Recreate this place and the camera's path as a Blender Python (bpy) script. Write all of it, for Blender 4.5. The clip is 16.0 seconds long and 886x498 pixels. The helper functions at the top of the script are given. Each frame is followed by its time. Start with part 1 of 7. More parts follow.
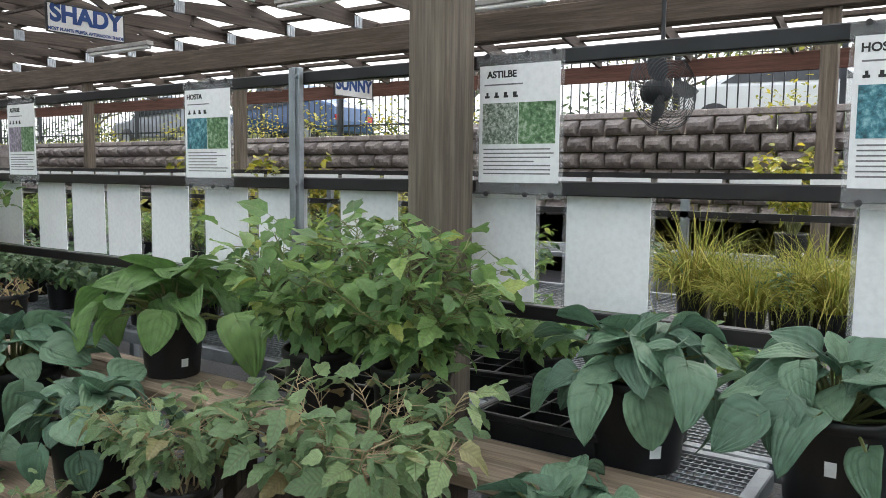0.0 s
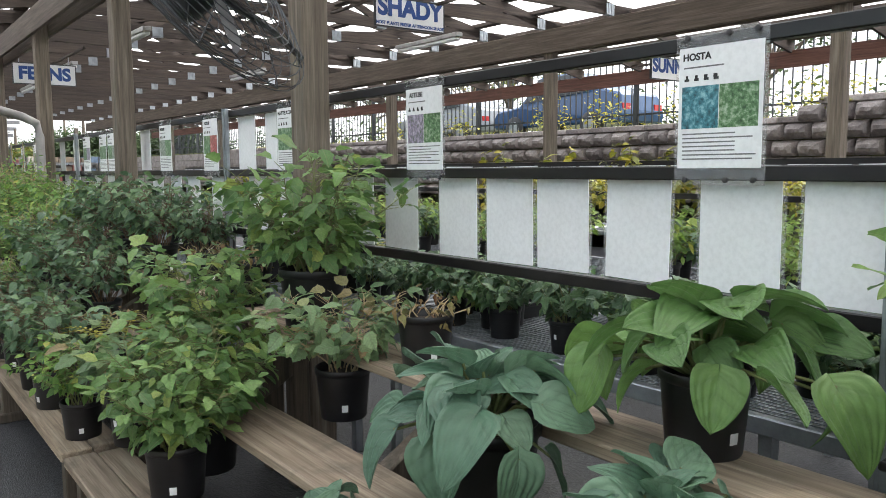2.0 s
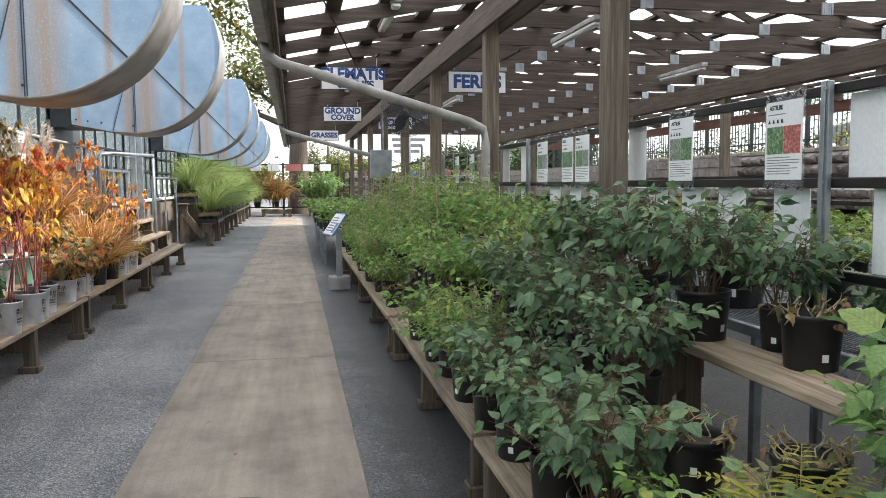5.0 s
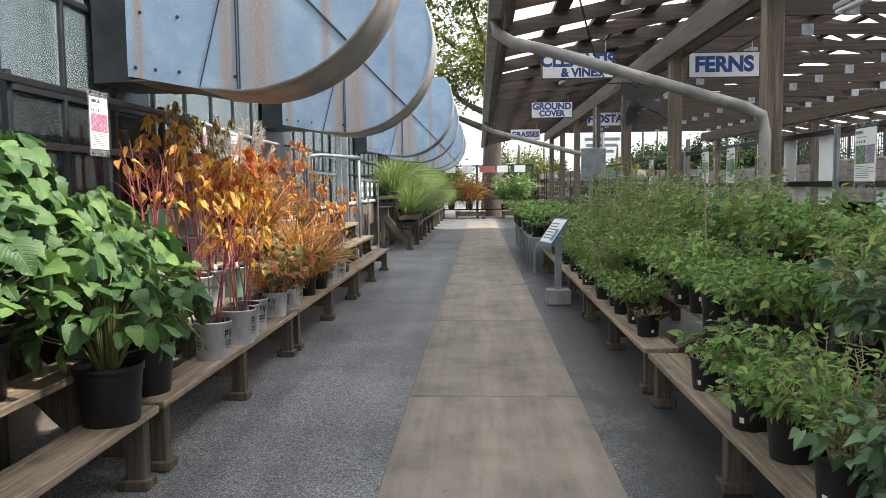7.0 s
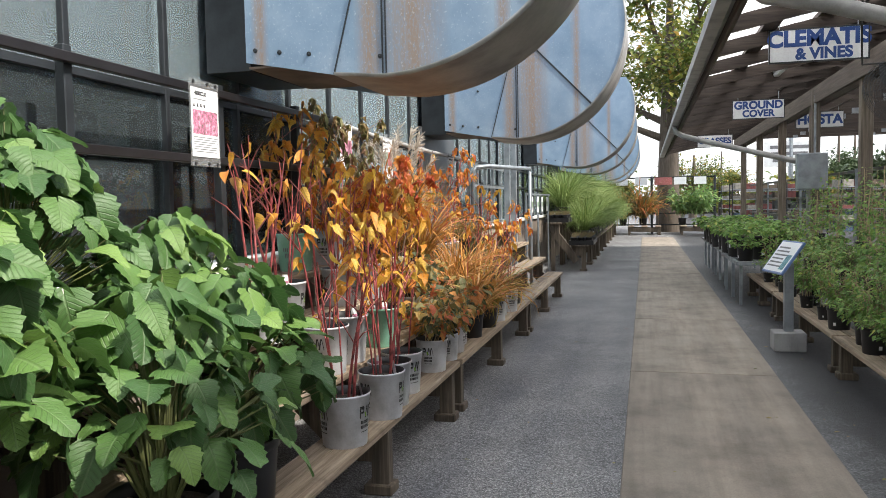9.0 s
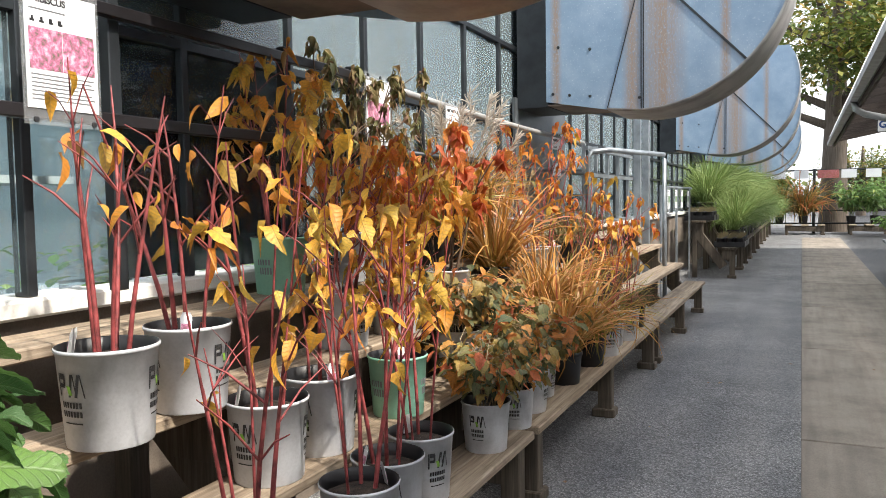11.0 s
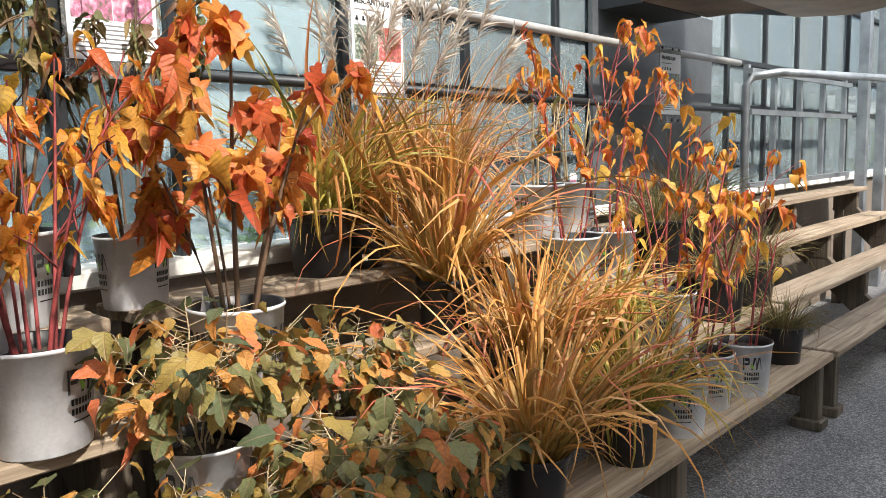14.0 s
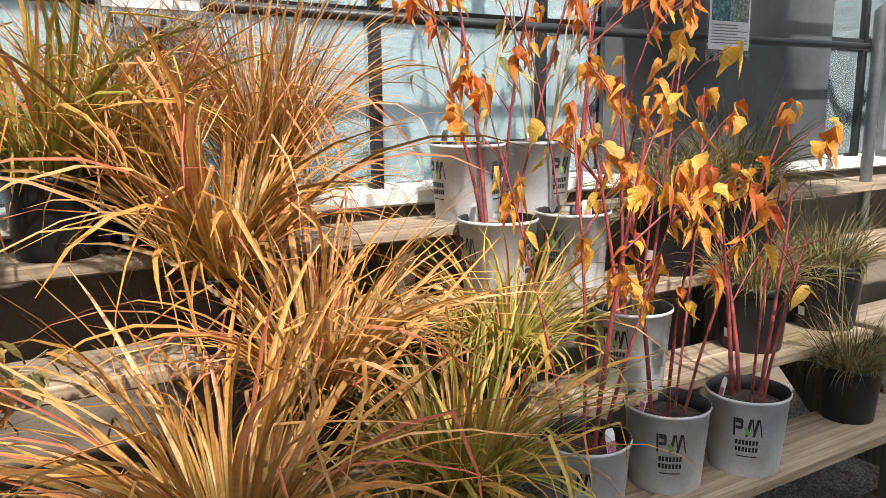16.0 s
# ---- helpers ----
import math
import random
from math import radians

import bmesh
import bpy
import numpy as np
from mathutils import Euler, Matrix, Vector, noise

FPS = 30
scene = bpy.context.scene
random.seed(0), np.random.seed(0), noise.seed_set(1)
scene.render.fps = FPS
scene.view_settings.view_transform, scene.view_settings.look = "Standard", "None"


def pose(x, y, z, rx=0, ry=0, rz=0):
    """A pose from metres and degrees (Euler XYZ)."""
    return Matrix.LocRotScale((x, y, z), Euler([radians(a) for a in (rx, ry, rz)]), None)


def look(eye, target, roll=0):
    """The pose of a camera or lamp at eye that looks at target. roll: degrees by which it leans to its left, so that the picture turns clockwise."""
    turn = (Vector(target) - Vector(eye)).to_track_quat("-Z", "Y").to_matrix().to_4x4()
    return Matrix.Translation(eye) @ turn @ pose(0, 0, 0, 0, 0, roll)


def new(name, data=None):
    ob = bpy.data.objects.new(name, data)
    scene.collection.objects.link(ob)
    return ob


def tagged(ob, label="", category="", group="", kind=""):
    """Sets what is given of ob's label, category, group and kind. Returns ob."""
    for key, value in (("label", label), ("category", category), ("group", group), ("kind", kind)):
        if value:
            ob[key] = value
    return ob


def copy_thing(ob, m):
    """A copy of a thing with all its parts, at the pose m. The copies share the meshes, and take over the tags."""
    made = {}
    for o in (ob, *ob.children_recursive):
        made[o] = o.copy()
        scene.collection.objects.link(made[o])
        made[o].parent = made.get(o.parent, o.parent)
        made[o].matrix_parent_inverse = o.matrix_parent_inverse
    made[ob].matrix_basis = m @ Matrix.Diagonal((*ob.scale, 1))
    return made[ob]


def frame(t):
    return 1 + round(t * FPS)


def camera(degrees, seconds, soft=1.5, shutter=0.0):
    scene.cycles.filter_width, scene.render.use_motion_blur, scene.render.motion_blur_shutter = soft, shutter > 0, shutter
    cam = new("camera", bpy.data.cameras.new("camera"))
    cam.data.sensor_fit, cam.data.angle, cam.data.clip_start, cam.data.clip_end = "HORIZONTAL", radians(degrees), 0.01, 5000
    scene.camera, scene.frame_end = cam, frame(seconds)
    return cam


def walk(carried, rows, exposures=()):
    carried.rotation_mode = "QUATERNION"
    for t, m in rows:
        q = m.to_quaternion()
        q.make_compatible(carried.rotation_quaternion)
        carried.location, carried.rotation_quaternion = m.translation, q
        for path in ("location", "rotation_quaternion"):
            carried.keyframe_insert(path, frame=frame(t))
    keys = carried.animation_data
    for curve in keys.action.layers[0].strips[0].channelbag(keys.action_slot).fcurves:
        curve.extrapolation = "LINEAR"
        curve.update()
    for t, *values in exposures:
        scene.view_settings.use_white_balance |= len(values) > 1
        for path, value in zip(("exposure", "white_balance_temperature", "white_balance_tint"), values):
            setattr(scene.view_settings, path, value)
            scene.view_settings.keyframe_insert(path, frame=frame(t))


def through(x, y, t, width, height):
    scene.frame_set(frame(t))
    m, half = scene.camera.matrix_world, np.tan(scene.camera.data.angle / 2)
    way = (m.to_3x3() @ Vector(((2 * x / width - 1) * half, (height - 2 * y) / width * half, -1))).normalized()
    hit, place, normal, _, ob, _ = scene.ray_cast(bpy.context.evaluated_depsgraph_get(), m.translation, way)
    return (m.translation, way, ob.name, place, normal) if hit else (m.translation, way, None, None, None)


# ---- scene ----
cam = camera(59.7, 16.0, soft=0.8)
# seconds, x, y, z, pitch, roll, yaw
PATH = [
    (0.0, 0.000, 0.001, 1.613, 84.49, -0.59, 34.26),
    (0.5, -0.308, 0.101, 1.617, 84.59, -0.41, 38.70),
    (1.0, -0.609, 0.092, 1.611, 84.48, -0.15, 42.41),
    (1.5, -0.932, 0.064, 1.610, 84.27, -0.07, 45.96),
    (2.0, -1.281, 0.055, 1.596, 84.02, 0.42, 52.33),
    (2.5, -1.627, 0.058, 1.585, 83.97, 0.86, 57.36),
    (3.0, -1.988, 0.042, 1.596, 83.96, 1.10, 59.95),
    (3.5, -2.344, 0.054, 1.587, 84.04, 1.43, 64.47),
    (4.0, -2.671, 0.020, 1.594, 84.41, 1.08, 70.17),
    (4.5, -3.008, -0.066, 1.589, 84.92, 0.64, 74.07),
    (5.0, -3.392, -0.109, 1.582, 85.16, 0.35, 79.05),
    (7.5, -5.101, -0.598, 1.591, 85.57, 0.95, 96.99),
    (8.0, -5.522, -0.679, 1.613, 85.89, 1.17, 101.66),
    (8.5, -5.941, -0.798, 1.614, 86.32, 1.17, 103.00),
    (11.0, -8.363, -1.053, 1.574, 86.48, 0.93, 114.89),
    (11.5, -8.811, -1.011, 1.592, 86.35, 0.95, 115.72),
    (12.0, -9.283, -0.919, 1.611, 86.34, 0.63, 116.86),
    (12.5, -9.757, -0.923, 1.612, 86.31, 0.30, 117.24),
    (13.0, -10.204, -0.952, 1.602, 85.63, 0.11, 119.28),
    (13.5, -10.647, -0.969, 1.606, 83.71, 0.63, 126.61),
    (14.0, -11.075, -0.945, 1.605, 82.89, 1.48, 132.92),
    (14.5, -11.519, -0.854, 1.605, 82.47, 1.03, 138.66),
    (15.0, -11.926, -0.854, 1.579, 81.23, 0.37, 142.68),
    (15.5, -12.301, -0.866, 1.573, 80.33, 0.76, 146.80),
    (16.0, -12.654, -0.869, 1.570, 79.51, 0.43, 148.71),
]
walk(cam, [(t, pose(x, y, z, a, b, c)) for t, x, y, z, a, b, c in PATH], [(0.0, 1.4), (1.5, 1.5), (2.5, 1.6), (4.0, 1.55), (5.0, 1.38), (8.5, 1.1), (11.0, 1.15), (16.0, 1.25)])

# ------------------------------------------------------------------ world and light
SUN_EL, SUN_AZ = 49.0, 12.0     # degrees above the horizon; from +y towards +x
world = bpy.data.worlds.new("sky")
scene.world = world
world.use_nodes = True
wn = world.node_tree
sky = wn.nodes.new("ShaderNodeTexSky")
sky.sky_type, sky.sun_disc = "NISHITA", False
sky.sun_elevation, sky.sun_rotation = radians(SUN_EL), radians(SUN_AZ)
sky.air_density, sky.dust_density, sky.ozone_density = 1.0, 3.0, 1.0
sky.altitude = 200
desat = wn.nodes.new("ShaderNodeHueSaturation")
desat.inputs["Saturation"].default_value = 0.5
wn.links.new(sky.outputs[0], desat.inputs["Color"])
cloud = wn.nodes.new("ShaderNodeMix")
cloud.data_type = "RGBA"
cloud.inputs[0].default_value = 0.5
cloud.inputs[7].default_value = (7.0, 7.25, 7.6, 1)
wn.links.new(desat.outputs[0], cloud.inputs[6])
wn.links.new(cloud.outputs[2], wn.nodes["Background"].inputs[0])
wn.nodes["Background"].inputs[1].default_value = 0.15
sun = new("sun", bpy.data.lights.new("sun", "SUN"))
sun.data.energy, sun.data.angle, sun.data.color = 3.2, radians(2.0), (1.0, 0.93, 0.82)
sun_dir = Vector((math.sin(radians(SUN_AZ)) * math.cos(radians(SUN_EL)), math.cos(radians(SUN_AZ)) * math.cos(radians(SUN_EL)), math.sin(radians(SUN_EL))))
sun.matrix_world = look(sun_dir * 60, (0, 0, 0))


# ------------------------------------------------------------------ materials
def nodes_of(name):
    m = bpy.data.materials.new(name)
    m.use_nodes = True
    nt = m.node_tree
    return m, nt, nt.nodes["Principled BSDF"], nt.nodes["Material Output"]


def node(nt, kind, **values):
    n = nt.nodes.new(kind)
    for k, v in values.items():
        n.inputs[k].default_value = v
    return n


def ramp(nt, fac, stops):
    r = nt.nodes.new("ShaderNodeValToRGB")
    els = r.color_ramp.elements
    while len(els) < len(stops):
        els.new(0.5)
    for e, (p, c) in zip(els, stops):
        e.position, e.color = p, (*c, 1)
    nt.links.new(fac, r.inputs[0])
    return r.outputs[0]


def coords(nt, scale=(1, 1, 1)):
    tc = nt.nodes.new("ShaderNodeTexCoord")
    mp = nt.nodes.new("ShaderNodeMapping")
    mp.inputs["Scale"].default_value = scale
    nt.links.new(tc.outputs["Object"], mp.inputs[0])
    return mp.outputs[0]


def noise_of(nt, vec, scale, detail=4, rough=0.55):
    n = node(nt, "ShaderNodeTexNoise", Scale=scale, Detail=detail, Roughness=rough)
    nt.links.new(vec, n.inputs["Vector"])
    return n.outputs["Fac"]


def blend(nt, mode, fac, a, b):
    n = nt.nodes.new("ShaderNodeMix")
    n.data_type, n.blend_type = "RGBA", mode
    for sock, v in ((n.inputs[0], fac), (n.inputs[6], a), (n.inputs[7], b)):
        if isinstance(v, (int, float)):
            sock.default_value = v
        elif isinstance(v, tuple):
            sock.default_value = (*v, 1)
        else:
            nt.links.new(v, sock)
    return n.outputs[2]


def bump(nt, bsdf, height, strength, dist=0.01):
    b = node(nt, "ShaderNodeBump", Strength=strength, Distance=dist)
    nt.links.new(height, b.inputs["Height"])
    nt.links.new(b.outputs[0], bsdf.inputs["Normal"])


def paint(name, c, rough=0.5, metal=0.0, vary=0.18, scale=6.0, bumps=0.15):
    """A painted, plastic or metal surface with faint stains and grain."""
    m, nt, b, _ = nodes_of(name)
    v = coords(nt)
    big = noise_of(nt, v, scale)
    fine = noise_of(nt, v, scale * 18, 3)
    dark = tuple(x * (1 - 2 * vary) for x in c)
    light = tuple(min(1, x * (1 + vary)) for x in c)
    base = ramp(nt, big, [(0.3, dark), (0.55, c), (0.75, light)])
    base = blend(nt, "MULTIPLY", 0.35, base, ramp(nt, fine, [(0.25, (0.7, 0.7, 0.7)), (0.6, (1, 1, 1))]))
    nt.links.new(base, b.inputs["Base Color"])
    b.inputs["Roughness"].default_value, b.inputs["Metallic"].default_value = rough, metal
    bump(nt, b, fine, bumps, 0.002)
    return m


def wood(name, dark, mid, light, axis, rough=0.8, wear=1.0, stain=(0.04, 0.035, 0.03)):
    """Weathered timber with the grain along the given axis."""
    m, nt, b, _ = nodes_of(name)
    s = [14, 14, 14]
    s[axis] = 0.7
    v = coords(nt, tuple(s))
    info = nt.nodes.new("ShaderNodeObjectInfo")
    add = nt.nodes.new("ShaderNodeVectorMath")
    add.operation = "ADD"
    mul = nt.nodes.new("ShaderNodeMath")
    mul.operation = "MULTIPLY"
    mul.inputs[1].default_value = 37.0
    nt.links.new(info.outputs["Random"], mul.inputs[0])
    nt.links.new(v, add.inputs[0])
    nt.links.new(mul.outputs[0], add.inputs[1])
    grain = noise_of(nt, add.outputs[0], 2.2, 7, 0.65)
    s2 = [40, 40, 40]
    s2[axis] = 1.3
    fibre = noise_of(nt, coords(nt, tuple(s2)), 3.0, 4)
    base = ramp(nt, grain, [(0.28, dark), (0.5, mid), (0.72, light)])
    base = blend(nt, "MULTIPLY", 0.55, base, ramp(nt, fibre, [(0.3, (0.45, 0.42, 0.4)), (0.55, (1, 1, 1))]))
    blot = noise_of(nt, coords(nt), 2.6, 5, 0.7)
    base = blend(nt, "MIX", ramp(nt, blot, [(0.55, (0, 0, 0)), (0.75, (0.55 * wear,) * 3)]), base, stain)
    rnd = ramp(nt, info.outputs["Random"], [(0.0, (0.78, 0.78, 0.78)), (1.0, (1.1, 1.08, 1.04))])
    base = blend(nt, "MULTIPLY", 1.0, base, rnd)
    nt.links.new(base, b.inputs["Base Color"])
    b.inputs["Roughness"].default_value = rough
    bump(nt, b, grain, 0.6, 0.006)
    return m


def maths(nt, op, a, b=None):
    n = nt.nodes.new("ShaderNodeMath")
    n.operation = op
    for sock, v in zip(n.inputs, (a, b)):
        if isinstance(v, (int, float)):
            sock.default_value = v
        elif v is not None:
            nt.links.new(v, sock)
    return n.outputs[0]


def spread_of(nt, v, a, b, c=0.0, d=1.0):
    n = nt.nodes.new("ShaderNodeMapRange")
    for k, q in (("From Min", a), ("From Max", b), ("To Min", c), ("To Max", d)):
        n.inputs[k].default_value = q
    nt.links.new(v, n.inputs[0])
    return n.outputs[0]


def leaf_mat(name, stops, rough=0.5, through=0.3, spots=0.25, spot=(0.16, 0.09, 0.03), veins=0.5, ribs=7.0, foot=None):
    """Leaves: a colour for each leaf, veins, browned patches, light passing through; foot: the colour near the ground."""
    m, nt, b, out = nodes_of(name)
    geo = nt.nodes.new("ShaderNodeNewGeometry")
    info = nt.nodes.new("ShaderNodeObjectInfo")
    mix = nt.nodes.new("ShaderNodeMath")
    mix.operation = "ADD"
    nt.links.new(geo.outputs["Random Per Island"], mix.inputs[0])
    nt.links.new(info.outputs["Random"], mix.inputs[1])
    fr = nt.nodes.new("ShaderNodeMath")
    fr.operation = "FRACT"
    nt.links.new(mix.outputs[0], fr.inputs[0])
    base = ramp(nt, fr.outputs[0], stops)
    v = coords(nt)
    n1 = noise_of(nt, v, 16, 4)
    n2 = noise_of(nt, v, 90, 3)
    base = blend(nt, "MULTIPLY", 0.5, base, ramp(nt, n2, [(0.3, (0.6, 0.6, 0.6)), (0.65, (1.15, 1.15, 1.1))]))
    at = nt.nodes.new("ShaderNodeAttribute")
    at.attribute_name = "leaf"
    sep = nt.nodes.new("ShaderNodeSeparateXYZ")
    nt.links.new(at.outputs["Vector"], sep.inputs[0])
    height = n2
    if veins:
        across = maths(nt, "ABSOLUTE", sep.outputs[0])
        mid = spread_of(nt, across, 0.008, 0.035, 1.0, 0.0)
        run = maths(nt, "FRACT", maths(nt, "MULTIPLY", maths(nt, "SUBTRACT", sep.outputs[1], maths(nt, "MULTIPLY", across, 0.8)), ribs))
        side = spread_of(nt, maths(nt, "ABSOLUTE", maths(nt, "SUBTRACT", run, 0.5)), 0.36, 0.5, 0.0, 0.7)
        vein = maths(nt, "MAXIMUM", mid, side)
        quilt = spread_of(nt, maths(nt, "ABSOLUTE", maths(nt, "SUBTRACT", run, 0.5)), 0.0, 0.5, 1.0, 0.72)
        base = blend(nt, "MULTIPLY", 0.6, base, ramp(nt, quilt, [(0.7, (0.74, 0.76, 0.74)), (1.0, (1.06, 1.06, 1.06))]))
        base = blend(nt, "MIX", maths(nt, "MULTIPLY", vein, 0.55 * veins), base, tuple(min(0.7, 0.5 * x + 0.10) for x in stops[-1][1]))
        height = maths(nt, "SUBTRACT", maths(nt, "MULTIPLY", n2, 0.35), maths(nt, "MULTIPLY", vein, 1.0))
    if foot:
        low = maths(nt, "MULTIPLY", spread_of(nt, sep.outputs[1], 0.15, 0.6, 1.0, 0.0), spread_of(nt, fr.outputs[0], 0.2, 0.7, 0.1, 0.65))
        base = blend(nt, "MIX", low, base, foot)
    base = blend(nt, "MIX", ramp(nt, n1, [(0.62, (0, 0, 0)), (0.78, (spots,) * 3)]), base, spot)
    nt.links.new(base, b.inputs["Base Color"])
    b.inputs["Roughness"].default_value = rough
    bump(nt, b, height, 0.5, 0.004)
    tr = nt.nodes.new("ShaderNodeBsdfTranslucent")
    nt.links.new(base, tr.inputs["Color"])
    ms = nt.nodes.new("ShaderNodeMixShader")
    ms.inputs[0].default_value = through
    nt.links.new(b.outputs[0], ms.inputs[1])
    nt.links.new(tr.outputs[0], ms.inputs[2])
    nt.links.new(ms.outputs[0], out.inputs["Surface"])
    return m


def asphalt_mat():
    m, nt, b, _ = nodes_of("asphalt")
    v = coords(nt)
    vor = node(nt, "ShaderNodeTexVoronoi", Scale=115.0)
    nt.links.new(v, vor.inputs["Vector"])
    stone = ramp(nt, vor.outputs["Color"], [(0.12, (0.13, 0.131, 0.137)), (0.55, (0.30, 0.302, 0.312)), (0.9, (0.53, 0.53, 0.535))])
    pit = ramp(nt, vor.outputs["Distance"], [(0.0, (1, 1, 1)), (0.6, (0.45, 0.45, 0.45))])
    base = blend(nt, "MULTIPLY", 1.0, stone, pit)
    big = noise_of(nt, v, 0.8, 6, 0.6)
    base = blend(nt, "MULTIPLY", 1.0, base, ramp(nt, big, [(0.35, (0.72, 0.73, 0.76)), (0.62, (1.15, 1.15, 1.15))]))
    sep = nt.nodes.new("ShaderNodeSeparateXYZ")
    nt.links.new(v, sep.inputs[0])
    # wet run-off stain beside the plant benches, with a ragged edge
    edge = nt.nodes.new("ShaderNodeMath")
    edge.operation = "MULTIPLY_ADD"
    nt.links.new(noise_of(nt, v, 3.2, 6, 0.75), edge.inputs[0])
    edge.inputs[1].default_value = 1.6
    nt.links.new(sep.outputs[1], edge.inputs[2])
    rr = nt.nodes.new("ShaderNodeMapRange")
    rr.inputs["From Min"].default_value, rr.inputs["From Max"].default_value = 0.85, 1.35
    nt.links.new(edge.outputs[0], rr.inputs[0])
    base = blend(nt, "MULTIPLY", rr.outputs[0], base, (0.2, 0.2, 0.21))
    nt.links.new(base, b.inputs["Base Color"])
    rough = nt.nodes.new("ShaderNodeMapRange")
    rough.inputs["To Min"].default_value, rough.inputs["To Max"].default_value = 0.85, 0.55
    nt.links.new(rr.outputs[0], rough.inputs[0])
    nt.links.new(rough.outputs[0], b.inputs["Roughness"])
    bump(nt, b, vor.outputs["Distance"], 0.9, 0.004)
    return m


def concrete_mat(name, c, scale=1.0):
    m, nt, b, _ = nodes_of(name)
    v = coords(nt)
    big = noise_of(nt, v, 1.3 * scale, 8, 0.65)
    streak = noise_of(nt, coords(nt, (0.35, 5, 1)), 1.5 * scale, 5, 0.6)
    fine = noise_of(nt, v, 120, 3)
    lo, hi = tuple(x * 0.62 for x in c), tuple(x * 1.22 for x in c)
    base = ramp(nt, big, [(0.3, lo), (0.5, c), (0.7, hi)])
    base = blend(nt, "MULTIPLY", 0.7, base, ramp(nt, streak, [(0.3, (0.66, 0.64, 0.62)), (0.6, (1.08, 1.07, 1.05))]))
    base = blend(nt, "MULTIPLY", 0.5, base, ramp(nt, fine, [(0.3, (0.7, 0.7, 0.7)), (0.6, (1.1, 1.1, 1.1))]))
    info = nt.nodes.new("ShaderNodeObjectInfo")
    base = blend(nt, "MULTIPLY", 1.0, base, ramp(nt, info.outputs["Random"], [(0.0, (0.86, 0.85, 0.84)), (1.0, (1.08, 1.07, 1.06))]))
    nt.links.new(base, b.inputs["Base Color"])
    b.inputs["Roughness"].default_value = 0.85
    bump(nt, b, fine, 0.35, 0.003)
    return m


def block_mat():
    m, nt, b, _ = nodes_of("retaining block")
    v = coords(nt)
    n1, n2 = noise_of(nt, v, 5, 7, 0.7), noise_of(nt, v, 45, 4)
    base = ramp(nt, n1, [(0.3, (0.18, 0.165, 0.155)), (0.5, (0.31, 0.285, 0.27)), (0.72, (0.44, 0.41, 0.39))])
    info = nt.nodes.new("ShaderNodeObjectInfo")
    base = blend(nt, "MULTIPLY", 1.0, base, ramp(nt, info.outputs["Random"], [(0.0, (0.7, 0.66, 0.66)), (1.0, (1.15, 1.1, 1.06))]))
    base = blend(nt, "MULTIPLY", 0.6, base, ramp(nt, n2, [(0.3, (0.6, 0.6, 0.6)), (0.6, (1.1, 1.1, 1.1))]))
    nt.links.new(base, b.inputs["Base Color"])
    b.inputs["Roughness"].default_value = 0.95
    bump(nt, b, n1, 1.0, 0.03)
    return m


def glass_mat(name, lo, hi):
    m, nt, b, out = nodes_of(name)
    tr = nt.nodes.new("ShaderNodeBsdfTransparent")
    tr.inputs[0].default_value = (0.82, 0.9, 0.92, 1)
    gl = nt.nodes.new("ShaderNodeBsdfGlossy")
    gl.inputs["Roughness"].default_value = 0.03
    # bluish diffuse share, uneven over the pane; its higher settings imitate reflected sky
    df = nt.nodes.new("ShaderNodeBsdfDiffuse")
    df.inputs[0].default_value = (0.52, 0.65, 0.71, 1)
    haze = noise_of(nt, coords(nt, (1, 1, 0.3)), 0.8, 3, 0.5)
    mr = nt.nodes.new("ShaderNodeMapRange")
    mr.inputs["From Min"].default_value, mr.inputs["From Max"].default_value = 0.3, 0.8
    mr.inputs["To Min"].default_value, mr.inputs["To Max"].default_value = lo, hi
    nt.links.new(haze, mr.inputs[0])
    m1 = nt.nodes.new("ShaderNodeMixShader")
    nt.links.new(mr.outputs[0], m1.inputs[0])
    nt.links.new(tr.outputs[0], m1.inputs[1])
    nt.links.new(df.outputs[0], m1.inputs[2])
    fr = nt.nodes.new("ShaderNodeFresnel")
    fr.inputs[0].default_value = 1.5
    m2 = nt.nodes.new("ShaderNodeMixShader")
    nt.links.new(fr.outputs[0], m2.inputs[0])
    nt.links.new(m1.outputs[0], m2.inputs[1])
    nt.links.new(gl.outputs[0], m2.inputs[2])
    nt.links.new(m2.outputs[0], out.inputs["Surface"])
    return m


def sheet_mat(name, c, opaque, through=0.6):
    """Translucent plastic sheet."""
    m, nt, b, out = nodes_of(name)
    n = noise_of(nt, coords(nt), 1.7, 5)
    base = ramp(nt, n, [(0.3, tuple(x * 0.85 for x in c)), (0.7, c)])
    d = nt.nodes.new("ShaderNodeBsdfDiffuse")
    t = nt.nodes.new("ShaderNodeBsdfTranslucent")
    tp = nt.nodes.new("ShaderNodeBsdfTransparent")
    nt.links.new(base, d.inputs[0])
    nt.links.new(base, t.inputs[0])
    a = nt.nodes.new("ShaderNodeMixShader")
    a.inputs[0].default_value = through
    nt.links.new(d.outputs[0], a.inputs[1])
    nt.links.new(t.outputs[0], a.inputs[2])
    c2 = nt.nodes.new("ShaderNodeMixShader")
    c2.inputs[0].default_value = opaque
    nt.links.new(tp.outputs[0], c2.inputs[1])
    nt.links.new(a.outputs[0], c2.inputs[2])
    nt.links.new(c2.outputs[0], out.inputs["Surface"])
    return m


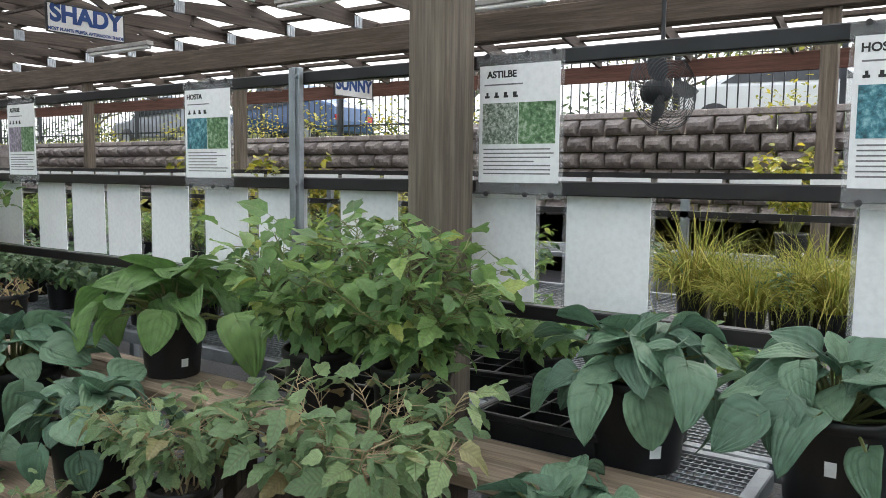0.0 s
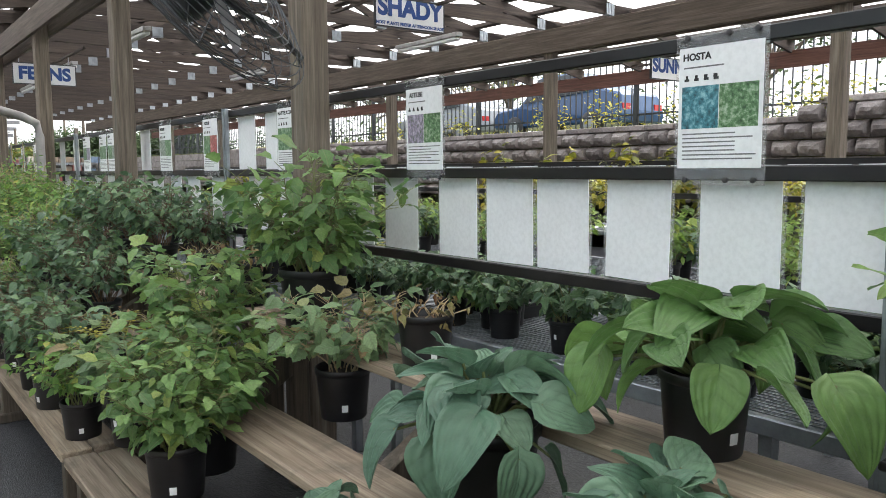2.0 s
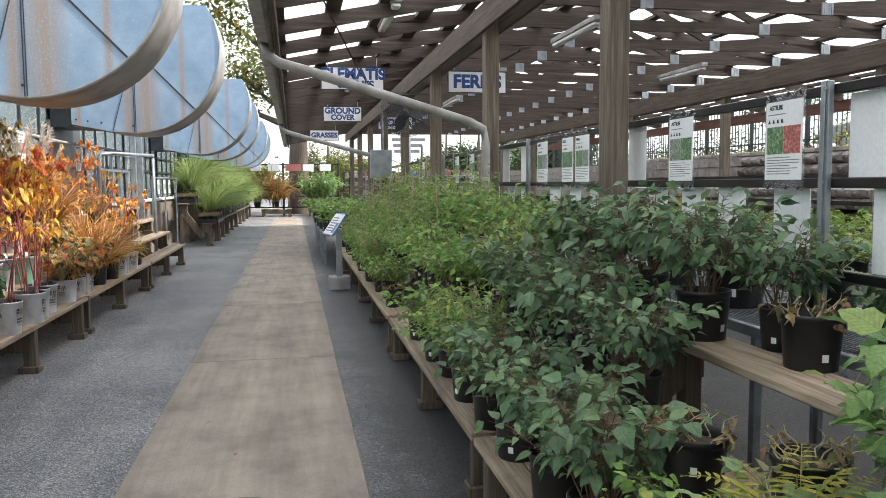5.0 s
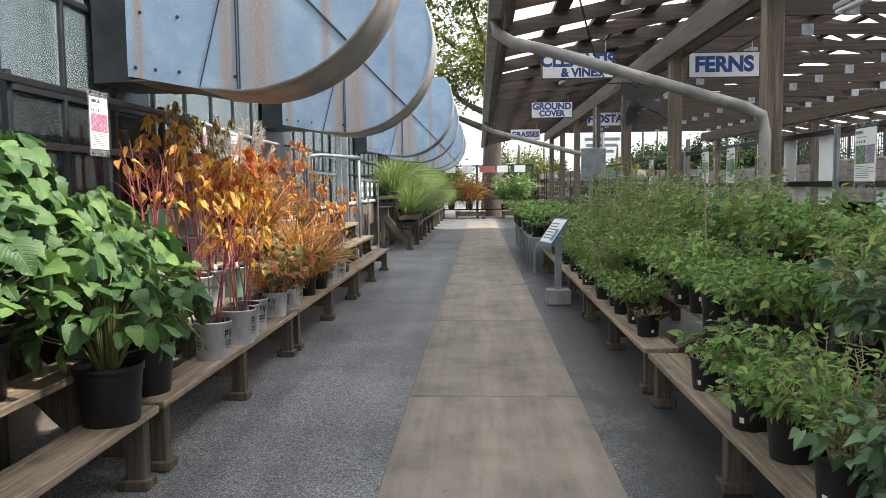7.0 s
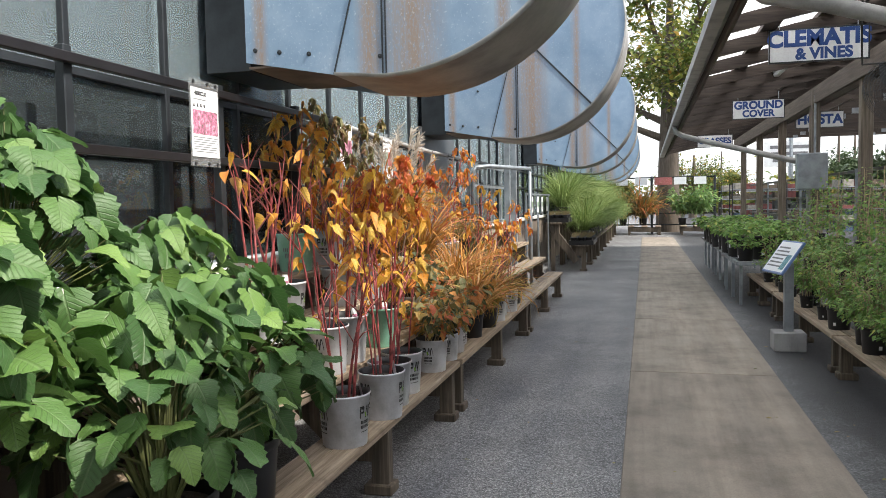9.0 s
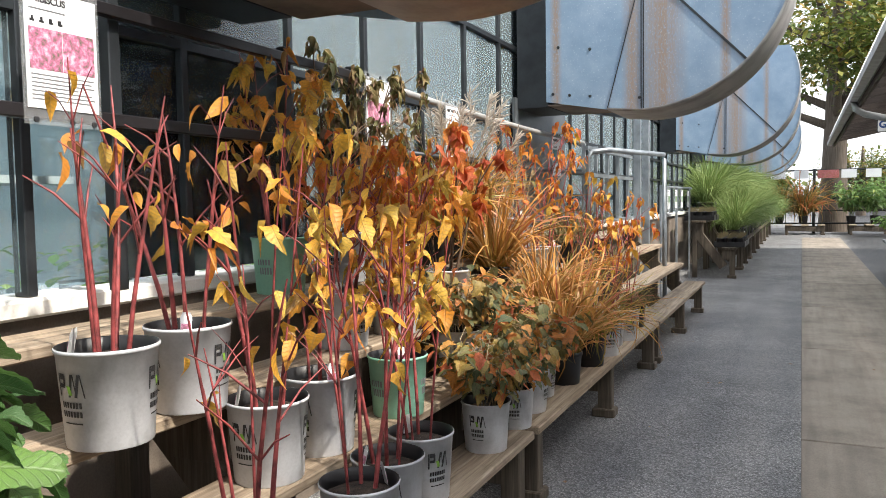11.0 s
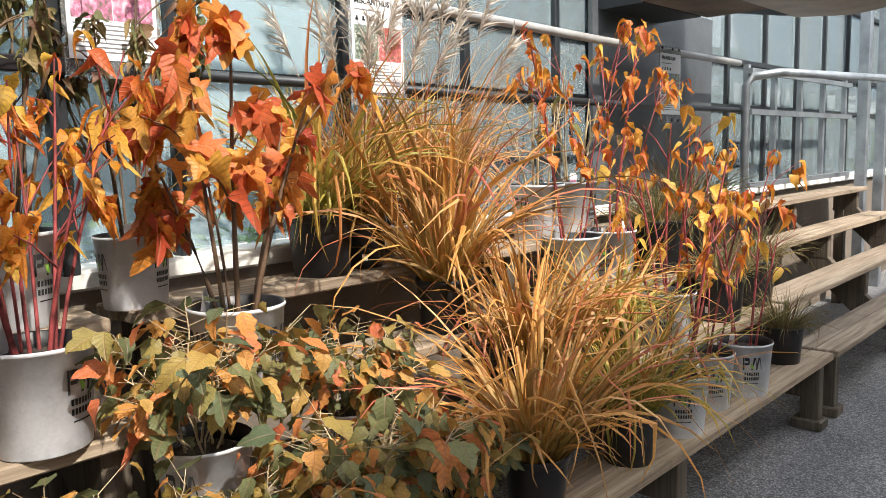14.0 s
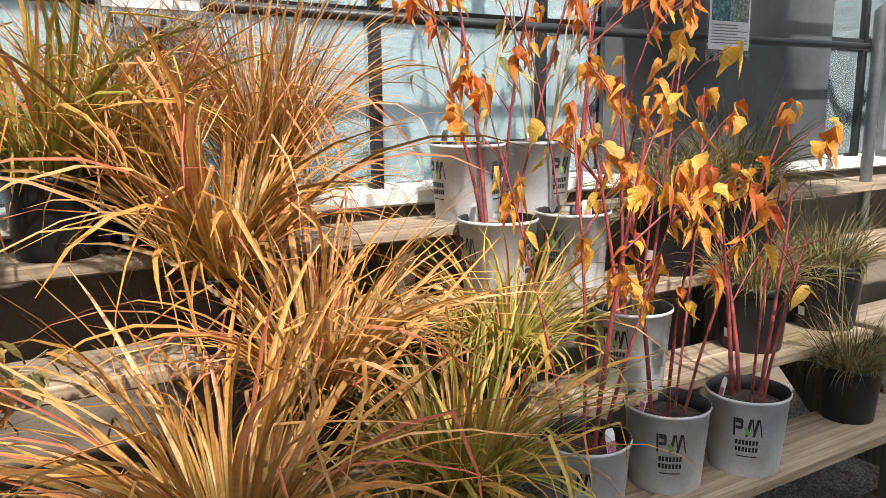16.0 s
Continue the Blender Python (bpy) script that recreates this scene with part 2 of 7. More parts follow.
def hood_mat(name):
    """Blue-painted galvanised sheet, chalky, with rust washed down it."""
    m, nt, b, _ = nodes_of(name)
    v = coords(nt)
    n1 = noise_of(nt, v, 1.6, 6, 0.65)
    sp = noise_of(nt, v, 60, 3)
    st = noise_of(nt, coords(nt, (1, 14, 0.35)), 1.1, 6, 0.65)
    sep = nt.nodes.new("ShaderNodeSeparateXYZ")
    nt.links.new(v, sep.inputs[0])
    base = ramp(nt, n1, [(0.3, (0.15, 0.235, 0.34)), (0.5, (0.21, 0.30, 0.41)), (0.7, (0.285, 0.37, 0.47))])
    # rust washed down beside the seams and the wall edge, broken up along its run
    wash = None
    for mid, half in ((-2.12, 0.14), (-2.36, 0.06), (-3.02, 0.035), (-1.62, 0.03)):
        near = spread_of(nt, maths(nt, "ABSOLUTE", maths(nt, "SUBTRACT", sep.outputs[1], mid)), 0.3 * half, 1.6 * half, 1.0, 0.0)
        wash = near if wash is None else maths(nt, "MAXIMUM", wash, near)
    fleck = spread_of(nt, noise_of(nt, coords(nt, (1, 9, 3)), 9, 4, 0.7), 0.28, 0.5)
    wash = maths(nt, "MULTIPLY", maths(nt, "MULTIPLY", wash, fleck), spread_of(nt, st, 0.3, 0.55, 0.45, 1.0))
    base = blend(nt, "MIX", maths(nt, "MULTIPLY", wash, 0.95), base, (0.27, 0.20, 0.155))
    base = blend(nt, "MIX", ramp(nt, st, [(0.60, (0, 0, 0)), (0.74, (0.5, 0.5, 0.5))]), base, (0.25, 0.225, 0.20))
    chip = noise_of(nt, coords(nt, (1, 5, 1)), 26, 4, 0.75)
    base = blend(nt, "MIX", ramp(nt, chip, [(0.60, (0, 0, 0)), (0.68, (0.55, 0.55, 0.55))]), base, (0.12, 0.18, 0.30))
    base = blend(nt, "MIX", ramp(nt, sp, [(0.6, (0, 0, 0)), (0.7, (0.3, 0.3, 0.3))]), base, (0.6, 0.66, 0.72))
    nt.links.new(base, b.inputs["Base Color"])
    b.inputs["Roughness"].default_value = 0.6
    bump(nt, b, sp, 0.15, 0.003)
    return m


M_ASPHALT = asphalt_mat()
M_WALK = concrete_mat("walk concrete", (0.25, 0.22, 0.188))
M_BASE = paint("white base wall", (0.72, 0.71, 0.68), 0.7, vary=0.12)
M_POST = wood("weathered post", (0.07, 0.058, 0.046), (0.15, 0.125, 0.10), (0.25, 0.215, 0.18), 2, wear=0.5)
M_BEAM = wood("weathered beam", (0.05, 0.039, 0.031), (0.10, 0.077, 0.062), (0.16, 0.13, 0.107), 0, wear=0.5)
M_TRUSS = wood("truss timber", (0.028, 0.02, 0.017), (0.055, 0.041, 0.034), (0.09, 0.07, 0.058), 1, wear=0.4)
M_FASCIA = wood("red-brown fascia", (0.07, 0.03, 0.022), (0.125, 0.055, 0.042), (0.18, 0.09, 0.07), 0)
M_BOARD = wood("bench board", (0.15, 0.108, 0.072), (0.30, 0.235, 0.172), (0.46, 0.38, 0.295), 0, wear=1.25, stain=(0.07, 0.05, 0.035))
M_BOARD_GREY = wood("grey bench board", (0.16, 0.118, 0.082), (0.30, 0.235, 0.175), (0.45, 0.37, 0.285), 0, wear=1.25, stain=(0.06, 0.05, 0.04))
M_LEG = wood("bench stringer", (0.05, 0.04, 0.03), (0.10, 0.08, 0.06), (0.18, 0.145, 0.11), 2, wear=0.8)
M_STEEL = paint("galvanised steel", (0.33, 0.36, 0.39), 0.45, 0.7)
M_BLACK = paint("black tube", (0.02, 0.018, 0.02), 0.35, 0.2, bumps=0.05)
M_DARK = paint("dark frame", (0.035, 0.04, 0.046), 0.45, 0.4)
M_GUTTER = paint("grey gutter", (0.36, 0.355, 0.35), 0.5, 0.1)
M_WHITE = paint("white plastic", (0.78, 0.79, 0.80), 0.45, vary=0.05, scale=3)
M_PAPER = paint("printed paper", (0.80, 0.81, 0.83), 0.5, vary=0.03, scale=3)
M_INK = paint("black ink", (0.02, 0.02, 0.022), 0.6)
M_GREYINK = paint("grey ink", (0.18, 0.18, 0.19), 0.6)
M_BLUEINK = paint("blue letters", (0.015, 0.06, 0.24), 0.5, vary=0.08)
M_HOOD = hood_mat("blue hood")
M_RIM = paint("hood rim", (0.40, 0.40, 0.39), 0.45, 0.5)
M_RUST = paint("rusty underside", (0.21, 0.16, 0.125), 0.7, 0.2, vary=0.3, scale=2.5)
M_SKIN = paint("galvanised hood skin", (0.36, 0.34, 0.32), 0.5, 0.35, vary=0.25, scale=2.5)
M_GLASS = glass_mat("greenhouse glass", 0.03, 0.10)
# upper and far panes: sky reflection painted in as diffuse, along with whitewash
M_GLASSU = glass_mat("milky sky-sheen upper glass", 0.16, 0.30)
M_GLASSW = glass_mat("whitewashed sky-sheen glass", 0.22, 0.40)
M_CLEAR = sheet_mat("clear sleeve", (0.7, 0.72, 0.74), 0.16, 0.3)
M_ROOF = sheet_mat("translucent roof", (0.97, 0.98, 1.0), 0.9, 0.96)
M_POT = paint("black nursery pot", (0.012, 0.012, 0.014), 0.42, vary=0.3, bumps=0.1)
M_POTW = paint("white nursery pot", (0.60, 0.61, 0.64), 0.4, vary=0.2)
M_POTG = paint("mint green pot", (0.27, 0.55, 0.41), 0.45, vary=0.08)
M_SOIL = paint("bark soil", (0.045, 0.032, 0.024), 0.95, vary=0.45, scale=40, bumps=1.0)
M_CAST = paint("cast iron", (0.07, 0.065, 0.062), 0.6, 0.6, vary=0.3)
M_BLOCK = block_mat()
M_BARK = wood("bark", (0.05, 0.038, 0.028), (0.12, 0.095, 0.075), (0.2, 0.165, 0.13), 2)
M_STEM = paint("green stem", (0.17, 0.19, 0.07), 0.6)
M_STEMBR = paint("brown stem", (0.14, 0.085, 0.05), 0.7)
M_STEMRED = paint("red stem", (0.30, 0.06, 0.06), 0.5, vary=0.4, scale=20)
M_STEMTAN = paint("straw stem", (0.42, 0.33, 0.2), 0.7)
L_HOSTA = leaf_mat("blue hosta leaf", [(0, (0.095, 0.18, 0.125)), (0.5, (0.13, 0.235, 0.155)), (1, (0.175, 0.29, 0.185))], 0.42, 0.25, 0.12, (0.3, 0.28, 0.1), 0.15, 3.0)
L_HOSTAG = leaf_mat("green hosta leaf", [(0, (0.10, 0.20, 0.065)), (0.5, (0.14, 0.26, 0.08)), (1, (0.19, 0.33, 0.095))], 0.4, 0.28, 0.1, veins=0.15, ribs=3.0)
L_ASTIL = leaf_mat("perennial leaf", [(0, (0.106, 0.212, 0.077)), (0.5, (0.183, 0.325, 0.106)), (0.9, (0.271, 0.425, 0.142)), (1, (0.401, 0.448, 0.118))], 0.42, 0.4, 0.3, (0.2, 0.10, 0.04), 0.5)
L_HEUCH = leaf_mat("pale perennial leaf", [(0, (0.142, 0.236, 0.118)), (0.5, (0.218, 0.336, 0.165)), (0.88, (0.307, 0.425, 0.201)), (1, (0.319, 0.236, 0.118))], 0.45, 0.38, 0.45, (0.25, 0.13, 0.05), 0.5)
L_DARK = leaf_mat("dark leaf", [(0, (0.065, 0.13, 0.071)), (0.5, (0.112, 0.206, 0.1)), (1, (0.189, 0.307, 0.136))], 0.33, 0.32, 0.2, veins=0.4)
L_FRESH = leaf_mat("fresh green leaf", [(0, (0.106, 0.224, 0.059)), (0.5, (0.183, 0.348, 0.083)), (0.93, (0.307, 0.484, 0.118)), (1, (0.496, 0.472, 0.106))], 0.45, 0.42, 0.2, veins=0.4)
L_HYD = leaf_mat("hydrangea leaf", [(0, (0.055, 0.125, 0.042)), (0.45, (0.085, 0.18, 0.052)), (0.85, (0.125, 0.24, 0.062)), (1, (0.22, 0.35, 0.085))], 0.42, 0.25, 0.12, veins=0.6)
L_ORANGE = leaf_mat("orange autumn leaf", [(0, (0.495, 0.077, 0.022)), (0.35, (0.66, 0.187, 0.022)), (0.7, (0.726, 0.308, 0.033)), (1, (0.682, 0.418, 0.055))], 0.5, 0.35, 0.3)
L_YELLOW = leaf_mat("yellow autumn leaf", [(0, (0.665, 0.226, 0.034)), (0.5, (0.75, 0.384, 0.045)), (0.85, (0.712, 0.475, 0.079)), (1, (0.415, 0.215, 0.09))], 0.5, 0.35, 0.3)
L_RED = leaf_mat("red autumn leaf", [(0, (0.46, 0.06, 0.03)), (0.35, (0.58, 0.13, 0.035)), (0.7, (0.66, 0.25, 0.04)), (1, (0.66, 0.36, 0.06))], 0.5, 0.35, 0.2)
L_TURN = leaf_mat("turning leaf", [(0, (0.067, 0.103, 0.054)), (0.35, (0.175, 0.182, 0.066)), (0.55, (0.403, 0.285, 0.072)), (0.8, (0.645, 0.296, 0.072)), (1, (0.605, 0.148, 0.072))], 0.5, 0.35, 0.5)
L_DRAB = leaf_mat("drab dry leaf", [(0, (0.10, 0.11, 0.04)), (0.35, (0.24, 0.23, 0.08)), (0.7, (0.33, 0.23, 0.1)), (1, (0.2, 0.1, 0.06))], 0.6, 0.3, 0.4)
L_GOLD = leaf_mat("golden grass", [(0, (0.246, 0.149, 0.045)), (0.3, (0.504, 0.233, 0.06)), (0.6, (0.65, 0.316, 0.08)), (0.8, (0.672, 0.409, 0.2)), (0.92, (0.56, 0.186, 0.09)), (1, (0.47, 0.121, 0.08))], 0.5, 0.3, 0.1, veins=0.0, foot=(0.20, 0.23, 0.05))
L_GOLDGREEN = leaf_mat("yellow-green grass", [(0, (0.173, 0.199, 0.04)), (0.35, (0.389, 0.314, 0.06)), (0.7, (0.562, 0.351, 0.08)), (0.9, (0.605, 0.266, 0.08)), (1, (0.54, 0.171, 0.07))], 0.5, 0.3, 0.1, veins=0.0, foot=(0.15, 0.24, 0.04))
L_GREENGR = leaf_mat("green grass", [(0, (0.12, 0.20, 0.05)), (0.5, (0.20, 0.29, 0.08)), (1, (0.33, 0.39, 0.15))], 0.55, 0.3, 0.05, veins=0.0)
L_LIMEGR = leaf_mat("lime-yellow grass", [(0, (0.20, 0.26, 0.04)), (0.5, (0.38, 0.40, 0.07)), (1, (0.52, 0.46, 0.12))], 0.5, 0.35, 0.05, veins=0.0, foot=(0.34, 0.20, 0.06))
L_PLUME = leaf_mat("grass plume", [(0, (0.45, 0.38, 0.32)), (1, (0.62, 0.55, 0.48))], 0.8, 0.4, 0.05, veins=0.0)
L_TREE = leaf_mat("tree leaf", [(0, (0.06, 0.10, 0.025)), (0.5, (0.13, 0.17, 0.035)), (0.85, (0.24, 0.24, 0.05)), (1, (0.36, 0.22, 0.05))], 0.5, 0.35, 0.1, veins=0.0)
L_EVER = leaf_mat("hedge leaf", [(0, (0.025, 0.05, 0.022)), (1, (0.07, 0.11, 0.04))], 0.6, 0.2, 0.1, veins=0.0)
L_LIME = leaf_mat("lime green leaf", [(0, (0.15, 0.27, 0.06)), (0.5, (0.25, 0.40, 0.09)), (0.9, (0.36, 0.48, 0.11)), (1, (0.50, 0.46, 0.10))], 0.45, 0.45, 0.1, veins=0.3)
L_GOLDBUSH = leaf_mat("yellow bush leaf", [(0, (0.16, 0.20, 0.03)), (0.5, (0.32, 0.33, 0.04)), (1, (0.5, 0.42, 0.05))], 0.5, 0.35, 0.1)


# ------------------------------------------------------------------ mesh tools
class Build:
    """Collects boxes, tubes, lathed forms and scattered leaves into one mesh."""

    def __init__(self):
        self.v, self.f, self.n, self.leaf, self.leafy = [], [], 0, [], False

    def add(self, verts, faces, leaf=None):
        """leaf: for each vertex its place on the leaf, across and along, for the veins."""
        verts = np.asarray(verts, float).reshape(-1, 3)
        self.v.append(verts)
        self.leaf.append(np.zeros((len(verts), 3)) if leaf is None else np.asarray(leaf, float).reshape(-1, 3))
        self.leafy = self.leafy or leaf is not None
        self.f += [tuple(int(i) + self.n for i in f) for f in faces]
        self.n += len(verts)
        return self

    def box(self, x0, x1, y0, y1, z0, z1, m=None):
        p = np.array([(x, y, z) for x in (x0, x1) for y in (y0, y1) for z in (z0, z1)], float)
        if m is not None:
            p = p @ np.array(m.to_3x3()).T + np.array(m.translation)
        return self.add(p, [(0, 1, 3, 2), (4, 6, 7, 5), (0, 4, 5, 1), (2, 3, 7, 6), (0, 2, 6, 4), (1, 5, 7, 3)])

    def bar(self, a, b, w, h):
        """A square timber from a to b."""
        a, b = Vector(a), Vector(b)
        d = b - a
        q = d.to_track_quat("X", "Z").to_matrix().to_4x4()
        return self.box(0, d.length, -w / 2, w / 2, -h / 2, h / 2, Matrix.Translation(a) @ q)

    def tube(self, pts, r, sides=6, caps=True):
        pts = [Vector(p) for p in pts]
        rs = r if isinstance(r, (list, tuple)) else [r] * len(pts)
        rings = []
        up = Vector((0, 0, 1))
        for i, p in enumerate(pts):
            d = (pts[min(i + 1, len(pts) - 1)] - pts[max(i - 1, 0)]).normalized()
            s = d.cross(up if abs(d.z) < 0.95 else Vector((1, 0, 0))).normalized()
            u = s.cross(d)
            rings += [p + (s * math.cos(2 * math.pi * k / sides) + u * math.sin(2 * math.pi * k / sides)) * rs[i] for k in range(sides)]
        n = len(pts)
        faces = [(i * sides + k, i * sides + (k + 1) % sides, (i + 1) * sides + (k + 1) % sides, (i + 1) * sides + k) for i in range(n - 1) for k in range(sides)]
        if caps:
            faces += [tuple(range(sides))[::-1], tuple(range((n - 1) * sides, n * sides))]
        return self.add([tuple(p) for p in rings], faces)

    def lathe(self, profile, sides=24):
        pts = [(r * math.cos(2 * math.pi * k / sides), r * math.sin(2 * math.pi * k / sides), z) for r, z in profile for k in range(sides)]
        faces = [(i * sides + k, i * sides + (k + 1) % sides, (i + 1) * sides + (k + 1) % sides, (i + 1) * sides + k) for i in range(len(profile) - 1) for k in range(sides)]
        return self.add(pts, faces)

    def scatter(self, shape, places):
        """Copies of a leaf shape; places: rows of point, direction, up, length, width scale."""
        shapes = shape if isinstance(shape, list) else [shape]
        for k, (p, d, u, s, w) in enumerate(places):
            tv, tf = shapes[k % len(shapes)]
            d = np.asarray(d, float)
            d = d / (np.linalg.norm(d) + 1e-9)
            x = np.cross(d, np.asarray(u, float))
            x = x / (np.linalg.norm(x) + 1e-9)
            z = np.cross(x, d)
            self.add(np.outer(tv[:, 0] * s * w, x) + np.outer(tv[:, 1] * s, d) + np.outer(tv[:, 2] * s, z) + np.asarray(p, float), tf, tv)
        return self

    def mesh(self, name, material, smooth=False, bevel=0.0):
        me = bpy.data.meshes.new(name)
        me.from_pydata(np.concatenate(self.v).tolist(), [], self.f)
        if bevel:
            bm = bmesh.new()
            bm.from_mesh(me)
            bmesh.ops.bevel(bm, geom=bm.edges[:], offset=bevel, segments=1, affect="EDGES", clamp_overlap=True)
            bm.to_mesh(me)
            bm.free()
        if self.leafy and not bevel:
            at = me.attributes.new("leaf", "FLOAT_VECTOR", "POINT")
            at.data.foreach_set("vector", np.concatenate(self.leaf).ravel())
        me.materials.append(material)
        if smooth:
            me.polygons.foreach_set("use_smooth", [True] * len(me.polygons))
        me.update()
        return me


def part(name, mesh, parent=None, label="", m=None):
    """Links a mesh as one object, under its thing or part."""
    ob = new(name, mesh)
    if parent is not None:
        ob.parent = parent
    if m is not None:
        ob.matrix_basis = m
    return tagged(ob, label)


def thing(name, label, category, group="", m=None):
    ob = new(name)
    if m is not None:
        ob.matrix_basis = m
    return tagged(ob, label, category, group)


def single(name, build, material, label="", category="", kind="", smooth=False, bevel=0.0, group=""):
    return tagged(new(name, build.mesh(name, material, smooth, bevel)), label, category, group, kind)


def text_mesh(words, size, material, bold=0.012):
    cu = bpy.data.curves.new("lettering", "FONT")
    cu.body, cu.size, cu.align_x, cu.align_y, cu.offset, cu.extrude = words, size, "CENTER", "CENTER", bold * size, 0.001
    cu.space_line = 0.8
    ob = bpy.data.objects.new("lettering", cu)
    scene.collection.objects.link(ob)
    dg = bpy.context.evaluated_depsgraph_get()
    me = bpy.data.meshes.new_from_object(ob.evaluated_get(dg))
    bpy.data.objects.remove(ob)
    me.materials.clear()
    me.materials.append(material)
    return me


# ------------------------------------------------------------------ leaf shapes (x across, y along, z up; unit length)
def blade(n, width, fold=0.2, droop=0.3, saw=0.0, waist=0.45, tip=1.0):
    v, f = [], []
    for i in range(n + 1):
        t = i / n
        w = width * 0.5 * math.sin(math.pi * min(1, t ** (0.75 if waist < 0.5 else 1.2)) ** tip) * (1 + saw * (1 if i % 2 else -1))
        z = -droop * t * t
        if i in (0, n):
            w = 0.004
        v += [(-w, t, z + fold * w), (0, t, z), (w, t, z + fold * w)]
    for i in range(n):
        a = 3 * i
        f += [(a, a + 1, a + 4, a + 3), (a + 1, a + 2, a + 5, a + 4)]
    return np.array(v), f


def lobed(width, droop=0.2, lobes=3):
    """A leaf with pointed lobes."""
    out = [(0.0, 0.0), (0.22, -0.06), (0.5, 0.10), (0.33, 0.28), (0.52, 0.55), (0.27, 0.55), (0.2, 0.75), (0.0, 1.0)]
    if lobes == 3:
        out = [(0.0, 0.0), (0.25, 0.02), (0.42, 0.28), (0.30, 0.42), (0.40, 0.62), (0.18, 0.72), (0.0, 1.0)]
    fine = []
    for (xa, ya), (xb, yb) in zip(out[:-1], out[1:]):
        fine += [(xa, ya), ((xa + xb) / 2 + 0.09 * (yb - ya), (ya + yb) / 2 - 0.09 * (xb - xa))]
    out = fine + [out[-1]]
    pts = [(x * width, y) for x, y in out] + [(-x * width, y) for x, y in out[-2:0:-1]]
    v = [(0, 0.4, -droop * 0.16)] + [(x, y, -droop * y * y + 0.25 * abs(x)) for x, y in pts]
    n = len(pts)
    return np.array(v), [(0, 1 + i, 1 + (i + 1) % n) for i in range(n)]


def ribbed(width, droop, cup, n=10, across=28, ribs=3.5, heart=0.24):
    """A broad hosta leaf with sunken veins and a wavy edge."""
    v, f = [], []
    for i in range(n + 1):
        t = i / n
        w = width * 0.5 * (math.sin(math.pi * t ** 0.66) ** 0.58 * (1 - 0.12 * t ** 3) if 0 < t < 1 else 0.012)
        for k in range(across + 1):
            u = 2 * k / across - 1
            rib = 0.02 * math.cos(u * math.pi * 2 * ribs) * math.sin(math.pi * t) ** 0.6
            z = -droop * t ** 2 + cup * abs(u) ** 1.6 * w + rib - 0.02 * math.exp(-60 * u * u) + 0.035 * math.sin(8 * t + 2.5 * u + 9 * droop) * u * u
            v.append((u * w, t - heart * abs(u) ** 1.4 * (1 - t) ** 1.5, z))
    c = across + 1
    for i in range(n):
        f += [(i * c + k, i * c + k + 1, (i + 1) * c + k + 1, (i + 1) * c + k) for k in range(across)]
    return np.array(v), f


def toothed(width, droop, fold=0.2, n=13, wave=0.0, cols=(-1, -0.7, -0.35, 0, 0.35, 0.7, 1)):
    """A broad shallow-lobed quilted leaf with a toothed edge."""
    v, f = [], []
    for i in range(n + 1):
        t = i / n
        shoulder = min(1.0, (t / 0.16) ** 0.5) if t > 0 else 0.03
        lobe = 1.0 if t < 0.42 else 1.0 - 0.36 * min(1, (t - 0.42) / 0.14)
        taper = 1.0 if t < 0.56 else math.sqrt(max(0.0, 1 - ((t - 0.56) / 0.44) ** 1.6))
        w = width * 0.5 * max(0.015, shoulder * lobe * taper)
        for u in cols:
            saw = 1.0 + (0.09 if i % 2 else -0.06) * (abs(u) == 1)
            quilt = 0.022 * math.cos(math.pi * (i + 1.5 * abs(u))) * (abs(u) in (0.35, 0.7)) - 0.012 * (u == 0)
            z = -droop * t * t + fold * abs(u) * w - 0.55 * fold * u * u * w + quilt + 0.06 * math.sin(6 * t + wave + 2 * u) * u * u
            v.append((u * w * saw, t - 0.2 * abs(u) ** 1.6 * (1 - t) ** 2 + 0.03 * abs(u), z))
    c = len(cols)
    for i in range(n):
        f += [(i * c + k, i * c + k + 1, i * c + k + c + 1, i * c + k + c) for k in range(c - 1)]
    return np.array(v), f


def crumple(shape, a, phase):
    """Curls and twists a leaf as it dries."""
    v, f = shape
    v = v.copy()
    x, y = v[:, 0].copy(), v[:, 1].copy()
    v[:, 2] += a * (0.10 * np.sin(4 * y + phase) + 0.7 * x * np.sin(3.5 * y + phase) + 0.5 * x * x)
    v[:, 0] += a * 0.10 * np.sin(3 * y + 2 * phase)
    return v, f


OVAL = blade(5, 0.62, 0.25, 0.25, 0.0)
SAW = blade(7, 0.66, 0.22, 0.3, 0.13)
NARROW = blade(4, 0.34, 0.3, 0.35)
BROAD = blade(7, 0.85, 0.2, 0.38, 0.06)
MAPLE = lobed(1.0, 0.3, 5)
TRILOBE = lobed(1.0, 0.35, 3)
HANG = blade(5, 0.5, 0.45, 0.55, 0.05)
AUTUMN = [crumple(lobed(0.8, 0.6, 3), 0.9, 0.4), crumple(blade(6, 0.46, 0.6, 0.8, 0.06), 0.9, 2.0), crumple(blade(7, 0.62, 0.45, 0.6, 0.1), 1.0, 4.1), crumple(blade(5, 0.3, 0.8, 0.95), 0.9, 1.2), crumple(blade(6, 0.4, 0.7, 1.2, 0.08), 1.2, 5.0)]
MAPLES = [crumple(lobed(1.0, 0.5, 5), 0.7, 0.3), crumple(lobed(0.85, 0.7, 5), 1.0, 2.2), crumple(lobed(0.8, 0.6, 3), 0.9, 4.0)]
SMALL = (-1, -0.35, 0, 0.35, 1)
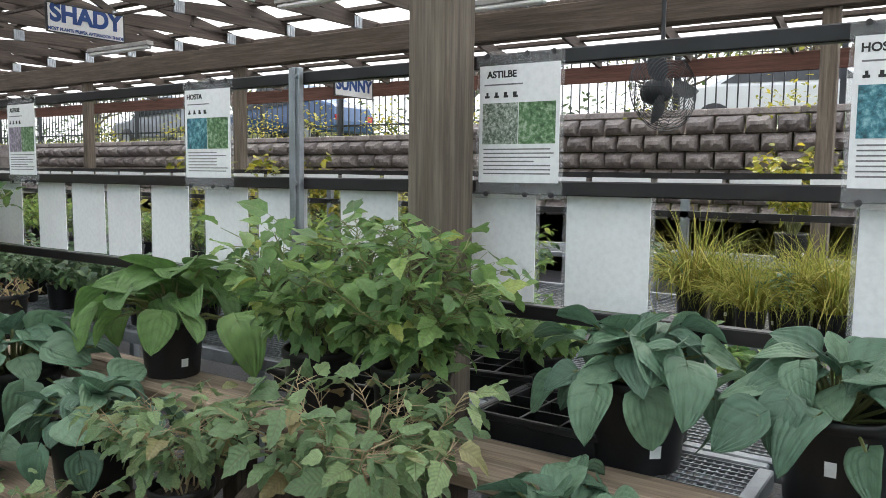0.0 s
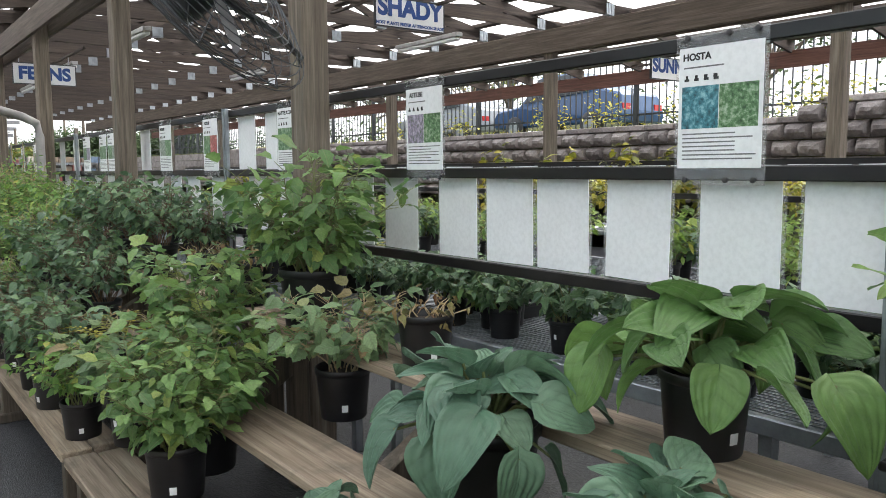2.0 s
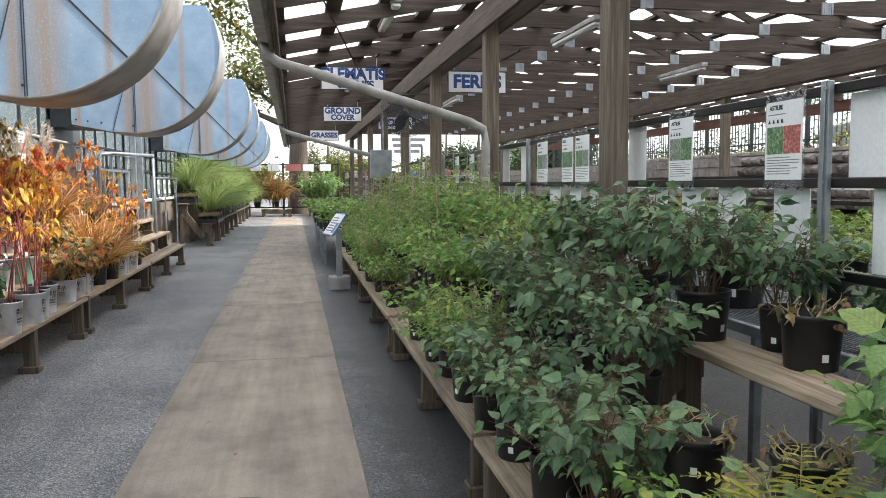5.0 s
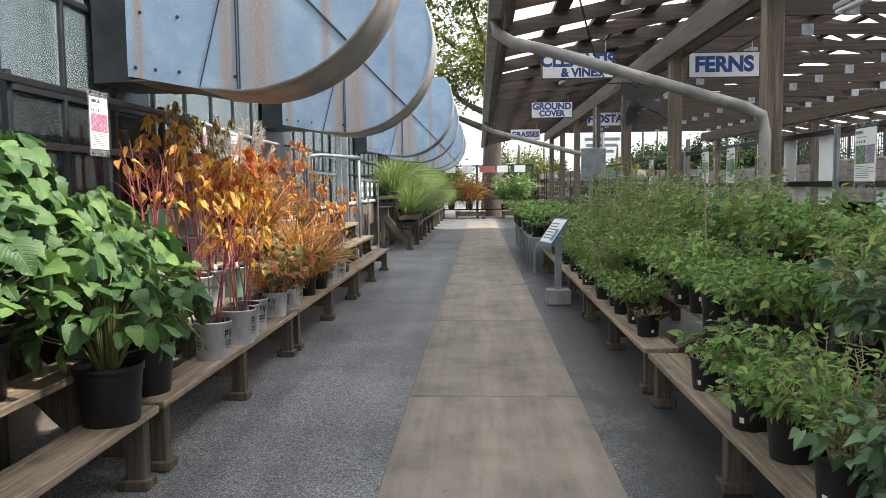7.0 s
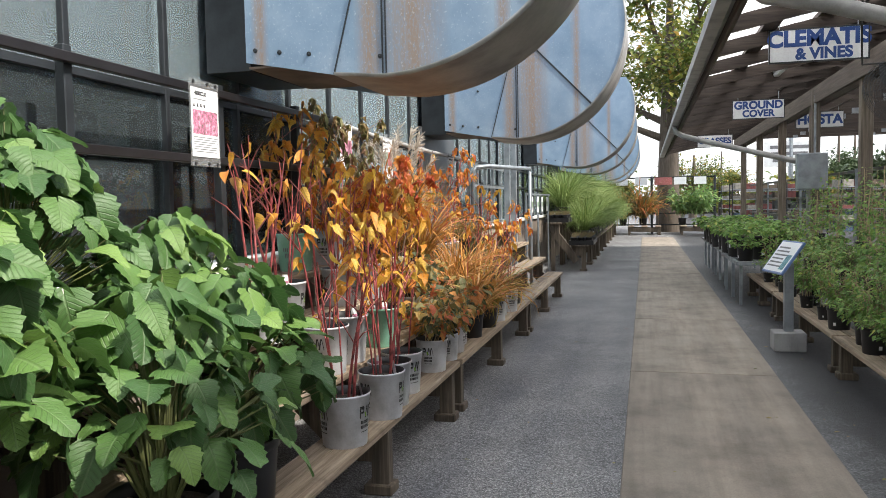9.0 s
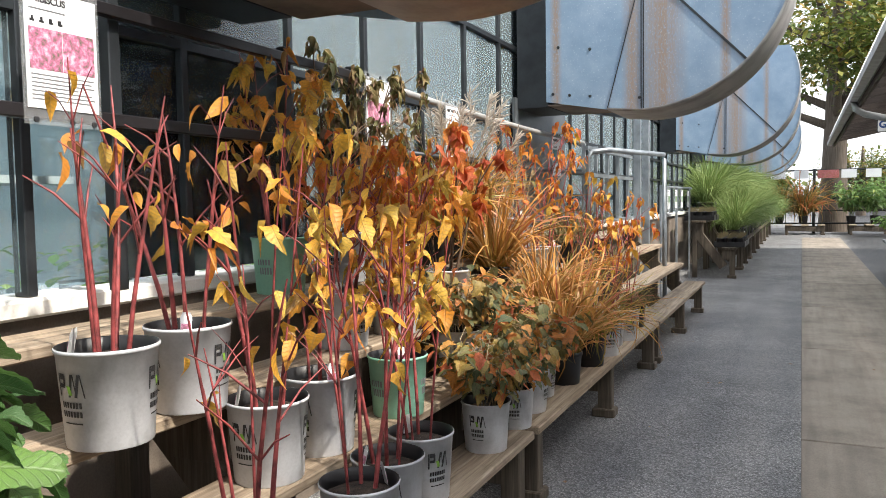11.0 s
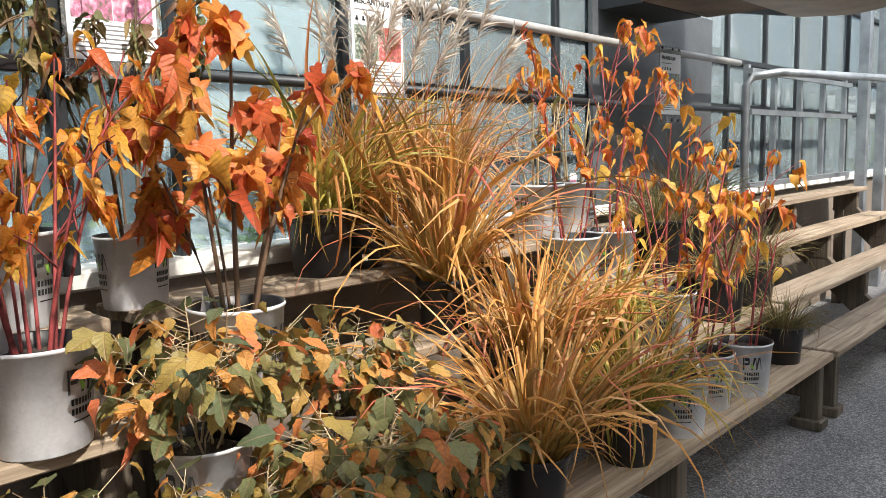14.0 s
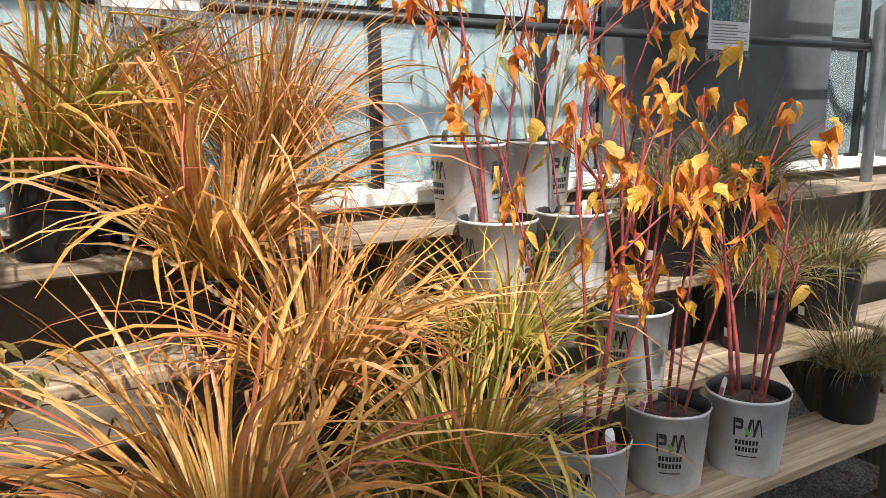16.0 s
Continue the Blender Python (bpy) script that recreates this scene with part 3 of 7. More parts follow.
PERENNIAL = [toothed(0.8, 0.35, 0.25, 7, 0.0, SMALL), toothed(0.7, 0.5, 0.35, 7, 2.0, SMALL), SAW, toothed(0.9, 0.25, 0.2, 7, 4.0, SMALL), crumple(SAW, 0.5, 1.0)]
TINY = blade(2, 0.6, 0.2, 0.1)


def rnd(a, b):
    return random.uniform(a, b)


def unit(yaw, pitch):
    return np.array((math.cos(yaw) * math.cos(pitch), math.sin(yaw) * math.cos(pitch), math.sin(pitch)))


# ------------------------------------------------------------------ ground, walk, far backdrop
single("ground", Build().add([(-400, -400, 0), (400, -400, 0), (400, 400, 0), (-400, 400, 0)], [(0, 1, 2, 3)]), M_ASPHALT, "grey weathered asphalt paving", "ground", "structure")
WALK_Y0, WALK_Y1, SLAB = -1.04, 0.24, 3.30
walkway = tagged(new("pavement"), "tan concrete walkway of cast slabs", "pavement", kind="structure")
slab_mesh = Build().box(-SLAB + 0.022, 0, WALK_Y0, WALK_Y1, -0.05, 0.012).mesh("slab", M_WALK, bevel=0.006)
single("joint_filler", Build().box(-40.2, 2.75, WALK_Y0 + 0.005, WALK_Y1 - 0.005, -0.02, 0.003), M_CAST, "dark filler between the walk slabs", "pavement", "structure")
for k in range(13):
    part("slab", slab_mesh, walkway, m=pose(2.75 - SLAB * k, 0, 0))

# drain cover with rings of slots
drain = thing("drain_cover", "round cast-iron drain grate set in the concrete walk", "drain", m=pose(-6.9, -0.43, 0.013))
part("rim", Build().lathe([(0.37, 0), (0.37, 0.008), (0.34, 0.008), (0.335, 0.003)], 40).mesh("rim", M_CAST), drain)
part("plate", Build().lathe([(0.335, 0.0035), (0.001, 0.0035)], 40).mesh("plate", M_INK), drain)
g = Build()
for r0, r1, n in ((0.06, 0.09, 6), (0.135, 0.165, 10), (0.21, 0.24, 14), (0.285, 0.33, 18)):
    g.lathe([(r0, 0.004), (r0, 0.009), (r1, 0.009), (r1, 0.004)], 36)
for r0, r1, n in ((0.0, 0.06, 1), (0.088, 0.137, 9), (0.163, 0.212, 15), (0.238, 0.287, 21)):
    for k in range(n):
        if n > 1:
            g.box(r0, r1, -0.011, 0.011, 0.004, 0.009, pose(0, 0, 0, 0, 0, 360 * k / n))
part("grating", g.mesh("grating", M_CAST), drain)

# ------------------------------------------------------------------ shade house: posts, beams, trusses, roof
POSTS_X = [2.2, -1.36, -4.9, -8.25, -11.5, -14.75, -18.0, -21.3, -24.6, -28.0, -31.4]
POST_Y, BACK_Y, RIDGE_Y, EAVE_Y, EAVE_B = 1.985, 7.55, 4.78, -0.28, 9.85
EAVE_Z, SLOPE = 3.06, 0.2


def roof_z(y):
    return EAVE_Z + SLOPE * ((y - EAVE_Y) if y < RIDGE_Y else (EAVE_B - y))


def post(x, y, w=0.15, top=3.42, turn=0.0):
    p = thing("post", "square weathered timber post with grey grain", "post", "shade house posts", pose(x, y, 0, 0, 0, turn))
    part("shaft", Build().box(-w / 2, w / 2, -w / 2, w / 2, 0, top).mesh("shaft", M_POST, bevel=0.008), p)
    part("base_plate", Build().box(-w / 2 - 0.02, w / 2 + 0.02, -w / 2 - 0.02, w / 2 + 0.02, 0, 0.012).mesh("base_plate", M_STEEL), p)
    return p


for x in POSTS_X:
    post(x, POST_Y)
for k in range(11):
    post(2.7 - 3.78 * k, BACK_Y, 0.14, 3.3)


def beam(y, z0, z1, w, x0=4.5, x1=-33.0, material=M_BEAM, label="long weathered timber beam on the posts"):
    single("beam", Build().box(x1, x0, y - w / 2, y + w / 2, z0, z1), material, label, "beam", bevel=0.006, group="shade house beams")


beam(POST_Y - 0.10, 3.17, 3.45, 0.045)
beam(POST_Y + 0.10, 3.17, 3.45, 0.045)
beam(BACK_Y - 0.095, 3.08, 3.38, 0.045)
beam(BACK_Y + 0.095, 3.08, 3.38, 0.045)
beam(EAVE_B + 0.03, 2.86, 3.08, 0.04, material=M_FASCIA, label="red-brown fascia board along the eave")
beam(EAVE_Y + 0.04, 2.94, 3.12, 0.04, label="dark fascia board behind the gutter")

# one truss, then copies
truss = thing("truss", "dark timber roof truss with metal plates", "roof truss", "roof trusses", pose(3.0, 0, 0))
for y0, y1 in ((EAVE_Y - 0.05, RIDGE_Y), (EAVE_B + 0.05, RIDGE_Y)):
    part("top_chord", Build().bar((0, y0, roof_z(y0) + 0.06), (0, y1, roof_z(RIDGE_Y) + 0.06), 0.042, 0.14).mesh("top_chord", M_TRUSS), truss)
part("bottom_chord", Build().box(-0.021, 0.021, EAVE_Y + 0.9, BACK_Y + 0.6, 3.47, 3.60).mesh("bottom_chord", M_TRUSS), truss)
for ya, yb in ((1.5, 2.6), (3.7, 2.6), (3.7, RIDGE_Y), (5.9, RIDGE_Y), (5.9, 7.0)):
    lo, hi = (ya, yb)
    part("web", Build().bar((0, lo, 3.56), (0, hi, roof_z(hi) + 0.02), 0.04, 0.09).mesh("web", M_TRUSS), truss)
plate = Build().box(-0.03, 0.03, -0.075, 0.075, -0.07, 0.07)
for k in range(5):
    plate.box(-0.036, 0.036, -0.07 + 0.03 * k, -0.055 + 0.03 * k, -0.07, 0.07)
plate_mesh = plate.mesh("nail_plate", M_STEEL)
for y in (0.75, 3.7, 5.9, 7.7):
    part("nail_plate", plate_mesh, truss, "ribbed metal connector plate", m=pose(0, y, 3.535))
for k in range(1, 31):
    copy_thing(truss, pose(3.0 - 1.2 * k, 0, 0))

roof = tagged(new("roof"), "translucent corrugated roof sheets on timber purlins", "roof", kind="structure")
for k in range(10):
    y = EAVE_Y + 0.05 + k * 0.55
    for yy in (y, EAVE_Y + EAVE_B - y):
        part("purlin", Build().box(-33, 4.5, yy - 0.075, yy + 0.075, roof_z(yy) + 0.13, roof_z(yy) + 0.175).mesh("purlin", M_TRUSS), roof)
for y0, y1 in ((EAVE_Y - 0.08, RIDGE_Y), (RIDGE_Y, EAVE_B + 0.1)):
    xs = np.arange(4.6, -33.3, -0.085)
    va = [(x, y, roof_z(y) + 0.19 + (0.012 if i % 2 else -0.002)) for y in (y0, y1) for i, x in enumerate(xs)]
    n = len(xs)
    part("roof_sheet", Build().add(va, [(i, i + 1, n + i + 1, n + i) for i in range(n - 1)]).mesh("roof_sheet", M_ROOF), roof)

# gutter and down pipes
gutter = thing("gutter", "grey metal gutter along the eave with down pipes", "gutter")
gp = [(-0.42, 3.07), (-0.42, 2.97), (-0.32, 2.96), (-0.28, 2.99), (-0.28, 3.07)]
gb = Build().add([(x, y, z) for x in (4.5, -33.0) for y, z in gp], [(i, i + 1, 6 + i, 5 + i) for i in range(4)])
part("trough", gb.mesh("trough", M_GUTTER), gutter)
for xe, xp in ((-11.3, -11.35), (-21.6, -21.2)):
    pts = [(xe, -0.36, 2.98), (xe, -0.34, 2.86), (xe, -0.22, 2.78), (xe + 0.1, 0.1, 2.68), (xp, 1.72, 2.22), (xp, 1.86, 2.15), (xp, 1.89, 2.0), (xp, 1.89, 0.02)]
    part("down_pipe", Build().tube(pts, 0.05, 8).mesh("down_pipe", M_GUTTER, True), gutter)


# ------------------------------------------------------------------ fittings under the roof
def hanging_sign(words, x, y0, y1, z0, z1, sizes, label, top=3.472):
    s = thing("hanging_sign", label, "sign", "aisle signs", pose(x, (y0 + y1) / 2, (z0 + z1) / 2, 90, 0, 90))
    w, h = y1 - y0, z1 - z0
    part("panel", Build().box(-w / 2, w / 2, -h / 2, h / 2, -0.012, 0.012).mesh("panel", M_WHITE), s)
    fr = Build()
    for a, b, c, d in ((-w / 2 - 0.012, w / 2 + 0.012, h / 2, h / 2 + 0.014), (-w / 2 - 0.012, w / 2 + 0.012, -h / 2 - 0.014, -h / 2), (-w / 2 - 0.014, -w / 2, -h / 2, h / 2), (w / 2, w / 2 + 0.014, -h / 2, h / 2)):
        fr.box(a, b, c, d, -0.016, 0.016)
    part("frame", fr.mesh("frame", M_DARK), s)
    for wds, size, dx, dy in sizes:
        part("lettering", text_mesh(wds, size, M_BLUEINK, 0.045), s, "bold blue capital letters", pose(dx, dy, 0.0135))
    up = top - z1
    for sx in (-1, 1):
        part("hanger", Build().tube([(sx * w * 0.4, h / 2, 0), (sx * w * 0.4, h / 2 + up - 0.01, 0)], 0.006, 5).mesh("hanger", M_STEEL), s)
    part("batten", Build().box(-w * 0.42, -w * 0.38, h / 2 + up - 0.03, h / 2 + up, -1.1, 1.1).box(w * 0.38, w * 0.42, h / 2 + up - 0.03, h / 2 + up, -1.1, 1.1).mesh("batten", M_TRUSS), s)


hanging_sign("CLEMATIS", -14.93, 0.33, 1.23, 2.97, 3.28, [("CLEMATIS", 0.215, 0, 0.062), ("& VINES", 0.15, 0.05, -0.09)], "white hanging sign with blue words on clematis and vines")
hanging_sign("FERNS", -15.15, 2.26, 3.16, 2.98, 3.29, [("FERNS", 0.27, 0, 0)], "white hanging sign with the blue word for ferns")
hanging_sign("GROUND", -20.93, 0.596, 1.425, 2.99, 3.295, [("GROUND", 0.18, 0, 0.067), ("COVER", 0.16, 0, -0.076)], "white hanging sign with blue words on ground cover")
hanging_sign("HOSTA", -23.9, 2.14, 3.03, 3.03, 3.34, [("HOSTA", 0.26, 0, 0)], "white hanging sign with the blue word for hosta")
hanging_sign("GRASSES", -28.1, 0.455, 1.32, 2.966, 3.264, [("GRASSES", 0.21, 0, 0)], "white hanging sign with the blue word for grasses")
hanging_sign("SHADY", -8.5, 4.72, 5.64, 3.15, 3.45, [("SHADY", 0.27, 0, 0.05), ("MOST PLANTS PREFER AFTERNOON SHADE", 0.047, 0, -0.12)], "white hanging sign with the blue word for shady")
hanging_sign("SUNNY", -8.02, 8.85, 9.72, 2.80, 3.08, [("SUNNY", 0.25, 0, 0.03)], "white hanging sign at the far eave", 3.12)


def tube_light(x, y, z, turn=0.0):
    s = thing("ceiling_light", "white fluorescent batten light under the trusses", "light fixture", "batten lights", pose(x, y, z, 0, 0, turn))
    part("housing", Build().box(-0.75, 0.75, -0.055, 0.055, 0, 0.06).mesh("housing", M_GUTTER, bevel=0.006), s)
    part("diffuser", Build().box(-0.73, 0.73, -0.045, 0.045, -0.05, -0.001).mesh("diffuser", M_WHITE, bevel=0.015), s)


for x, y in ((-12.0, 0.95), (-18.0, 0.95), (-9.0, 3.2), (-12.5, 3.3), (-16.5, 3.3), (-5.5, 6.0), (-10.5, 6.9), (-15.5, 6.3), (-4.4, 7.2), (-20.5, 3.4)):
    tube_light(x, y, 3.40)


def fan(x, y, z, yaw, tilt, r, label, bracket):
    f = thing("fan", label, "fan", "post fans", pose(x, y, z) @ pose(0, 0, 0, 90 + tilt, 0, yaw))
    for side, dz in (("front_guard", 0.09), ("rear_guard", -0.09)):
        c = Build()
        for k in range(13):
            rr = r * (0.16 + 0.84 * k / 12)
            zz = dz * (1 - (rr / r) ** 3) + (0.012 if dz > 0 else -0.012)
            c.tube([(rr * math.cos(a), rr * math.sin(a), zz) for a in np.linspace(0, 2 * math.pi, 33)], 0.0026, 4, False)
        for k in range(8):
            a = k * math.pi / 4
            c.tube([(q * r * math.cos(a), q * r * math.sin(a), dz * (1 - q ** 3)) for q in (0.1, 0.4, 0.7, 0.9, 1)], 0.003, 4, False)
        part(side, c.mesh(side, M_DARK), f)
    part("motor", Build().lathe([(0.001, -0.16), (0.07, -0.16), (0.085, -0.13), (0.085, 0.0), (0.05, 0.03), (0.001, 0.03)], 16).mesh("motor", M_DARK, True), f)
    for k in range(3):
        a = k * 2.094
        bl = Build()
        vs, fs = blade(5, 0.62, 0.05, 0.0)
        bl.scatter((vs, fs), [((0.05 * math.cos(a), 0.05 * math.sin(a), 0.03), (math.cos(a), math.sin(a), 0), (0.35 * -math.sin(a), 0.35 * math.cos(a), 0.9), r * 0.85, 1.0)])
        part("blade", bl.mesh("blade", M_DARK, True), f)
    br = Build().tube(bracket, 0.016, 6)
    part("bracket", br.mesh("bracket", M_DARK), f, m=(pose(x, y, z) @ pose(0, 0, 0, 90 + tilt, 0, yaw)).inverted())


fan(-4.16, 1.17, 2.30, 125, -35, 0.50, "large black wire-cage fan on a timber post", [(-4.2, 1.22, 2.27), (-4.5, 1.6, 2.2), (-4.85, 1.92, 2.15)])
fan(-1.75, 5.2, 2.2, 60, -5, 0.28, "small dark wire-cage fan hanging in the shade house", [(-1.78, 5.25, 2.2), (-1.8, 5.3, 2.6), (-1.8, 5.3, 3.55)])
fan(-15.0, 1.55, 2.62, 100, -20, 0.36, "black wire-cage fan under a hanging sign", [(-14.98, 1.58, 2.62), (-14.85, 1.8, 2.5), (-14.8, 1.92, 2.4)])
wire = thing("cable", "dark power cable slung below the roof", "cable")
part("strand", Build().tube([(-9.5, -0.1, 3.55), (-11, 0.25, 3.25), (-13, 0.7, 2.98), (-14.6, 1.1, 2.85), (-14.8, 1.9, 2.9)], 0.009, 5).mesh("strand", M_INK), wire)

ebox = thing("electrical_box", "grey steel electrical box on a timber post", "electrical box", m=pose(-20.7, 1.83, 1.72))
part("body", Build().box(-0.1, 0.1, -0.24, 0.24, 0, 0.62).mesh("body", M_STEEL, bevel=0.01), ebox)
part("door", Build().box(0.1, 0.112, -0.225, 0.225, 0.02, 0.6).mesh("door", M_STEEL, bevel=0.004), ebox)
part("conduit", Build().tube([(0, 0.05, 0.5), (0, 0.05, 1.6)], 0.02, 8).mesh("conduit", M_STEEL), ebox)
post(-20.85, 1.92, 0.13)

# ------------------------------------------------------------------ rail wall with cards
RAIL_Y = 2.13
rails = thing("display_rail", "black square rails on grey steel posts", "display rail")
for z in (1.19, 1.575, 1.965):
    part("rail", Build().box(-31.0, 4.4, RAIL_Y - 0.02, RAIL_Y + 0.02, z - 0.022, z + 0.022).mesh("rail", M_BLACK, bevel=0.004), rails)
for x in (2.1, -2.09, -6.3, -10.5, -14.7, -18.9, -23.1, -27.3):
    sp = part("steel_post", Build().box(x - 0.028, x + 0.028, RAIL_Y - 0.048, RAIL_Y - 0.022, 0, 2.0).box(x - 0.012, x + 0.012, RAIL_Y - 0.056, RAIL_Y - 0.048, 0, 2.0).mesh("steel_post", M_STEEL, bevel=0.003), rails)
    for z in (1.19, 1.575, 1.965):
        part("bolt", Build().lathe([(0.001, 0.008), (0.009, 0.008), (0.009, 0)], 8).mesh("bolt", M_STEEL), sp, m=pose(x + 0.02, RAIL_Y - 0.057, z, 90))


def card(title, x, y, z, c1, c2, turn=0.0, w=0.275, h=0.36, face=1, label=""):
    """A sleeved card that hangs between two rails; face 1 looks to -y, -1 to +y."""
    m = pose(x, y, z, 90, 0, turn if face > 0 else 180 + turn)
    s = thing("plant_card", label or "laminated white plant card with two photographs and black print", "plant card", "plant cards", m)
    part("sleeve", Build().box(-w / 2 - 0.012, w / 2 + 0.012, -h / 2 - 0.05, h / 2 + 0.045, -0.003, -0.0005).mesh("sleeve", M_CLEAR), s)
    part("sheet", Build().box(-w / 2, w / 2, -h / 2, h / 2, 0, 0.002).mesh("sheet", M_PAPER), s)
    for k, (c, mat) in enumerate(((-0.25, c1), (0.25, c2))):
        part("photograph", Build().box(c * w * 0.92 - w * 0.225, c * w * 0.92 + w * 0.225, -0.17 * h, 0.18 * h, 0.002, 0.003).mesh("photograph", mat), s)
    part("title", text_mesh(title, 0.029, M_INK, 0.03), s, m=pose(-w * 0.44 + 0.0088 * len(title), h * 0.42, 0.0022))
    ln = Build()
    for k in range(4):
        cx = -w * 0.40 + 0.033 * k
        ln.box(cx - 0.008, cx + 0.008, 0.225 * h, 0.245 * h, 0.002, 0.0028).box(cx - 0.003 - 0.002 * k, cx + 0.004, 0.245 * h, 0.272 * h, 0.002, 0.0028)
    part("symbol_row", ln.mesh("symbol_row", M_INK), s)
    tx = Build()
    for k in range(7):
        tx.box(-w * 0.44, w * random.choice((0.44, 0.40, 0.2)), -0.22 * h - 0.0125 * k, -0.22 * h - 0.0125 * k + 0.004, 0.002, 0.0026)
    tx.box(-w * 0.44, w * 0.05, 0.33 * h, 0.342 * h, 0.002, 0.0026)
    part("print", tx.mesh("print", M_GREYINK), s)
    for sx in (-0.4, 0.1, 0.42):
        for zz in (h / 2 + 0.03, -h / 2 - 0.035):
            part("clip", Build().lathe([(0.001, 0.006), (0.009, 0.005), (0.009, -0.001)], 8).mesh("clip", M_INK), s, m=pose(sx * w, zz, 0))


def photo(name, lo, mid, hi, scale=110):
    m, nt, b, _ = nodes_of(name)
    v = coords(nt)
    nt.links.new(ramp(nt, noise_of(nt, v, scale, 5, 0.7), [(0.35, lo), (0.5, mid), (0.66, hi)]), b.inputs["Base Color"])
    b.inputs["Roughness"].default_value = 0.4
    return m


P_GREEN = photo("green photograph", (0.03, 0.07, 0.03), (0.1, 0.21, 0.09), (0.4, 0.48, 0.36), 60)
P_TEAL = photo("teal photograph", (0.015, 0.06, 0.08), (0.05, 0.2, 0.25), (0.28, 0.5, 0.56), 45)
P_GREY = photo("grey photograph", (0.05, 0.07, 0.05), (0.2, 0.25, 0.2), (0.6, 0.62, 0.58))
P_PINK = photo("pink photograph", (0.10, 0.12, 0.07), (0.5, 0.16, 0.28), (0.8, 0.55, 0.62), 40)
P_LILAC = photo("lilac photograph", (0.08, 0.12, 0.07), (0.26, 0.21, 0.31), (0.55, 0.5, 0.6), 60)
P_RED = photo("red photograph", (0.1, 0.12, 0.06), (0.45, 0.09, 0.09), (0.7, 0.35, 0.35), 60)
CY = RAIL_Y - 0.026
for title, x, a, b_ in (("ASTILBE", -1.155, P_GREY, P_GREEN), ("HOSTA", -0.11, P_TEAL, P_GREEN), ("HOSTA", -2.605, P_TEAL, P_GREEN), ("ASTILBE", -4.07, P_LILAC, P_GREEN), ("MATTEUCCIA", -5.40, P_GREEN, P_GREEN),
                        ("ASTILBE", -6.60, P_GREEN, P_RED), ("ASTILBE", -7.56, P_GREY, P_GREEN), ("FERN", -9.12, P_GREEN, P_GREY), ("HOSTA", -9.45, P_GREEN, P_GREEN), ("HOSTA", -10.1, P_GREEN, P_LILAC), ("FERN", -12.0, P_GREEN, P_GREY),
                        ("FERN", -12.9, P_GREY, P_GREEN), ("HOSTA", -13.8, P_GREEN, P_GREY), ("HOSTA", -15.4, P_TEAL, P_GREEN), ("FERN", -16.6, P_GREEN, P_GREEN)):
    card(title, x, CY, 1.77, a, b_, random.uniform(-1.5, 1.5))

panel_mesh = Build().box(-0.132, 0.132, -0.172, 0.172, -0.0015, 0.0015).mesh("sheet", M_PAPER)
sleeve_mesh = Build().box(-0.145, 0.145, -0.2, 0.19, -0.0035, -0.0018).mesh("sleeve", M_CLEAR)


def blank(x, z, turn=0.0):
    s = thing("card_back", "blank white back of a plant card in a sleeve", "plant card", "card backs", pose(x, RAIL_Y + 0.026, z, 90, rnd(-0.8, 0.8), turn))
    part("sheet", panel_mesh, s)
    part("sleeve", sleeve_mesh, s)


for x in (3.6, 3.2, 2.8, 2.3, 1.8, 1.4, 1.0, 0.55, -0.09, -0.88, -1.25, -1.79, -2.23, -2.56, -2.935, -3.28, -3.57, -3.9, -4.33, -4.7, -5.1, -5.5, -5.95, -6.6, -7.1, -7.5, -7.95, -8.5, -8.95, -9.4, -9.9, -10.8, -11.3, -11.9, -12.5, -13.2, -13.8, -14.4, -15.2, -16.0, -17.0):
    blank(x, 1.385, rnd(-1.5, 1.5))
for x in (-5.68, -6.1, -8.25, -8.75, -10.8, -11.5):
    blank(x, 1.77)


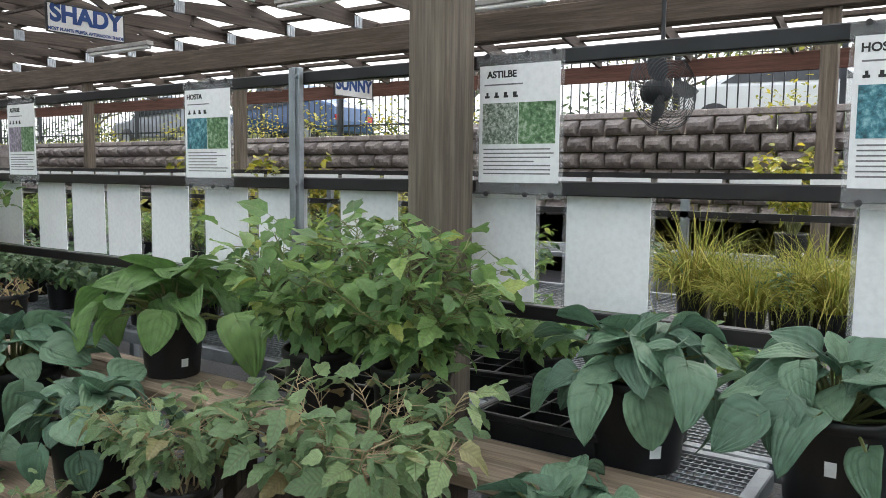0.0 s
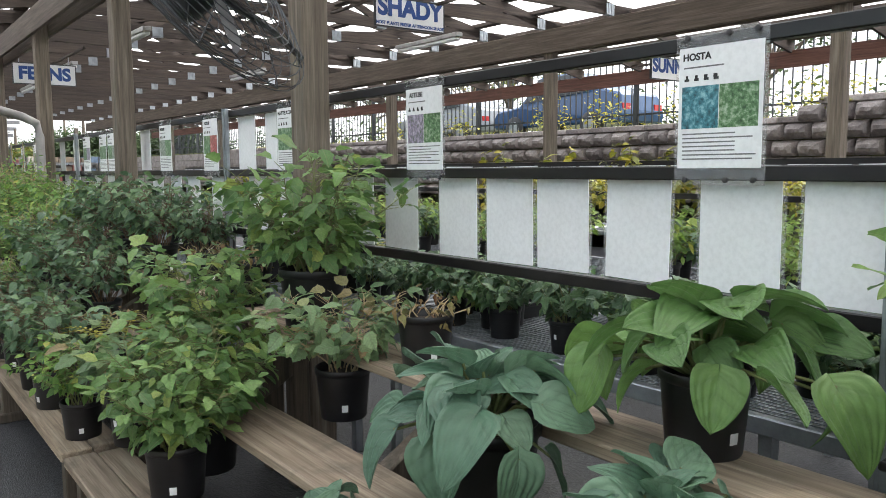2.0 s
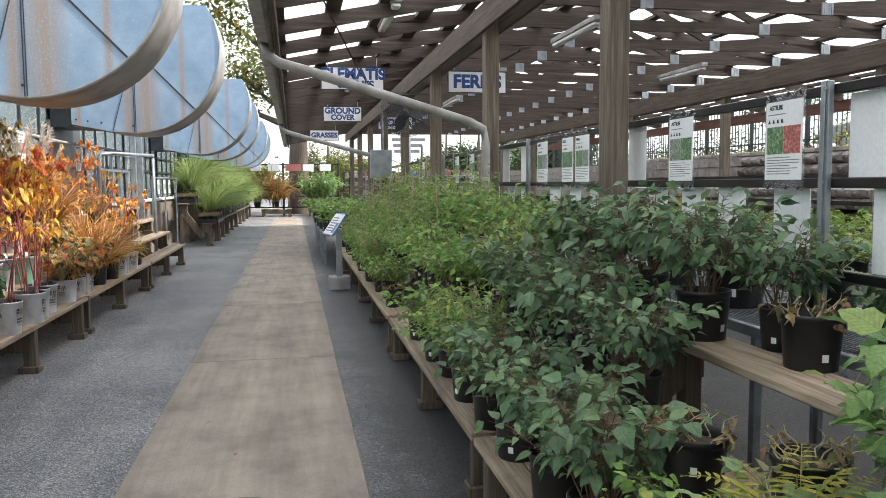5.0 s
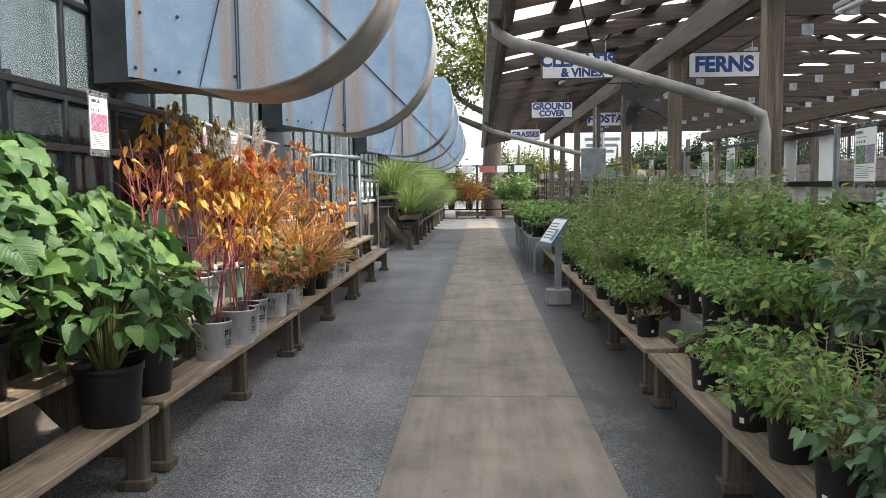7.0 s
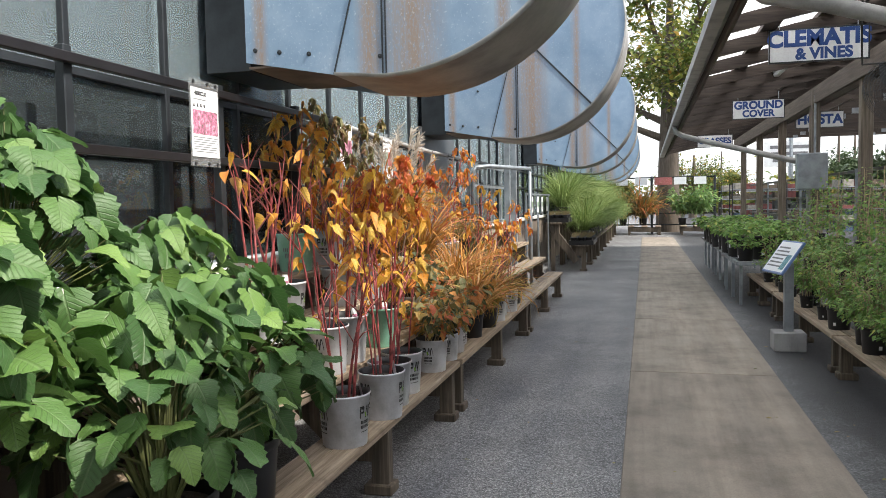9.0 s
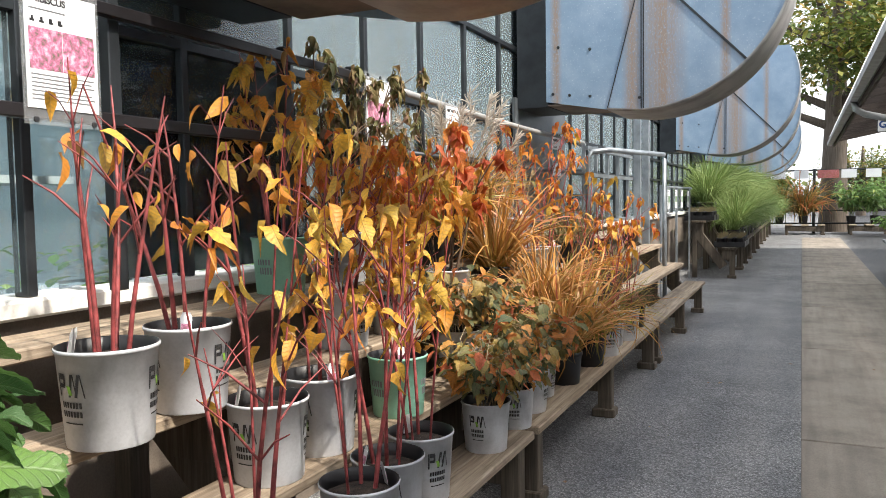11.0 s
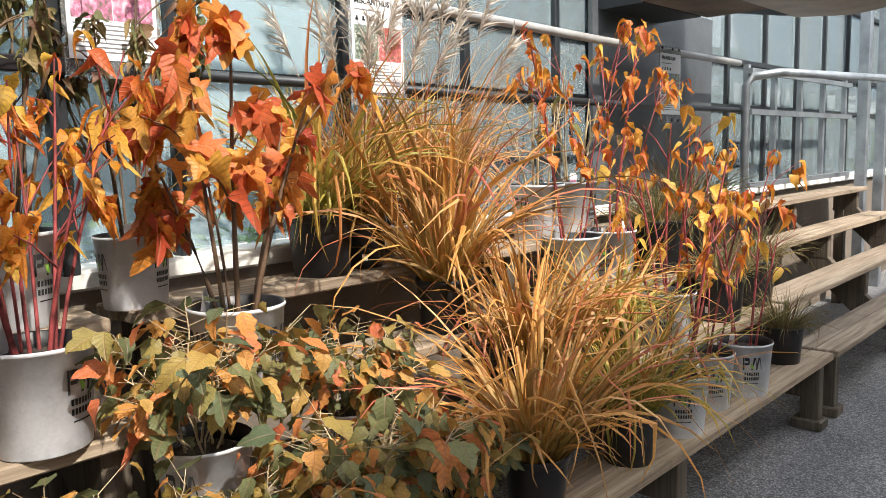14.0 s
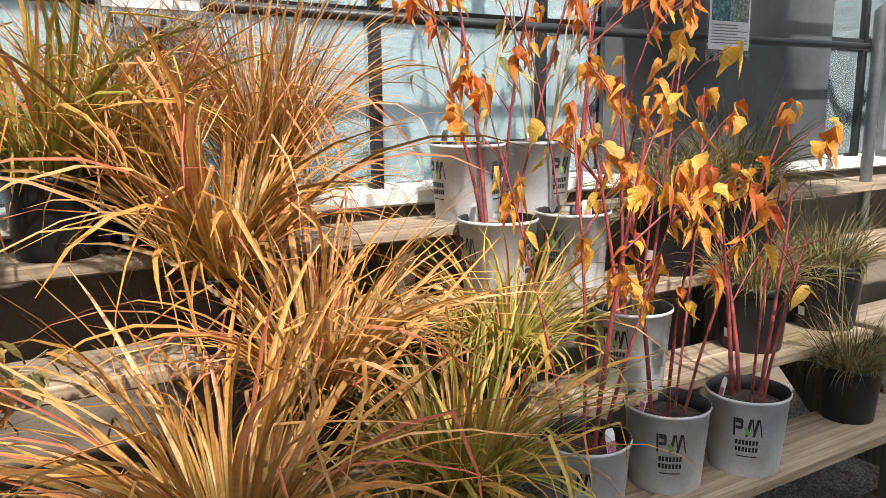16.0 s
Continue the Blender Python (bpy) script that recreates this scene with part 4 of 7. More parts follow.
# ------------------------------------------------------------------ stepped benches
def bench(x0, x1, tiers, facing, label, material, group):
    """Stepped bench between x0 > x1; tiers: rows of front edge y and top z; facing: the side the fronts look to (+1: +y, -1: -y)."""
    b = thing("stepped_bench", label, "bench", group)
    wdt, th = 0.265, 0.042
    for y, z in tiers:
        ya, yb = sorted((y, y - facing * wdt))
        dz = rnd(-0.004, 0.004)
        ym = (ya + yb) / 2 + rnd(-0.004, 0.004)
        part("board", Build().box(x1 + 0.005, x0 - 0.005, ya, ym - 0.002, z - th, z).mesh("board", material, bevel=0.006), b)
        part("board", Build().box(x1 + 0.012, x0 - 0.012, ym + 0.002, yb, z - th + dz, z + dz).mesh("board", material, bevel=0.006), b)
    xs = [x0 - 0.12, x1 + 0.12] if x0 - x1 < 2.2 else [x0 - 0.12, (x0 + x1) / 2, x1 + 0.12]
    y0, z0 = tiers[0]
    yn, zn = tiers[-1]
    ybk = yn - facing * wdt
    for x in xs:
        s = Build()
        for y, z in tiers:
            fa, fb = sorted((y - facing * 0.05, y - facing * wdt))
            s.box(x - 0.04, x + 0.04, fa, fb, max(0.07, z - 0.24), z - th - 0.003)
        s.bar((x, y0 - facing * 0.24, 0.22), (x, ybk + facing * 0.05, zn - 0.16), 0.076, 0.17)
        part("front_leg", Build().box(x - 0.042, x + 0.042, *sorted((y0 - facing * 0.03, y0 - facing * 0.13)), 0.0, z0 - th - 0.003).mesh("front_leg", M_LEG, bevel=0.006), b)
        part("stringer", s.mesh("stringer", M_LEG, bevel=0.006), b)
        part("foot", Build().box(x - 0.065, x + 0.065, *sorted((y0 - facing * 0.17, y0 - facing * 0.005)), 0.0, 0.06).mesh("foot", M_LEG, bevel=0.008), b)
        part("back_leg", Build().box(x - 0.045, x + 0.045, ybk - 0.045 + facing * 0.06, ybk + 0.045 + facing * 0.06, 0, zn - th - 0.003).mesh("back_leg", M_LEG, bevel=0.006), b)
    return b


LT = [(-2.25, 0.42), (-2.53, 0.67), (-2.81, 0.93), (-3.08, 1.17)]
RT = [(0.72, 0.36), (1.15, 0.61), (1.58, 0.87)]
for x0, x1 in ((-3.6, -6.2), (-6.25, -8.78), (-8.82, -12.0), (-12.05, -15.7), (-15.75, -19.5)):
    bench(x0, x1, LT, 1, "stepped plank bench of bare timber along the greenhouse", M_BOARD, "greenhouse benches")
for x0, x1 in ((3.4, 0.0), (-0.02, -1.86), (-1.95, -4.85), (-4.9, -6.95), (-7.0, -10.35), (-10.5, -13.9), (-13.95, -17.3), (-17.4, -20.0)):
    bench(x0, x1, RT, -1, "stepped plank bench of greyed timber under the shade house", M_BOARD_GREY, "shade house benches")

# mesh tables behind the stepped benches
def mesh_table(x0, x1, y0, y1, z, label, group):
    t = thing("mesh_table", label, "table", group)
    g = Build()
    step = 0.024 if z > 0.8 else 0.05
    n = int((x0 - x1) / step)
    for k in range(n):
        x = x1 + (k + 0.5) * (x0 - x1) / n
        g.box(x - 0.0025, x + 0.0025, y0, y1, z - 0.008, z - 0.003)
    for k in range(int((y1 - y0) / (1.25 * step))):
        y = y0 + 1.25 * step * (k + 0.5)
        g.box(x1, x0, y - 0.0025, y + 0.0025, z - 0.003, z + 0.001)
    part("mesh_top", g.mesh("mesh_top", M_STEEL), t)
    f = Build()
    for y in (y0, y1):
        f.box(x1, x0, y - 0.02, y + 0.02, z - 0.05, z + 0.006)
    for x in (x0, x1):
        f.box(x - 0.02, x + 0.02, y0 + 0.021, y1 - 0.021, z - 0.05, z + 0.004)
    part("table_frame", f.mesh("table_frame", M_STEEL, bevel=0.004), t)
    for x in (x0 - 0.15, (x0 + x1) / 2, x1 + 0.15):
        for y in (y0 + 0.06, y1 - 0.06):
            part("leg", Build().box(x - 0.022, x + 0.022, y - 0.022, y + 0.022, 0, z - 0.05).mesh("leg", M_STEEL), t)
    return t


for x0, x1 in ((3.2, -0.2), (-0.3, -4.7), (-4.8, -9.2), (-9.3, -13.7)):
    mesh_table(x0, x1, 2.2, 3.1, 0.84, "expanded metal plant table with steel legs", "mesh tables")
for x0, x1 in ((3.2, -0.3), (-0.4, -1.85)):
    mesh_table(x0, x1, 1.87, 1.9 + 0.25, 0.84, "narrow metal mesh table behind the plank bench", "mesh tables")
for x0, x1, y0 in ((-18.5, -20.9, 0.42), (-21.2, -23.6, 0.46), (-23.9, -26.3, 0.46)):
    mesh_table(x0, x1, y0, y0 + 1.1, 0.66, "low white-legged mesh table of small potted plants", "mesh tables")
# second row of benches behind, with its label rail
for x0, x1 in ((3, -3), (-3.1, -9), (-9.1, -15)):
    mesh_table(x0, x1, 4.2, 5.6, 0.75, "metal plant table in the far aisle", "mesh tables")
    mesh_table(x0, x1, 8.4, 9.6, 0.7, "metal plant table at the far eave", "mesh tables")
rail2 = thing("label_rail", "dark rail with a row of small white price labels", "display rail")
part("rail", Build().box(-15, 3, 4.86, 4.9, 1.60, 1.64).mesh("rail", M_BLACK), rail2)
part("rail", Build().box(-15, 3, 4.86, 4.9, 1.36, 1.40).mesh("rail", M_BLACK), rail2)
for k in range(13):
    part("upright", Build().box(-15 + 1.5 * k, -14.95 + 1.5 * k, 4.86, 4.9, 0.7, 1.6).mesh("upright", M_STEEL), rail2)
lab = Build().box(-0.2, 0.2, 0, 0.004, -0.05, 0.05).mesh("price_label", M_PAPER)
for k in range(40):
    part("price_label", lab, rail2, m=pose(-14.8 + 0.445 * k, 4.852, 1.555 + rnd(-0.004, 0.004), 0, rnd(-1, 1), 0))

# ------------------------------------------------------------------ greenhouse
GW = -3.44
gh = tagged(new("wall_greenhouse"), "glazed greenhouse wall with dark mullions over a white base", "wall", kind="structure")
# wall colour darkened to stand in for brown risers and darkness behind the tiers
part("base_wall", Build().box(-60, 8, GW - 0.12, GW, 0, 1.2).mesh("base_wall", concrete_mat("dark tan base wall", (0.21, 0.175, 0.145))), gh)
part("sill", Build().box(-60, 8, GW - 0.14, GW + 0.05, 1.203, 1.27).mesh("sill", M_BASE, bevel=0.01), gh)
MX = [8 - 0.757 * k + 0.02 for k in range(90)]
pane_mesh = Build().box(-0.357, 0.357, -0.003, 0.003, 1.29, 2.24).mesh("pane", M_GLASS)
pane_white = Build().box(-0.357, 0.357, -0.003, 0.003, 1.29, 2.24).mesh("pane", M_GLASSW)
pane_up_clear = Build().box(-0.357, 0.357, -0.003, 0.003, 2.26, 4.3).mesh("pane", M_GLASSU)
pane_up = Build().box(-0.357, 0.357, -0.003, 0.003, 2.26, 4.3).mesh("pane", M_GLASSW)
mull_mesh = Build().box(-0.02, 0.02, -0.035, 0.035, 1.272, 4.35).mesh("mullion", M_DARK, bevel=0.004)
for x in MX:
    if x > -40:
        part("mullion", mull_mesh, gh, m=pose(x, GW - 0.02, 0))
        pm = part("pane", pane_mesh if x > -11.3 else pane_white, gh, m=pose(x - 0.3785, GW - 0.02, 0))
        pm.visible_shadow = False
        pm = part("pane", pane_up_clear if x > -11.3 else pane_up, gh, m=pose(x - 0.3785, GW - 0.02, 0))
        pm.visible_shadow = False
for z in (1.9, 2.25, 2.95, 3.6, 4.35):
    part("transom", Build().box(-40, 8, GW - 0.045, GW + 0.012, z - 0.018, z + 0.018).mesh("transom", M_DARK), gh)
inside = tagged(new("wall_greenhouse_back"), "greenhouse end walls and pale roof", "wall", kind="structure")
M_INSIDE = sheet_mat("greenhouse film", (0.74, 0.88, 0.95), 0.75, 0.7)
part("roof_film", Build().add([(8, GW - 0.1, 4.4), (-40, GW - 0.1, 4.4), (-40, -7, 5.6), (8, -7, 5.6)], [(0, 1, 2, 3)]).add([(8, -7, 5.6), (-40, -7, 5.6), (-40, -10.5, 4.4), (8, -10.5, 4.4)], [(0, 1, 2, 3)]).mesh("roof_film", M_INSIDE), inside)
part("back_film", Build().box(-40, 8, -10.55, -10.5, 0, 4.4).mesh("back_film", sheet_mat("grey greenhouse wall", (0.36, 0.41, 0.43), 0.9, 0.3)), inside)
part("end_film", Build().box(7.95, 8, -10.5, GW - 0.13, 0, 4.4).mesh("end_film", M_INSIDE), inside)
part("end_film", Build().box(-40, -39.95, -10.5, GW - 0.13, 0, 4.4).mesh("end_film", M_INSIDE), inside)
tr = thing("greenhouse_truss", "pale steel greenhouse truss", "roof truss", "greenhouse trusses", pose(3, 0, 0))
part("lower_tube", Build().tube([(0, -3.6, 3.9), (0, -10.4, 3.9)], 0.03, 6).mesh("lower_tube", M_WHITE), tr)
part("upper_tube", Build().tube([(0, -3.6, 4.35), (0, -7, 5.5), (0, -10.4, 4.35)], 0.03, 6).mesh("upper_tube", M_WHITE), tr)
part("web", Build().tube([(0, -3.6, 3.9), (0, -4.8, 4.7), (0, -6, 3.9), (0, -7, 5.4), (0, -8, 3.9), (0, -9.2, 4.7), (0, -10.4, 3.9)], 0.018, 5).mesh("web", M_WHITE), tr)
for k in range(1, 10):
    copy_thing(tr, pose(3 - 3 * k, 0, 0))
for k, (y, z) in enumerate(((-4.1, 3.0), (-4.6, 3.7), (-5.2, 2.75), (-5.9, 3.9), (-6.6, 3.2), (-7.6, 3.9))):
    single("purlin", Build().tube([(7.5, y, z), (-39, y, z)], 0.028, 6), M_WHITE, "long pale steel pipe inside the greenhouse", "pipe", group="greenhouse pipes")
for y, z in ((-3.95, 2.32), (-4.3, 2.62), (-4.3, 3.35), (-5.0, 3.15), (-4.0, 3.8)):
    single("purlin", Build().box(-39, 7.5, y - 0.05, y + 0.05, z - 0.02, z + 0.02), M_WHITE, "long pale flat bar inside the greenhouse", "pipe", group="greenhouse pipes")
shelf_in = thing("plant_shelf", "high pale shelf inside the greenhouse", "shelf")
for z in (2.36, 1.70):
    part("board", Build().box(-10.6, -6.5, -4.3, -3.75, z - 0.03, z).mesh("board", M_WHITE), shelf_in)
for x in (-10.5, -8.5, -6.6):
    part("upright", Build().box(x - 0.03, x + 0.03, -4.36, -4.31, 0, 2.6).mesh("upright", M_WHITE), shelf_in)
urn_mesh = Build().lathe([(0.10, 0), (0.13, 0.02), (0.19, 0.26), (0.2, 0.3), (0.225, 0.305), (0.225, 0.36), (0.19, 0.36), (0.18, 0.3), (0.001, 0.28)], 22).mesh("clay_pot", paint("tan clay", (0.50, 0.36, 0.17), 0.6, vary=0.12))
for x, z in ((-10.0, 2.362), (-9.45, 2.362), (-8.9, 2.362), (-8.2, 2.362), (-10.1, 1.702), (-9.5, 1.702), (-8.8, 1.702), (-7.6, 1.702)):
    tagged(part("clay_pot", urn_mesh, m=pose(x, -4.02, z)), "tan clay pot on a shelf inside the greenhouse", "pot", "greenhouse clay pots")
for k, y in enumerate((-4.6, -6.4, -8.2)):
    single("greenhouse_table", Build().box(-30, 4, y - 0.6, y + 0.6, 0.8, 0.86).box(-30, 4, y - 0.03, y + 0.03, 0, 0.8), M_STEEL, "long grey table inside the greenhouse", "table", group="greenhouse tables")
tray_in = Build()
for k in range(300):
    y = random.choice((-4.35, -4.8, -6.3)) + rnd(-0.1, 0.1)
    x = rnd(-24, 2)
    tray_in.box(x - 0.1, x + 0.1, y - 0.09, y + 0.09, 0.86, 0.86 + rnd(0.08, 0.16))
single("seedling_pots", tray_in, M_POTW, "rows of small pale pots inside the greenhouse", "pots", "stuff")
gr_in = Build()
gr_in.scatter(OVAL, [((rnd(-24, 2), random.choice((-4.4, -4.8, -6.3, -8.2)) + rnd(-0.3, 0.3), rnd(0.95, 1.2)), unit(rnd(0, 6.28), rnd(-0.3, 0.8)), (0, 0, 1), rnd(0.08, 0.2), 1) for k in range(1800)])
single("seedlings", gr_in, L_FRESH, "young green plants inside the greenhouse", "plants", "stuff")

# rail in front of the glass, with its corner and the white hand rail beyond
grail = thing("display_rail", "black square display rails before the greenhouse glass", "display rail")
GY = -3.2
for z in (2.24, 1.87):
    part("rail", Build().box(-12.0, -4.0, GY - 0.02, GY + 0.02, z - 0.022, z + 0.022).mesh("rail", M_BLACK, bevel=0.004), grail)
for x in (-6.2, -8.7, -9.15, -10.35, -11.35, -11.95):
    part("upright", Build().box(x - 0.025, x + 0.025, GY - 0.07, GY - 0.021, 1.28, 2.3).mesh("upright", M_STEEL if x > -9 else M_DARK, bevel=0.004), grail)
prail = thing("hand_rail", "pale pipe hand rail along the greenhouse glass", "hand rail")
part("pipe", Build().tube([(-12.0, GY, 2.24), (-13.2, GY, 2.20), (-14.8, GY, 2.18), (-16.6, GY, 2.18)], 0.022, 8).mesh("pipe", M_GUTTER, True), prail)
part("pipe", Build().tube([(-12.0, GY, 1.87), (-14.8, GY, 1.85), (-16.6, GY, 1.85)], 0.018, 8).mesh("pipe", M_DARK, True), prail)
part("hoop", Build().tube([(-16.6, -3.15, 0.02), (-16.6, -3.15, 2.02), (-16.62, -3.1, 2.08), (-16.7, -2.95, 2.1), (-18.8, -2.7, 2.14), (-18.86, -2.7, 2.08), (-18.9, -2.7, 0.02)], 0.03, 8).mesh("hoop", M_STEEL, True), prail)
brace = thing("window_grille", "pale steel grille frame before the glass", "grille")
for z in (1.3, 1.85, 2.15):
    part("bar", Build().box(-19.4, -16.9, -3.26, -3.22, z - 0.02, z + 0.02).mesh("bar", M_STEEL), brace)
for x in (-16.95, -17.5, -18.1, -18.7, -19.35):
    part("bar", Build().box(x - 0.025, x + 0.025, -3.30, -3.262, 1.28, 2.2).mesh("bar", M_STEEL), brace)
# opaque panel added over the panes; its grey paint imitates dim greyish glass
dark = tagged(new("wall_dark_panel"), "grey panel standing in for a dim glass bay of the greenhouse", "wall", kind="structure")
part("panel", Build().box(-16.6, -15.0, GW + 0.012, GW + 0.04, 1.27, 2.5).mesh("panel", paint("slate grey panel", (0.10, 0.11, 0.12), 0.35, 0.1, vary=0.3, scale=2.0)), dark)
for x in (-19.9, -20.6):
    single("door_post", Build().box(x - 0.05, x + 0.05, -3.3, -3.2, 0, 3.2), M_STEEL, "tall grey steel door post", "post", bevel=0.005)
card("HIBISCUS", -10.10, GY + 0.026, 2.06, P_PINK, P_PINK, 0, w=0.26, h=0.36, face=-1, label="laminated hibiscus card with pink flower photographs")
card("HIBISCUS", -12.1, GY + 0.03, 2.06, P_PINK, P_PINK, 0, w=0.26, h=0.34, face=-1, label="laminated hibiscus card with pink flower photographs")
card("MISCANTHUS", -13.12, GY + 0.03, 2.02, P_GREY, P_RED, 0, w=0.26, h=0.36, face=-1)
card("PENNISETUM", -15.5, GY + 0.03, 1.98, P_TEAL, P_GREY, 0, w=0.26, h=0.36, face=-1)
frail = thing("display_rail", "grey pipe rail carrying grass cards", "display rail")
part("rail", Build().tube([(-20.7, -3.03, 1.75), (-24.2, -3.03, 1.75)], 0.02, 6).mesh("rail", M_STEEL), frail)
for x in (-20.75, -22.4, -24.1):
    part("upright", Build().tube([(x, -3.05, 0), (x, -3.05, 1.78)], 0.02, 6).mesh("upright", M_STEEL), frail)
for k, x in enumerate((-21.2, -22.0, -22.7, -23.5)):
    card("GRASS", x, -3.0, 1.55, P_GREY, P_GREEN, 0, w=0.26, h=0.3, face=-1)

# exhaust hoods: half-drums of blue sheet on the greenhouse wall
HC, HZ, HR = -2.30, 3.52, 1.21


def hood(x, depth=0.85):
    h = thing("exhaust_hood", "rounded blue sheet-metal exhaust hood with rust streaks", "exhaust hood", "exhaust hoods", pose(x, 0, 0))
    top = 4.1
    arc = [(HC + HR * math.cos(a), HZ + HR * math.sin(a)) for a in np.linspace(0.35, -math.pi / 2, 34)]
    sk = arc + [(-2.57, 2.335)]
    prof = [(-3.11, top), (arc[0][0] - 0.1, top)] + sk + [(-3.11, 2.435)]
    n, m_ = len(prof), len(sk)
    rim_of = range(n)
    part("side_panel", Build().add([(0, y, z) for y, z in prof] + [(-0.012, y, z) for y, z in prof], [tuple(rim_of), tuple(range(2 * n - 1, n - 1, -1))] + [(i, n + i, n + (i + 1) % n, (i + 1) % n) for i in rim_of]).mesh("side_panel", M_HOOD), h)
    part("side_panel", Build().add([(-depth, y, z) for y, z in prof], [tuple(rim_of)]).mesh("side_panel", M_HOOD), h)
    part("curved_skin", Build().add([(0.0, y + 0.004, z - 0.005) for y, z in sk] + [(-depth, y + 0.004, z - 0.005) for y, z in sk], [(i, i + 1, m_ + i + 1, m_ + i) for i in range(m_ - 1)]).mesh("curved_skin", M_SKIN, True), h, "grey-brown stained curved underside")
    part("rim", Build().add([(0.012, y, z) for y, z in sk] + [(0.012, HC + (y - HC) * 0.988, HZ + (z - HZ) * 0.988) for y, z in sk] + [(-0.004, y + 0.006, z - 0.007) for y, z in sk], [(i, i + 1, m_ + i + 1, m_ + i) for i in range(m_ - 1)] + [(2 * m_ + i, 2 * m_ + i + 1, i + 1, i) for i in range(m_ - 1)]).mesh("rim", M_RIM, True), h, "grey folded rim")
    for ya, za, yb, zb, w in ((-2.57, 2.34, -2.12, 4.05, 0.007), (-2.285, 2.32, -2.285, 4.05, 0.006), (-2.265, 2.32, -2.265, 4.05, 0.006), (-1.46, 2.66, -2.27, 3.50, 0.018)):
        part("seam", Build().bar((0.004, ya, za), (0.004, yb, zb), 0.008, w).mesh("seam", M_DARK), h)
    bolt = Build().lathe([(0.001, 0.008), (0.012, 0.006), (0.014, 0)], 8).mesh("bolt", M_DARK)
    for y, z in ((-2.9, 2.48), (-3.0, 2.9), (-2.72, 2.46), (-2.72, 2.86), (-2.3, 2.42), (-3.05, 2.5)):
        part("bolt", bolt, h, m=pose(0.001, y, z, 0, 90, 0))
    part("mounting_frame", Build().box(-depth + 0.05, -0.06, -3.40, -3.115, 2.40, top - 0.05).mesh("mounting_frame", M_DARK), h)
    part("bottom_lip", Build().box(-depth, -0.014, -3.10, -2.58, 2.40, 2.412).mesh("bottom_lip", M_RUST), h)
    part("top", Build().box(-depth, 0.0, -3.11, arc[0][0] - 0.1, top + 0.002, top + 0.012).mesh("top", M_HOOD), h)
    return h


h0 = hood(-10.45)
for x in (-15.0, -22.75, -27.3, -35.05, -39.6):
    copy_thing(h0, pose(x, 0, 0))


# ------------------------------------------------------------------ pots
def pot_profile(r, h, slim=False):
    if slim:
        return [(r * 0.82, 0), (r * 0.84, 0.004), (r * 0.975, h * 0.95), (r * 1.0, h * 0.955), (r * 1.015, h * 0.975), (r * 1.0, h), (r * 0.96, h * 0.99), (r * 0.93, h * 0.8)]
    return [(r * 0.8, 0), (r * 0.82, 0.004), (r * 0.95, h * 0.86), (r * 0.955, h * 0.87), (r * 1.0, h * 0.875), (r * 1.01, h * 0.985), (r * 0.985, h), (r * 0.95, h * 0.99), (r * 0.93, h * 0.8)]


def patch(b, r_of, a0, a1, z0, z1, n=4, lean=0.0):
    """A printed bar wrapped on a pot's side, upright or leaning."""
    v = []
    for z in (z0, z1):
        for k in range(n + 1):
            a = a0 + (a1 - a0) * k / n + (lean if z == z0 else 0)
            v.append((r_of(z) * math.cos(a), r_of(z) * math.sin(a), z))
    b.add(v, [(k, k + 1, n + 2 + k, n + 1 + k) for k in range(n)])


